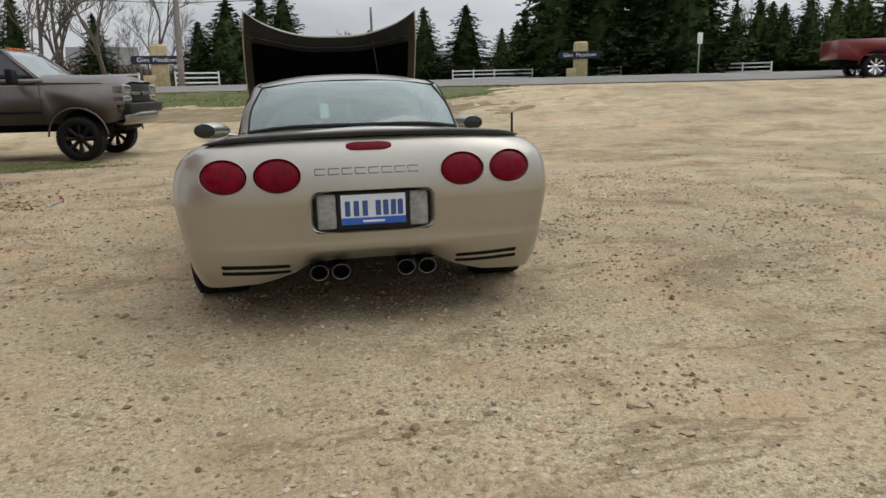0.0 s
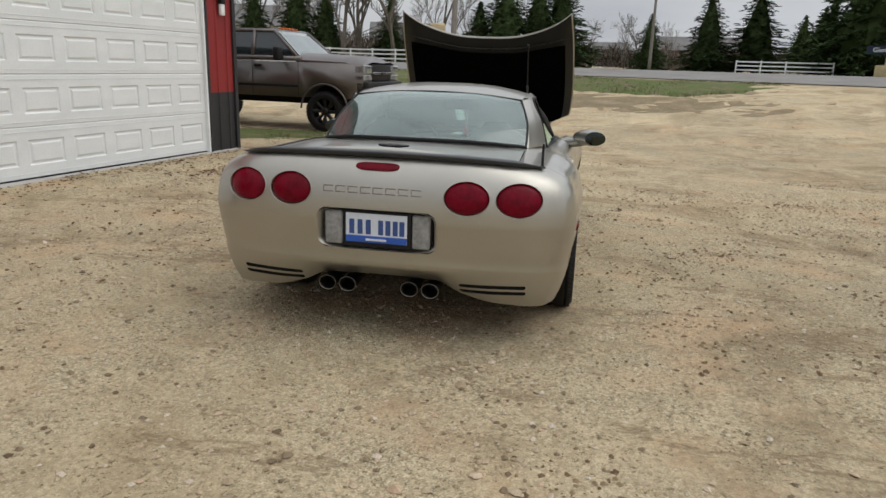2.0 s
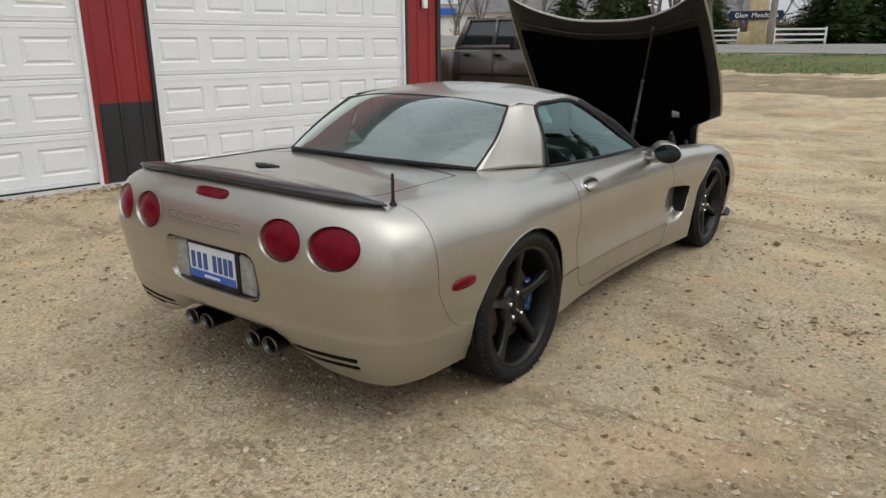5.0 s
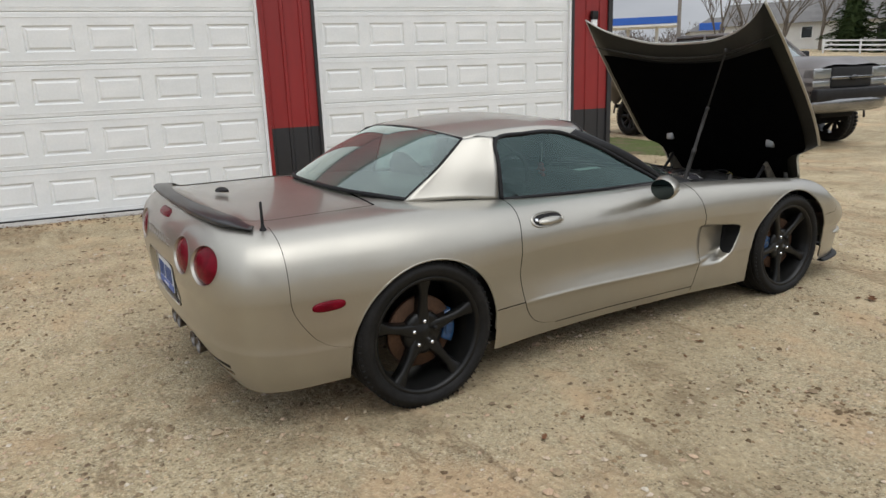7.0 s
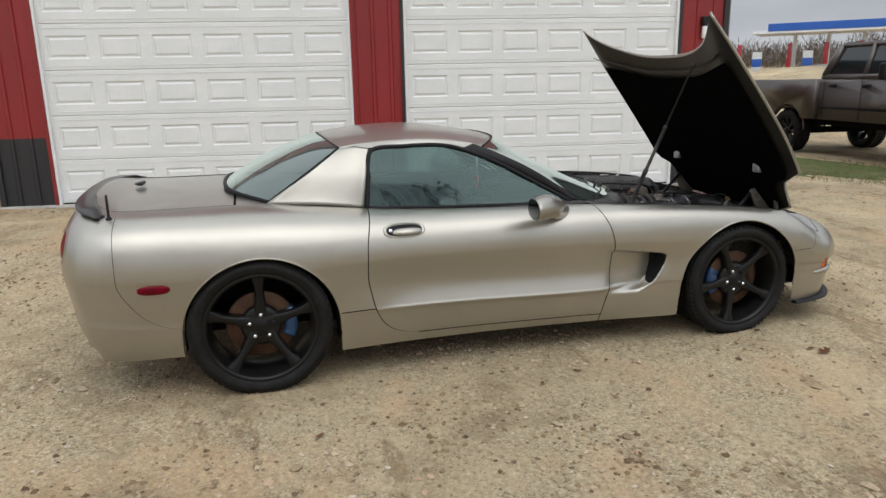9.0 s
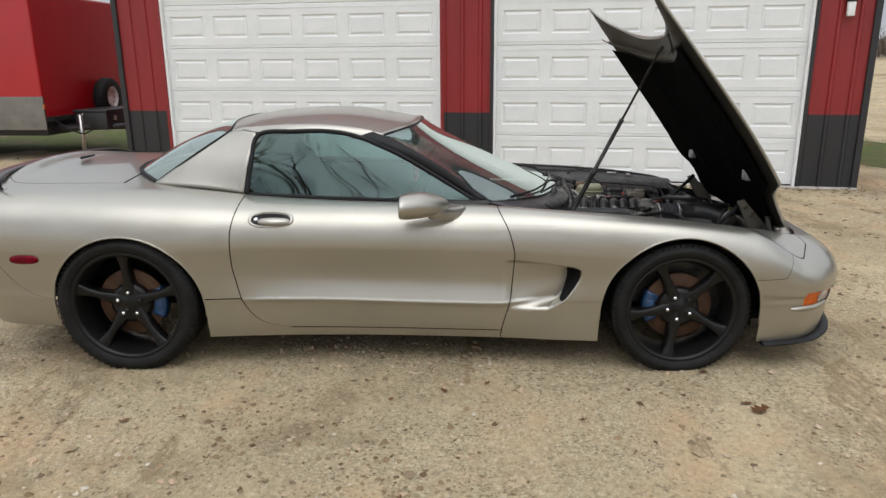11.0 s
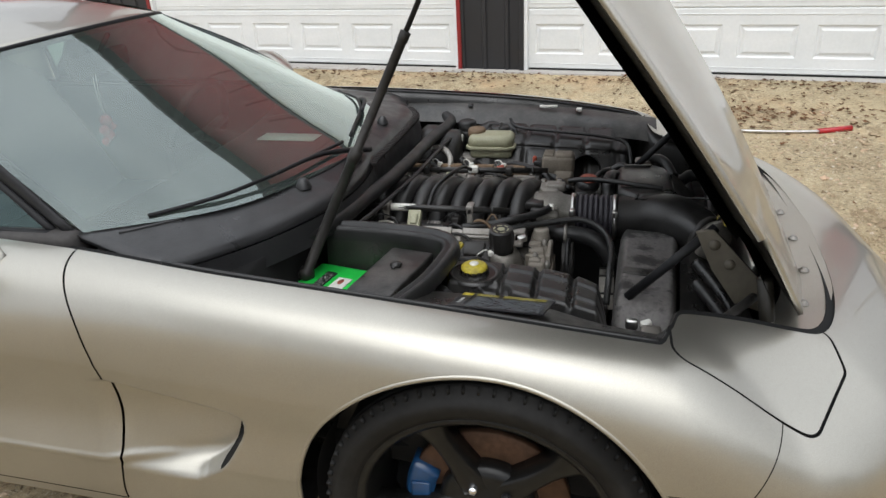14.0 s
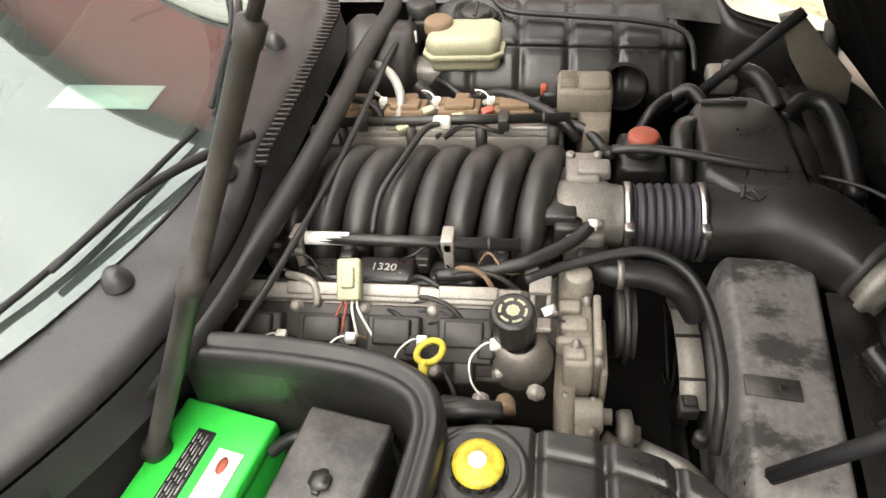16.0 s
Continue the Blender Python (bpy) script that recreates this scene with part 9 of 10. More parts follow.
    box(bm, -4.87, -HW + 0.06, z(0.10), -4.80, HW - 0.06, z(0.73), 0.01)
    box(bm, -2.90, -HW, z(0.10), -2.84, HW, z(0.74))
    part("bed_floor", bm, body_mat, t)
    bm = bmesh.new()
    box(bm, -4.6, -0.45, z(-0.16), 0.7, 0.45, z(0.12), 0.03)
    for xc in (0.0, -WB):
        tube(bm, [(xc, -0.85, r), (xc, 0.85, r)], 0.07, 10)
    tube(bm, [(-2.9, -0.7, z(-0.1)), (-4.5, -0.7, z(-0.08))], 0.05, 8)
    part("chassis", bm, DARK_VOID, t)
    for s in (-1, 1):
        for xc in (0.0, -WB):
            bm = bmesh.new()
            box(bm, xc - 0.50, s * 0.60 - 0.02, r, xc + 0.50, s * 0.60 + 0.02, z(0.50))
            part("arch_liner", bm, DARK_VOID, t)
    if marker_lights:
        for y in (-0.32, -0.12, 0.12, 0.32, 0.0):
            bm = bmesh.new()
            box(bm, -1.40, y - 0.04, z(1.395), -1.31, y + 0.04, z(1.435), 0.012)
            part("roof_marker", bm, AMBER_LENS, t, "amber roof marker")
    for s in (-1, 1):
        for xc in (0.0, -WB):
            truck_wheel(t, xc, s * 1.02, r, r, 0.30, s, rim_mat)
    return t


tz = height(-5.0, 11.3) - 0.0
pickup(pose(-4.36, 11.28, -0.155, 0, 0, -6), BROWN_TRUCK, WHEEL_BLACK, 0.42, 0.70, "lifted brown-grey crew-cab pickup on black wheels", True)
pickup(pose(22.4, 16.4, height(21, 16.8) - 0.06, 0, 0, -22.8), TRUCK_RED, CHROME, 0.41, 0.58, "dark red crew-cab pickup on the road")

# ---------- enclosed red trailer behind the shop's south corner ----------
tr = thing("cargo_trailer", pose(-4.88, 1.4, -0.07, 0, 0, -3.3) @ pose(-1.55, -5.75, 0.0, 0, 0, 0), "red enclosed cargo trailer with spare wheel and drawbar", "trailer")
bm = bmesh.new()
box(bm, -2.65, -5.2, 0.62, -0.25, -0.75, 2.6, 0.03)
part("trailer_body", bm, RED_SHINY, tr, "glossy red trailer body", smooth=False)
bm = bmesh.new()
box(bm, -0.27, -5.2, 0.50, -0.235, -0.735, 1.02, 0.006)
part("stone_guard", bm, FLARE, tr, "bare aluminium lower panel", smooth=False)
bm = bmesh.new()
box(bm, -2.62, -0.752, 0.62, -0.27, -0.735, 0.70, 0.004)
part("front_trim", bm, FLARE, tr, "bare aluminium trim", smooth=False)
bm = bmesh.new()
box(bm, -2.55, -5.1, 0.40, -0.35, -0.8, 0.62, 0.01)
tube(bm, [(-2.1, -0.9, 0.5), (-1.25, 0.75, 0.5)], 0.05, 8)
tube(bm, [(-0.5, -0.9, 0.5), (-1.25, 0.75, 0.5)], 0.05, 8)
box(bm, -1.35, 0.70, 0.46, -1.15, 0.98, 0.56, 0.02)
part("drawbar", bm, BLACK_STEEL, tr, "black drawbar")
bm = bmesh.new()
tube(bm, [(-0.55, -0.35, 0.06), (-0.55, -0.35, 0.72)], 0.035, 8)
lathe(bm, [(0.09, 0), (0.09, 0.012), (0, 0.012)], 16, Matrix.Translation((-0.55, -0.35, 0.04)))
tube(bm, [(-0.55, -0.35, 0.70), (-0.48, -0.25, 0.74)], 0.012, 6)
part("jack", bm, STEEL, tr, "rusty steel trailer jack")
bm = bmesh.new()
tube(bm, spline([(-0.45, -0.7, 0.62), (-0.35, -0.45, 0.52), (-0.5, -0.3, 0.42), (-0.7, -0.2, 0.5)], 14), 0.012, 6)
part("wiring_plug", bm, BLACK_PLASTIC, tr)
bm = bmesh.new()
box(bm, -1.75, -0.55, 0.46, -0.72, 0.0, 0.76, 0.012)
bx = part("tongue_box", bm, BLACK_STEEL, tr, "black tongue tool box")
bm = bmesh.new()
box(bm, -1.77, -0.57, 0.745, -0.70, 0.02, 0.785, 0.008)
part("box_lid", bm, BLACK_STEEL, bx)
bm = bmesh.new()
box(bm, -1.0, 0.0, 0.60, -0.92, 0.012, 0.68, 0.004)
part("box_latch", bm, STEEL, bx, "bright latch")
SP = pose(-1.85, -0.58, 0.94, 90, 0, 0)
bm = bmesh.new()
lathe(bm, [(0.19, -0.10), (0.31, -0.10), (0.335, -0.06), (0.335, 0.06), (0.31, 0.10), (0.19, 0.10)], 36, SP)
part("spare_tyre", bm, RUBBER, tr)
bm = bmesh.new()
for sgn in (1, -1):
    lathe(bm, [(0.195, 0.085), (0.175, 0.07), (0.165, 0.03), (0.12, 0.04), (0.06, 0.05), (0.045, 0.045), (0.045, 0.02), (0, 0.02)], 30, SP @ (Matrix.Identity(4) if sgn > 0 else Matrix.Rotation(math.pi, 4, "X")))
rim_ = part("spare_rim", bm, WHITE_PAINT, tr, "white spare rim")
for i in range(8):
    a = 2 * math.pi * i / 8
    bm = bmesh.new()
    lathe(bm, [(0.016, 0.0), (0.016, 0.004), (0, 0.004)], 10, SP @ Matrix.Rotation(math.pi, 4, "X") @ Matrix.Translation((0.125 * math.cos(a), 0.125 * math.sin(a), 0.037)))
    part("rim_hole", bm, DARK_VOID, rim_)
for y in (-3.6, -2.75):
    bm = bmesh.new()
    lathe(bm, [(0, -0.1), (0.33, -0.1), (0.34, 0), (0.33, 0.1), (0, 0.1)], 28, pose(-0.36, y, 0.33, 0, 90, 0))
    part("tyre", bm, RUBBER, tr)
bm = bmesh.new()
box(bm, -0.24, -4.05, 0.56, -0.12, -1.75, 0.72, 0.03)
part("wheel_fender", bm, BLACK_STEEL, tr, "black steel fender")
bm = bmesh.new()
box(bm, -0.27, -0.748, 0.83, -0.235, -0.728, 0.90, 0.005)
part("marker_lamp", bm, AMBER_LENS, tr, "amber marker lamp")

# ---------- across the road ----------
EYE0 = Vector((-0.28, -4.05, 0))


def far(bearing, d):
    """A place on the ground at a bearing, in degrees clockwise from +y, and a distance from the tail of the car."""
    a = radians(bearing)
    x, y = EYE0.x + d * math.sin(a), EYE0.y + d * math.cos(a)
    return Vector((x, y, height(x, y)))


def estate_sign(p, yaw, flip):
    t = thing("estate_sign", Matrix.Translation(p) @ pose(0, 0, -0.05, 0, 0, yaw), "tan stone pillar with a dark blue name board", "sign", "entrance signs")
    bm = bmesh.new()
    box(bm, -0.48, -0.35, 0, 0.48, 0.35, 2.45, 0.05)
    box(bm, -0.42, -0.3, 2.4, 0.42, 0.3, 2.52, 0.06)
    part("pillar", bm, TAN_STONE, t, "tan stone pillar")
    bm = bmesh.new()
    box(bm, -0.95, -0.5, 0, -0.30, 0.5, 0.75, 0.05)
    part("low_pier", bm, TAN_STONE, t)
    bm = bmesh.new()
    extrude_outline(bm, [(-1.35, -0.24), (1.35, -0.24), (1.46, 0), (1.35, 0.24), (-1.35, 0.24), (-1.46, 0)], 0, 0.07, 0.01, m=pose(-0.1, -0.37, 1.62, 90, 0, 0))
    board = part("name_board", bm, SIGN_BLUE, t, "dark blue board with white letters", smooth=False)
    for word, x in (("Glen", -0.86), ("Meadows", 0.36)):
        bm = text_bm(word, 0.36, pose(x, -0.45, 1.62, 90, 0, 0), 0.006)
        part("lettering", bm, WHITE_PAINT, board, "white letters", smooth=False)


estate_sign(far(-10.3, 46), 8, False)
estate_sign(far(21.9, 51), -20, True)


def fence(points, h=0.86, step=2.2):
    """White post-and-rail fence along a line of ground points."""
    f = thing("rail_fence", Matrix.Identity(4), "white three-rail vinyl fence along the road", "fence", "white fences")
    pm = rm = None
    line = []
    for a, b in zip(points, points[1:]):
        n = max(1, round((b - a).length / step))
        line += [a.lerp(b, i / n) for i in range(n)]
    line.append(points[-1])
    for p in line:
        p.z = height(p.x, p.y)
        if pm is None:
            bm = bmesh.new()
            box(bm, -0.05, -0.05, -0.1, 0.05, 0.05, h + 0.06, 0.008)
            box(bm, -0.065, -0.065, h + 0.05, 0.065, 0.065, h + 0.10, 0.02)
            ob = part("post", bm, WHITE_VINYL, f, m=Matrix.Translation(p))
            pm = ob.data
        else:
            ob = new("post", pm)
            ob.parent, ob.matrix_basis = f, Matrix.Translation(p)
    for a, b in zip(line, line[1:]):
        for k in (0.30, 0.66, 1.0):
            bm = bmesh.new()
            d = b - a
            m = Matrix.Translation(a + Vector((0, 0, h * k))) @ d.to_track_quat("X", "Z").to_matrix().to_4x4()
            box(bm, 0, -0.02, -0.05, d.length, 0.02, 0.05)
            part("rail", bm, WHITE_VINYL, f, m=m, smooth=False)


fence([far(-26, 58), far(-19, 56), far(-11.8, 50)])
fence([far(-9.3, 48), far(-6.2, 49)])
fence([far(11.9, 60), far(15.2, 60), far(18.2, 60)])
fence([far(23.3, 60), far(25.0, 60)])
fence([far(31.8, 60), far(35.6, 59)])


def utility_pole(p, h, arm=True, lean=0.0):
    t = thing("utility_pole", Matrix.Translation(p) @ pose(0, 0, -0.2, 0, lean, 0), "weathered wooden utility pole beside the road", "pole", "utility poles")
    bm = bmesh.new()
    tube(bm, [(0, 0, h * i / 8) for i in range(9)], lambda u: lerp(0.17, 0.11, u), 12)
    part("shaft", bm, POLE_WOOD, t)
    if arm:
        bm = bmesh.new()
        box(bm, -1.1, -0.06, h - 0.55, 1.1, 0.06, h - 0.42, 0.01)
        part("crossarm", bm, POLE_WOOD, t)
        for x in (-1.0, -0.45, 0.45, 1.0):
            bm = bmesh.new()
            lathe(bm, [(0.03, 0), (0.05, 0.03), (0.035, 0.08), (0.045, 0.11), (0, 0.15)], 10, Matrix.Translation((x, 0, h - 0.42)))
            part("insulator", bm, GREY_METAL, t)


poles = [far(-8.9, 40), far(-43.6, 34), far(-55.0, 62), far(33.5, 62), far(56, 80)]
utility_pole(poles[0], 9.5, True, 1.5)
utility_pole(poles[1], 9.5)
utility_pole(far(-36.0, 62), 9.0, False)
utility_pole(far(5.6, 72), 7.5, False)
utility_pole(far(56, 60), 9.5)
utility_pole(far(-80, 60), 9.5)


def cable(a, b, sag, r=0.014):
    n = 24
    bm = bmesh.new()
    tube(bm, [a.lerp(b, i / n) - Vector((0, 0, sag * 4 * (i / n) * (1 - i / n))) for i in range(n + 1)], r, 5)
    return tagged(part("overhead_cable", bm, BLACK_PLASTIC), "thin dark overhead cable strung between poles", "cable", "overhead cables")


P0, P1 = poles[0] + Vector((0, 0, 4.15)), far(56, 60) + Vector((0, 0, 6.6))
cable(P0, P1, 0.35, 0.020)
cable(P0, poles[1] + Vector((0, 0, 5.6)), 0.30, 0.018)
cable(poles[1] + Vector((0, 0, 5.6)), far(-80, 60) + Vector((0, 0, 7.6)), 0.4, 0.018)
cable(poles[0] + Vector((0, 0, 8.8)), far(56, 60) + Vector((0, 0, 9.0)), 0.8)

# small road sign seen from behind
t = thing("road_sign", Matrix.Translation(far(30.6, 40)), "grey road sign on a thin steel post", "sign")
bm = bmesh.new()
box(bm, -0.03, -0.02, 0, 0.03, 0.02, 2.1, 0.005)
part("post", bm, GREY_METAL, t)
bm = bmesh.new()
box(bm, -0.15, -0.04, 1.55, 0.15, -0.025, 2.12, 0.01)
part("sign_plate", bm, WHITE_PAINT, t, "pale back of the plate")


def house(p, yaw, w, d, h, rise, wall, roof_mat, label, doors=2):
    t = thing("house", Matrix.Translation(p) @ pose(0, 0, -0.1, 0, 0, yaw), label, "house")
    bm = bmesh.new()
    out = [(-w / 2, 0), (w / 2, 0), (w / 2, h), (-w / 2, h)]
    box(bm, -w / 2, -d / 2, 0, w / 2, d / 2, h)
    part("wall", bm, wall, t, smooth=False)
    bm = bmesh.new()
    e = 0.4
    a = [(-w / 2 - e, -d / 2 - e, h), (w / 2 + e, -d / 2 - e, h), (w / 2 + e, d / 2 + e, h), (-w / 2 - e, d / 2 + e, h), (-w / 2 - e, 0, h + rise), (w / 2 + e, 0, h + rise)]
    vs = [bm.verts.new(q) for q in a]
    for q in ((0, 1, 5, 4), (2, 3, 4, 5), (0, 4, 3), (1, 2, 5), (3, 2, 1, 0)):
        bm.faces.new([vs[i] for i in q])
    part("roof", bm, roof_mat, t, smooth=False)
    n = max(2, int(w / 2.8))
    for i in range(n):
        x = lerp(-w / 2 + 1.2, w / 2 - 1.2, i / (n - 1))
        tall = i % 3 == 1
        bm = bmesh.new()
        box(bm, x - 0.5, -d / 2 - 0.05, 0.1 if tall else 1.0, x + 0.5, -d / 2 + 0.02, 2.1)
        wdw = part("door" if tall else "window", bm, WHITE_PAINT, t, smooth=False)
        bm = bmesh.new()
        box(bm, x - 0.42, -d / 2 - 0.062, 0.2 if tall else 1.08, x + 0.42, -d / 2 - 0.045, 2.02)
        part("pane", bm, DARK_GLASS if not tall else BLACK_STEEL, wdw, smooth=False)
    return t


house(far(2.1, 128), 0, 5, 5, 2.5, 1.7, HOUSE_WHITE, ROOF_GREY, "small white house with a grey roof among trees")
house(far(8.9, 104), -8, 11, 8, 2.6, 1.9, paint("buff_brick", (0.36, 0.27, 0.2), 0.8).mat, ROOF_GREY, "low buff house with a grey roof")
house(far(-14.0, 95), 14, 7, 6, 2.6, 2.2, HOUSE_WHITE, ROOF_GREY, "white house with grey roof behind the fence")
house(far(-27, 78), 28, 17, 8, 2.4, 2.2, HOUSE_WHITE, ROOF_GREY, "long white building with a shallow grey roof")

# filling station
gz = height(-63.9, 66.1)
gs = thing("filling_station", pose(-63.9, 66.1, gz, 0, 0, 44), "filling station canopy with a blue band and pumps", "filling station")
bm = bmesh.new()
box(bm, -9.4, -3.5, 4.25, 7.8, 3.5, 4.55, 0.03)
part("canopy", bm, WHITE_PAINT, gs, "white canopy", smooth=False)
bm = bmesh.new()
box(bm, -7.83, -3.56, 4.50, 7.83, 3.53, 5.35, 0.02)
part("fascia", bm, BLUE_FASCIA, gs, "blue fascia band", smooth=False)
for x in (-5.2, -1.7, 1.8, 5.3):
    bm = bmesh.new()
    box(bm, x - 0.2, -0.2, 0, x + 0.2, 0.2, 4.3, 0.02)
    part("column", bm, WHITE_PAINT, gs)
for x in (-9.0, -3.6, 0.2, 3.6):
    bm = bmesh.new()
    box(bm, x - 0.5, -1.9, 0.15, x + 0.5, -1.2, 2.3, 0.05)
    pump = part("fuel_pump", bm, WHITE_PAINT, gs, "white and blue fuel pump")
    bm = bmesh.new()
    box(bm, x - 0.52, -1.94, 0.6, x + 0.52, -1.16, 1.5, 0.02)
    part("pump_panel", bm, BLUE_FASCIA, pump)
    bm = bmesh.new()
    box(bm, x - 2.2, -1.7, 0.1, x - 1.75, -1.4, 3.2, 0.03)
    part("red_post", bm, RED_SHINY, gs, "red column guard")
bm = bmesh.new()
box(bm, 9.5, 2, 0, 26, 10, 3.6, 0.02)
part("station_shop", bm, HOUSE_WHITE, gs, "pale station shop", smooth=False)
bm = bmesh.new()
box(bm, 10.5, 1.9, 3.6, 15.2, 2.4, 4.6, 0.02)
part("shop_fascia", bm, BLUE_FASCIA, gs, smooth=False)
bm = bmesh.new()
vs = [bm.verts.new(q) for q in ((9.2, 1.6, 3.6), (26.3, 1.6, 3.6), (26.3, 10.4, 3.6), (9.2, 10.4, 3.6), (12, 6, 5.4), (23, 6, 5.4))]
for q in ((0, 1, 5, 4), (2, 3, 4, 5), (0, 4, 3), (1, 2, 5), (3, 2, 1, 0)):
    bm.faces.new([vs[k] for k in q])
part("shop_roof", bm, ROOF_GREY, gs, "grey shingle roof", smooth=False)

# ---------- trees ----------
def add_spray(V, F, p, d, length, width, rng):
    """A flat pointed spray of needles: three blades from one stem."""
    side = d.cross(Vector((0, 0, 1)))
    if side.length < 1e-3:
        side = Vector((1, 0, 0))
    side.normalize()
    up = side.cross(d)
    side = (side * math.cos(rng.uniform(-0.7, 0.7)) + up * math.sin(rng.uniform(-0.7, 0.7))).normalized()
    i = len(V)
    V += [p, p + d * length * 0.55 + side * width, p + d * length, p + d * length * 0.5 - side * width]
    F.append((i, i + 1, i + 2, i + 3))


def conifer(name, h, r, seed, mat, bare=0.06, density=1.0, droop=0.25):
    """Whorls of drooping branches clothed in needle sprays, round a dense ragged heart."""
    rng = random.Random(seed)
    V, F = [], []
    # the heart: a lumpy closed cone of foliage
    nu, nz = 22, 20
    for j in range(nz + 1):
        t = j / nz
        for k in range(nu):
            a = 2 * math.pi * k / nu
            rad = r * 0.50 * (1 - t) ** 0.8 * min(1, 0.55 + 3 * t) * (1 + 0.38 * noise.noise(Vector((math.cos(a) * 2.2, math.sin(a) * 2.2, t * 7 + seed))) + rng.uniform(-0.14, 0.14))
            V.append(Vector((math.cos(a) * rad, math.sin(a) * rad, h * (bare + (0.97 - bare) * t) + rng.uniform(-0.1, 0.1))))
    for j in range(nz):
        for k in range(nu):
            F.append((j * nu + k, j * nu + (k + 1) % nu, (j + 1) * nu + (k + 1) % nu, (j + 1) * nu + k))
    z = h * bare
    while z < h * 0.985:
        t = (z / h - bare) / (1 - bare)
        reach = r * 1.12 * (1 - t) ** 0.8 * rng.uniform(0.6, 1.2) + 0.12
        if t < 0.12:
            reach *= lerp(0.75, 1, t / 0.12)
        n = int((6 + 8 * (1 - t)) * density) + 3
        a0 = rng.uniform(0, 6.28)
        for k in range(n):
            a = a0 + 2 * math.pi * k / n + rng.uniform(-0.4, 0.4)
            L = reach * rng.uniform(0.6, 1.12)
            z0 = z + rng.uniform(-0.03, 0.03) * h
            steps = max(2, int(L / 0.34))
            for s in range(1 + steps // 3, steps + 1):
                f = s / steps
                p = Vector((math.cos(a) * L * f, math.sin(a) * L * f, z0 - droop * L * f * f + 0.10 * L * f + rng.uniform(-0.1, 0.1)))
                for q in range(8):
                    b = a + rng.uniform(-1.2, 1.2)
                    d = Vector((math.cos(b), math.sin(b), rng.uniform(-0.6, 0.35))).normalized()
                    add_spray(V, F, p - d * 0.25, d, rng.uniform(0.35, 0.75) * (0.6 + 0.4 * (1 - t)), rng.uniform(0.04, 0.085), rng)
        z += h * rng.uniform(0.016, 0.026) + 0.05
    for k in range(18):
        a = rng.uniform(0, 6.28)
        d = Vector((math.cos(a) * 0.35, math.sin(a) * 0.35, 1)).normalized()
        add_spray(V, F, Vector((0, 0, h * (0.93 + 0.05 * rng.random()))), d, rng.uniform(0.2, 0.55), 0.06, rng)
    t = thing("conifer_tree", Matrix.Identity(4), "dark green conifer with ragged drooping branches", "tree", "conifers")
    bm = bmesh.new()
    tube(bm, [(0, 0, -0.3), (0, 0, h * 0.3), (0, 0, h * 0.95)], lambda u: lerp(0.035 * h * 0.5, 0.02, u), 8)
    part("trunk", bm, BARK, t)
    me = bpy.data.meshes.new("crown")
    me.from_pydata([tuple(v) for v in V], [], F)
    me.materials.append(mat)
    ob = new("crown", me)
    ob.parent = t
    return t


def bare_tree(name, h, seed, spread=0.42, levels=5):
    rng = random.Random(seed)
    bm = bmesh.new()
    twV, twF = [], []

    def grow(p, d, L, r, lev):
        pts, q, dd = [p], p, d
        for i in range(3):
            dd = (dd + Vector((rng.uniform(-1, 1), rng.uniform(-1, 1), rng.uniform(-0.3, 0.5))) * 0.13).normalized()
            q = q + dd * L / 3
            pts.append(q)
        tube(bm, pts, lambda u: lerp(r, r * 0.62, u), 6 if lev < 2 else 4, caps=False)
        if lev >= levels:
            for k in range(5):
                b = (dd + Vector((rng.uniform(-1, 1), rng.uniform(-1, 1), rng.uniform(-0.2, 0.9))) * 0.7).normalized()
                s = b.orthogonal().normalized() * 0.012
                base = pts[rng.randrange(1, 4)]
                e = base + b * rng.uniform(0.35, 0.8)
                i = len(twV)
                twV.extend([base - s, base + s, e])
                twF.append((i, i + 1, i + 2))
            return
        n = rng.choice((2, 3, 3)) if lev else 4
        for k in range(n):
            a = rng.uniform(0, 6.28)
            o = dd.orthogonal().normalized()
            o = Matrix.Rotation(a, 3, dd) @ o
            nd = (dd * math.cos(spread) + o * math.sin(spread * rng.uniform(0.6, 1.5)) + Vector((0, 0, 0.12))).normalized()
            start = pts[-1] if k < 2 else pts[rng.choice((1, 2))]
            grow(start, nd, L * rng.uniform(0.62, 0.85), r * 0.58, lev + 1)

    grow(Vector((0, 0, -0.3)), Vector((rng.uniform(-0.06, 0.06), 0, 1)), h * 0.30, h * 0.013 + 0.03, 0)
    t = thing("bare_tree", Matrix.Identity(4), "leafless deciduous tree with fine grey twigs", "tree", "bare trees")
    part("trunk", bm, BARK, t)
    me = bpy.data.meshes.new("twig_crown")
    me.from_pydata([tuple(v) for v in twV], [], twF)
    me.materials.append(TWIG)
    ob = new("twig_crown", me)
    ob.parent = t
    return t


def plant(kinds, rows, rng):
    """Rows of (bearing, distance, height, spread): the first use of a kind is moved into place, later ones are copies."""
    for i, (b, d, h, *wide) in enumerate(rows):
        base, h0 = kinds[i % len(kinds)]
        p = far(b, d)
        s = h / h0
        f = s * (wide[0] if wide else 1.0)
        m = Matrix.Translation(p) @ pose(0, 0, 0, 0, 0, rng.uniform(0, 360)) @ Matrix.Diagonal((f * rng.uniform(0.9, 1.1), f * rng.uniform(0.9, 1.1), s, 1))
        if base.get("placed"):
            copy_thing(base, m @ Matrix.Diagonal((1 / base.scale.x, 1 / base.scale.y, 1 / base.scale.z, 1)))
        else:
            base.matrix_basis = m
            base["placed"] = 1


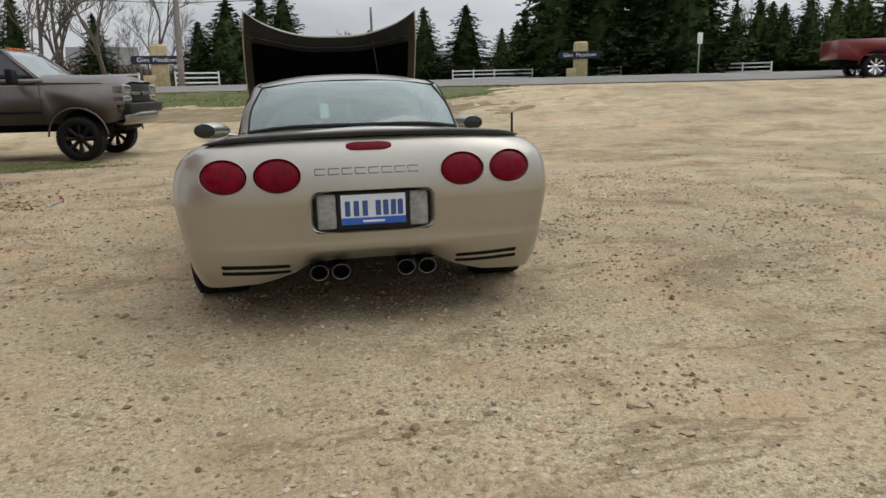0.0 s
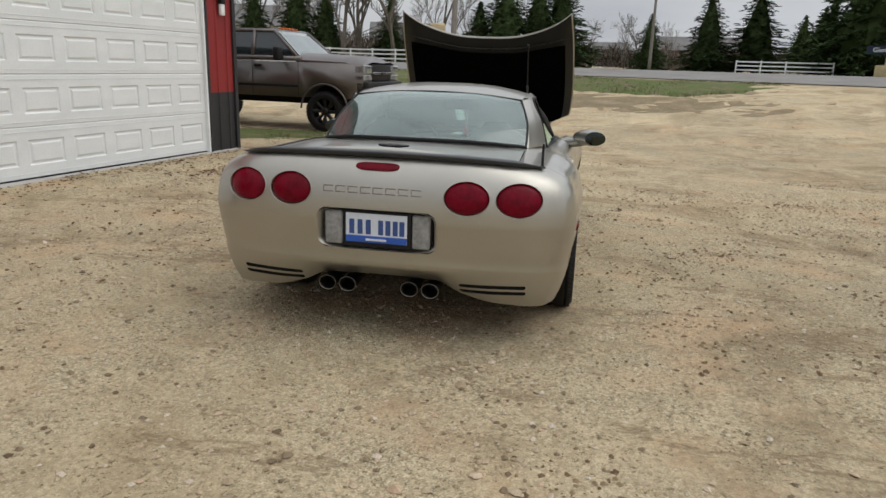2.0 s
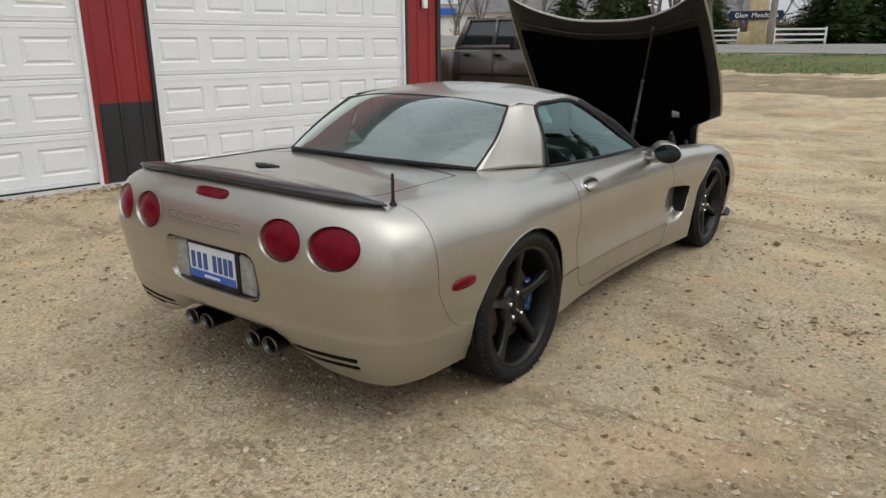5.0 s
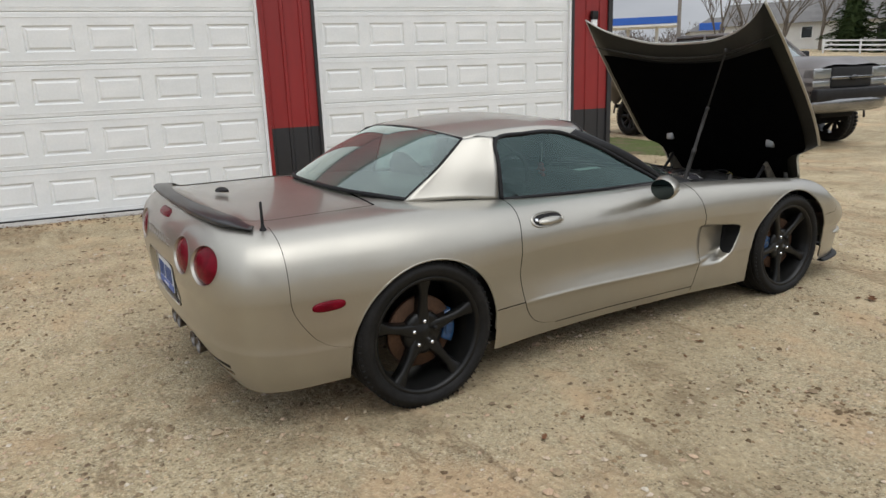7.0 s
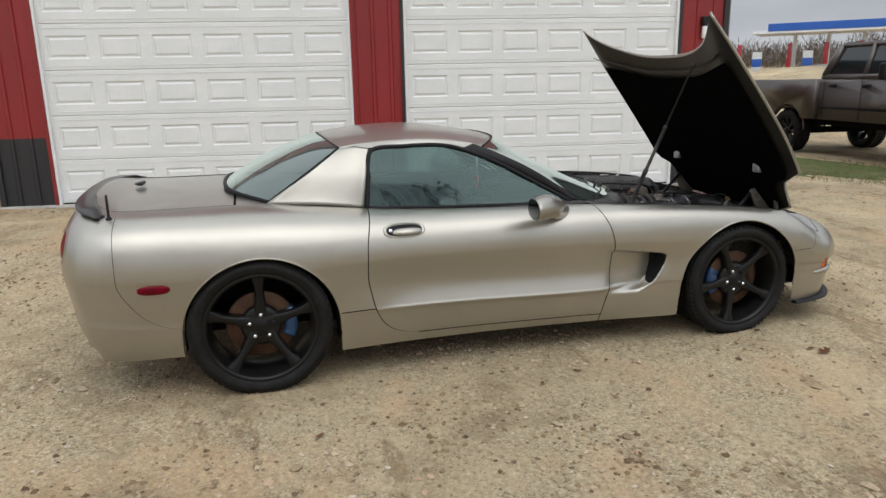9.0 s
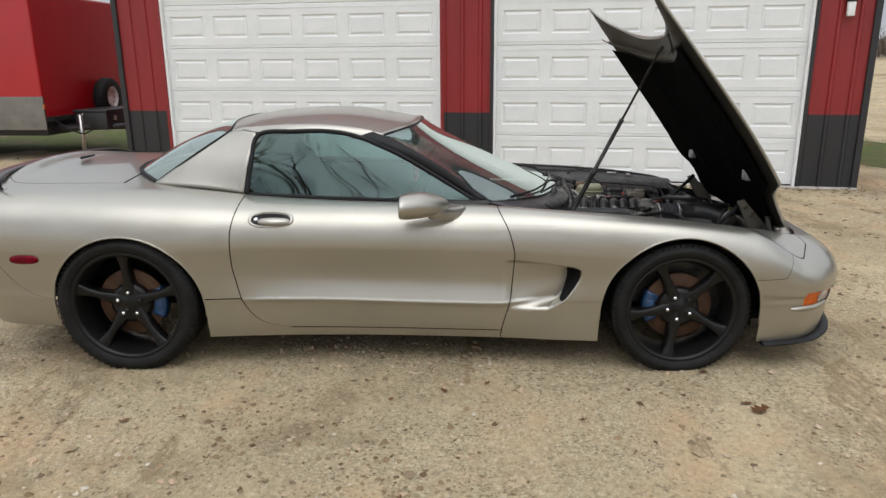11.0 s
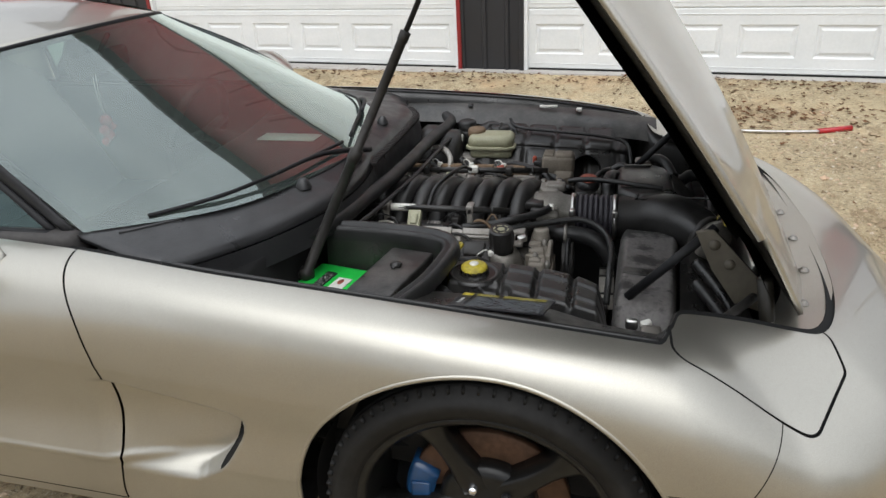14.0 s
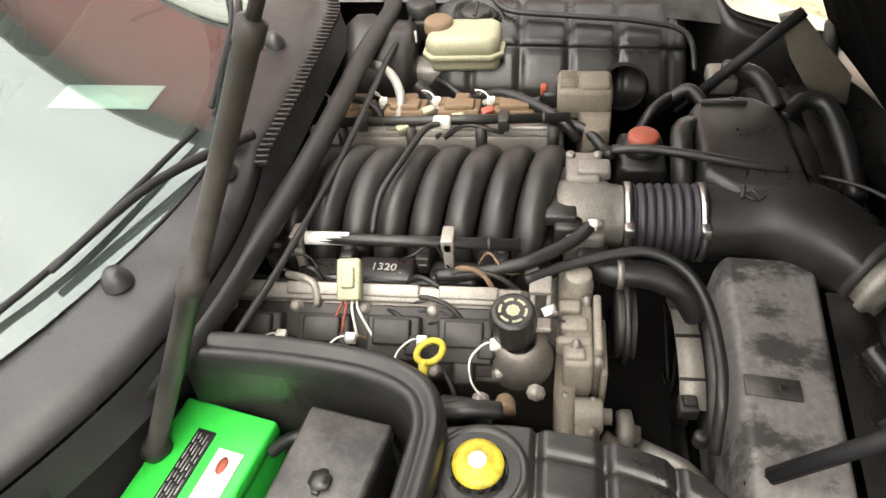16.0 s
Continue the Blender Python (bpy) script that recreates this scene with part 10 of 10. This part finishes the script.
rng = random.Random(11)
spruces = [(conifer("a", 9, 2.9, 1, NEEDLE, 0.03), 9), (conifer("b", 9, 2.5, 2, NEEDLE, 0.04), 9), (conifer("c", 8, 3.1, 3, NEEDLE, 0.02, 1.1), 8)]
pines = [(conifer("d", 7, 2.6, 5, NEEDLE_PALE, 0.10, 0.9, 0.05), 7), (conifer("e", 7, 3.0, 6, NEEDLE_PALE, 0.05, 0.9, 0.0), 7)]
plant(spruces, [(20.0, 62, 12.5), (21.4, 66, 10.5), (23.4, 63, 13.5, 1.1), (26.6, 63, 12.5), (27.9, 62, 13.0), (29.6, 61, 12.0), (31.0, 63, 7.5), (13.0, 64, 6.4, 1.75), (9.7, 64, 6.3, 1.15), (-1.1, 62, 7.6, 1.35), (-2.8, 61, 7.1, 1.4), (-5.3, 60, 6.6, 1.5), (-7.4, 62, 5.2, 1.3), (17.6, 66, 6.0, 1.3), (5.4, 78, 5.5), (-14.4, 63, 5.8), (-19.3, 60, 6.6), (-21.6, 62, 6.4), (-24.8, 64, 6.0), (19.0, 70, 8.5), (28.8, 68, 13.0), (22.3, 70, 11.0)], rng)
plant(pines, [(33.0, 64, 5.6), (34.6, 66, 6.2), (36.2, 64, 5.4), (37.8, 66, 6.2), (39.4, 62, 5.6), (41.0, 64, 6.4), (42.8, 62, 6.8), (44.8, 64, 6.2), (47, 62, 7), (50, 64, 7), (53, 62, 7), (57, 64, 7), (17.0, 74, 5.8), (15.8, 76, 5.2), (40.2, 70, 6.0), (35.4, 72, 6.2), (43.9, 72, 6.6)], rng)
bare = [(bare_tree("f", 10, 21), 10), (bare_tree("g", 10, 22, 0.36), 10), (bare_tree("h", 9, 23, 0.5), 9)]
plant(bare, [(-10.4, 60, 10.5), (-14.0, 57, 11.5), (-16.8, 60, 13.5), (-18.0, 58, 13.0), (48, 46, 13), (62, 17, 12), (78, 15, 13), (93, 14, 12), (112, 20, 13), (72, 40, 14), (102, 42, 14), (-20.0, 66, 9.5), (-12.0, 76, 8), (-8.4, 78, 7), (3.6, 84, 6.0), (4.6, 82, 6.5), (6.6, 90, 6), (16.2, 80, 5.6), (17.4, 84, 6.0), (13.2, 84, 5.6), (-22.6, 70, 9), (-24.6, 66, 10), (-27, 70, 10), (-29.4, 66, 10.5), (-31.5, 62, 9.5), (-33.6, 66, 9), (39.0, 80, 7.5), (-4.4, 84, 8), (33.8, 76, 8.5), (0.8, 96, 7), (10.0, 98, 6)], rng)

# brushwood and far woods: one mass of fine twigs and clumps each
def thicket(name, b0, b1, d, h, n, mat, label, seed, width=10.0):
    rng = random.Random(seed)
    V, F = [], []
    for i in range(n):
        b = rng.uniform(b0, b1)
        p = far(b, d + rng.uniform(0, width))
        hh = h * rng.uniform(0.45, 1.0) * (0.75 + 0.35 * noise.noise(Vector((b * 0.7, d * 0.1, seed))))
        for k in range(14):
            a = rng.uniform(0, 6.28)
            q = p + Vector((rng.uniform(-0.8, 0.8), rng.uniform(-0.8, 0.8), hh * rng.uniform(0.0, 0.85)))
            dd = Vector((math.cos(a) * 0.5, math.sin(a) * 0.5, rng.uniform(0.2, 1.0))).normalized()
            add_spray(V, F, q, dd, rng.uniform(0.6, 1.3) * (h / 4) ** 0.5, rng.uniform(0.02, 0.07) * (1 if mat is TWIG else 2), rng)
    me = bpy.data.meshes.new(name)
    me.from_pydata([tuple(v) for v in V], [], F)
    me.materials.append(mat)
    return tagged(new(name, me), label, "woods", kind="stuff")


thicket("brushwood", -34, 4, 84, 4.2, 1500, TWIG, "brown leafless brushwood behind the fence", 31)
thicket("brushwood", 2, 20, 92, 3.6, 700, TWIG, "brown leafless brushwood behind the houses", 32)
thicket("far_woods", 30, 62, 72, 4.2, 2600, NEEDLE_PALE, "dense green pine wood across the road", 33, 14)
thicket("far_woods", 18, 33, 74, 3.6, 1300, NEEDLE, "dense dark spruce wood across the road", 34, 10)
thicket("brushwood", -75, -34, 125, 7.0, 3600, TWIG, "brown wooded rise behind the filling station", 35, 60)
thicket("far_woods", -12, 40, 130, 6.0, 1500, TWIG, "far brown woods on the skyline", 36, 50)

# ---------- loose stones, leaves, grass ----------
def scatter(name, V, F, material, label, category):
    me = bpy.data.meshes.new(name)
    me.from_pydata(V, [], F)
    me.materials.append(material)
    return tagged(new(name, me), label, category, kind="stuff")


def loose_stones(n, seed):
    rng = random.Random(seed)
    V, F = [], []
    while n > 0:
        if rng.random() < 0.7:
            x, y = rng.uniform(-3.6, 4.2), rng.uniform(-4.6, 4.4)
        else:
            x, y = rng.uniform(-6, 9), rng.uniform(-7, 12)
        if x < -5.05 + 0.16 * (y - 1.4):
            continue
        if rng.random() > 0.25 + 1.1 * abs(noise.noise(Vector((x * 0.8, y * 0.8, 4)))) + 0.3 * noise.noise(Vector((x * 0.3, y * 0.3, 9))):
            continue
        n -= 1
        r = 0.0035 + 0.012 * rng.random() ** 3 + (0.014 if rng.random() < 0.012 else 0)
        z = height(x, y) + r * 0.2
        a, fl, st = rng.uniform(0, 6.28), rng.uniform(0.4, 0.8), rng.uniform(0.7, 1.3)
        i = len(V)
        sides = 6 if r > 0.007 else 4
        for q in range(sides):
            b = 2 * math.pi * q / sides + rng.uniform(-0.25, 0.25)
            k = rng.uniform(0.75, 1.2)
            px, py = math.cos(b) * r * k * st, math.sin(b) * r * k
            V.append((x + px * math.cos(a) - py * math.sin(a), y + px * math.sin(a) + py * math.cos(a), z + rng.uniform(-0.2, 0.25) * r))
        for q in range(2):
            V.append((x + rng.uniform(-0.35, 0.35) * r, y + rng.uniform(-0.35, 0.35) * r, z + r * fl * (1 if q == 0 else -1)))
        for k in range(sides):
            F.append((i + k, i + (k + 1) % sides, i + sides))
            F.append((i + (k + 1) % sides, i + k, i + sides + 1))
    return scatter("gravel", V, F, STONE, "loose grey and tan stones on the dirt", "gravel")


loose_stones(42000, 3)


def clods(n, seed):
    """Crumbly lumps of darker earth, thrown up in patches and along old tyre tracks."""
    rng = random.Random(seed)
    V, F = [], []
    patches = [(rng.uniform(1.2, 8.5), rng.uniform(-1.5, 13.0), rng.uniform(0.15, 1.1), rng.uniform(-0.6, 0.3)) for _ in range(46)]
    patches += [(rng.uniform(-3.6, 2.5), rng.uniform(-3.8, -1.4), rng.uniform(0.15, 0.6), rng.uniform(-1, 1)) for _ in range(16)]
    patches += [(rng.uniform(1.0, 3.6), rng.uniform(-1.0, 4.2), rng.uniform(0.2, 0.7), rng.uniform(-1, 1)) for _ in range(16)]
    while n > 0:
        cx, cy, ln, a = rng.choice(patches)
        f, g = rng.gauss(0, ln * 0.6), rng.gauss(0, 0.07 + 0.10 * ln)
        x, y = cx + f * math.cos(a) - g * math.sin(a), cy + f * math.sin(a) + g * math.cos(a)
        if abs(x) < 1.0 and -1.0 < y < 4.0:
            continue
        n -= 1
        r = 0.004 + 0.014 * rng.random() ** 2.5
        z = height(x, y) + r * 0.15
        i = len(V)
        for q in range(5):
            b = 2 * math.pi * q / 5 + rng.uniform(-0.3, 0.3)
            k = rng.uniform(0.7, 1.3) * r
            V.append((x + k * math.cos(b), y + k * math.sin(b), z + rng.uniform(-0.3, 0.2) * r))
        V.append((x, y, z + r * rng.uniform(0.4, 0.8)))
        for k in range(5):
            F.append((i + k, i + (k + 1) % 5, i + 5))
    return scatter("earth_clods", V, F, CLOD, "crumbled clods of darker brown earth on the lot", "earth")


clods(5200, 17)


def leaf_points(x, y, z, size, a, rng):
    """A curled pointed leaf: five cross ribs, folded on its midrib."""
    V = []
    curl, fold = rng.uniform(0.15, 0.55), rng.uniform(0.15, 0.7)
    for f, w in ((0, 0.02), (0.12, 0.20), (0.26, 0.12), (0.42, 0.36), (0.56, 0.18), (0.74, 0.26), (0.88, 0.07), (1, 0.01)):
        u = (f - 0.5) * size
        for s in (-1, 0, 1):
            v = s * w * size * rng.uniform(0.5, 1.3)
            zz = 0.004 + curl * size * (f - 0.5) ** 2 * 1.6 + fold * abs(v) * 0.8 + rng.uniform(0, 0.04) * size
            V.append((x + u * math.cos(a) - v * math.sin(a), y + u * math.sin(a) + v * math.cos(a), z + zz))
    F = [(i * 3 + k, i * 3 + k + 1, i * 3 + k + 4, i * 3 + k + 3) for i in range(7) for k in range(2)]
    return V, F


LEAVES_AT = ((1.21, -1.03), (-0.85, -0.41), (2.06, -0.70), (-1.59, -0.56), (1.23, 1.30), (1.44, 0.21), (1.96, 1.40), (1.41, 2.11), (1.25, 2.84), (1.17, 0.88), (1.41, 0.44), (1.13, 1.53), (1.32, 2.87), (1.06, 1.73), (0.93, 2.76), (0.97, 3.40))
rng = random.Random(8)
leaf_meshes = []
for k in range(4):
    V, F = leaf_points(0, 0, 0, (0.030, 0.038, 0.048, 0.095)[k], 0, rng)
    me = bpy.data.meshes.new("dead_leaf")
    me.from_pydata(V, [], F)
    me.materials.append(DEADLEAF)
    me.shade_smooth()
    leaf_meshes.append(me)
for k, (x, y) in enumerate(LEAVES_AT):
    ob = new("dead_leaf", leaf_meshes[3 if k == 12 else k % 3])
    ob.matrix_basis = pose(x, y, height(x, y) + 0.002, 0, 0, rng.uniform(0, 360))
    tagged(ob, "curled brown dead leaf lying on the dirt", "leaf", "dead leaves")


def litter(n, seed):
    rng = random.Random(seed)
    V, F = [], []
    for k in range(n):
        q = rng.random()
        if q < 0.60:
            y = rng.uniform(-2.6, 6.4)
            x = -5.10 + 0.16 * (y - 1.4) + abs(rng.gauss(0, 0.30))
        elif q < 0.78:
            x, y = rng.gauss(-3.5, 0.28), rng.gauss(4.0, 0.5)
        else:
            x, y = rng.uniform(-4.5, -1.6), rng.uniform(-1.5, 7.5)
        vs, fs = leaf_points(x, y, height(x, y) + rng.uniform(0, 0.01), rng.uniform(0.018, 0.06), rng.uniform(0, 6.28), rng)
        i = len(V)
        V += vs
        F += [tuple(i + j for j in f) for f in fs]
    return scatter("leaf_litter", V, F, DEADLEAF, "brown leaf litter drifted along the shop", "leaves")


litter(1500, 5)

# a steel bar with a red grip, lying in the dirt
bar = thing("pry_bar", pose(-2.94, 3.70, height(-2.94, 3.9) + 0.012), "steel bar with a red grip lying on the dirt", "tool")
bm = bmesh.new()
tube(bm, spline([(0, 0, 0.004), (0.005, 0.25, 0.002), (-0.005, 0.50, 0.004)], 8), 0.010, 8)
part("shaft", bm, STEEL, bar)
bm = bmesh.new()
tube(bm, [(-0.005, 0.48, 0.004), (-0.04, 0.58, 0.006), (-0.08, 0.69, 0.008)], 0.019, 8)
part("grip", bm, RED_SHINY, bar, "red grip")


def grass_blades(n, seed, pick, size):
    rng = random.Random(seed)
    V, F = [], []
    for k in range(n):
        x, y = pick(rng)
        if noise.noise(Vector((x * 0.5, y * 0.5, 2.2))) < rng.uniform(-0.35, 0.25):
            continue
        z = height(x, y)
        for b in range(3):
            a, h = rng.uniform(0, 6.28), size * rng.uniform(0.5, 1.2)
            w = size * 0.10
            ox, oy = rng.uniform(-0.05, 0.05), rng.uniform(-0.05, 0.05)
            i = len(V)
            V += [(x + ox + w * math.cos(a), y + oy + w * math.sin(a), z), (x + ox - w * math.cos(a), y + oy - w * math.sin(a), z), (x + ox + rng.uniform(-0.5, 0.5) * h, y + oy + rng.uniform(-0.5, 0.5) * h, z + h)]
            F.append((i, i + 1, i + 2))
    return scatter("grass", V, F, GRASS, "thin green and straw-coloured spring grass", "grass")


def on_verge(rng):
    x = rng.uniform(-26, 7)
    return x, lerp(18.0 - 0.34 * x + 3.0 * sstep(3.5, 7, x), road_y(x) - 0.5, rng.random())


def by_truck(rng):
    x = rng.uniform(-14, -3.2)
    return x, lerp(7.7 + 0.12 * (x + 3), 10.8 + 0.10 * (x + 3), rng.random())


grass_blades(14000, 41, on_verge, 0.075)
grass_blades(7000, 42, by_truck, 0.038)
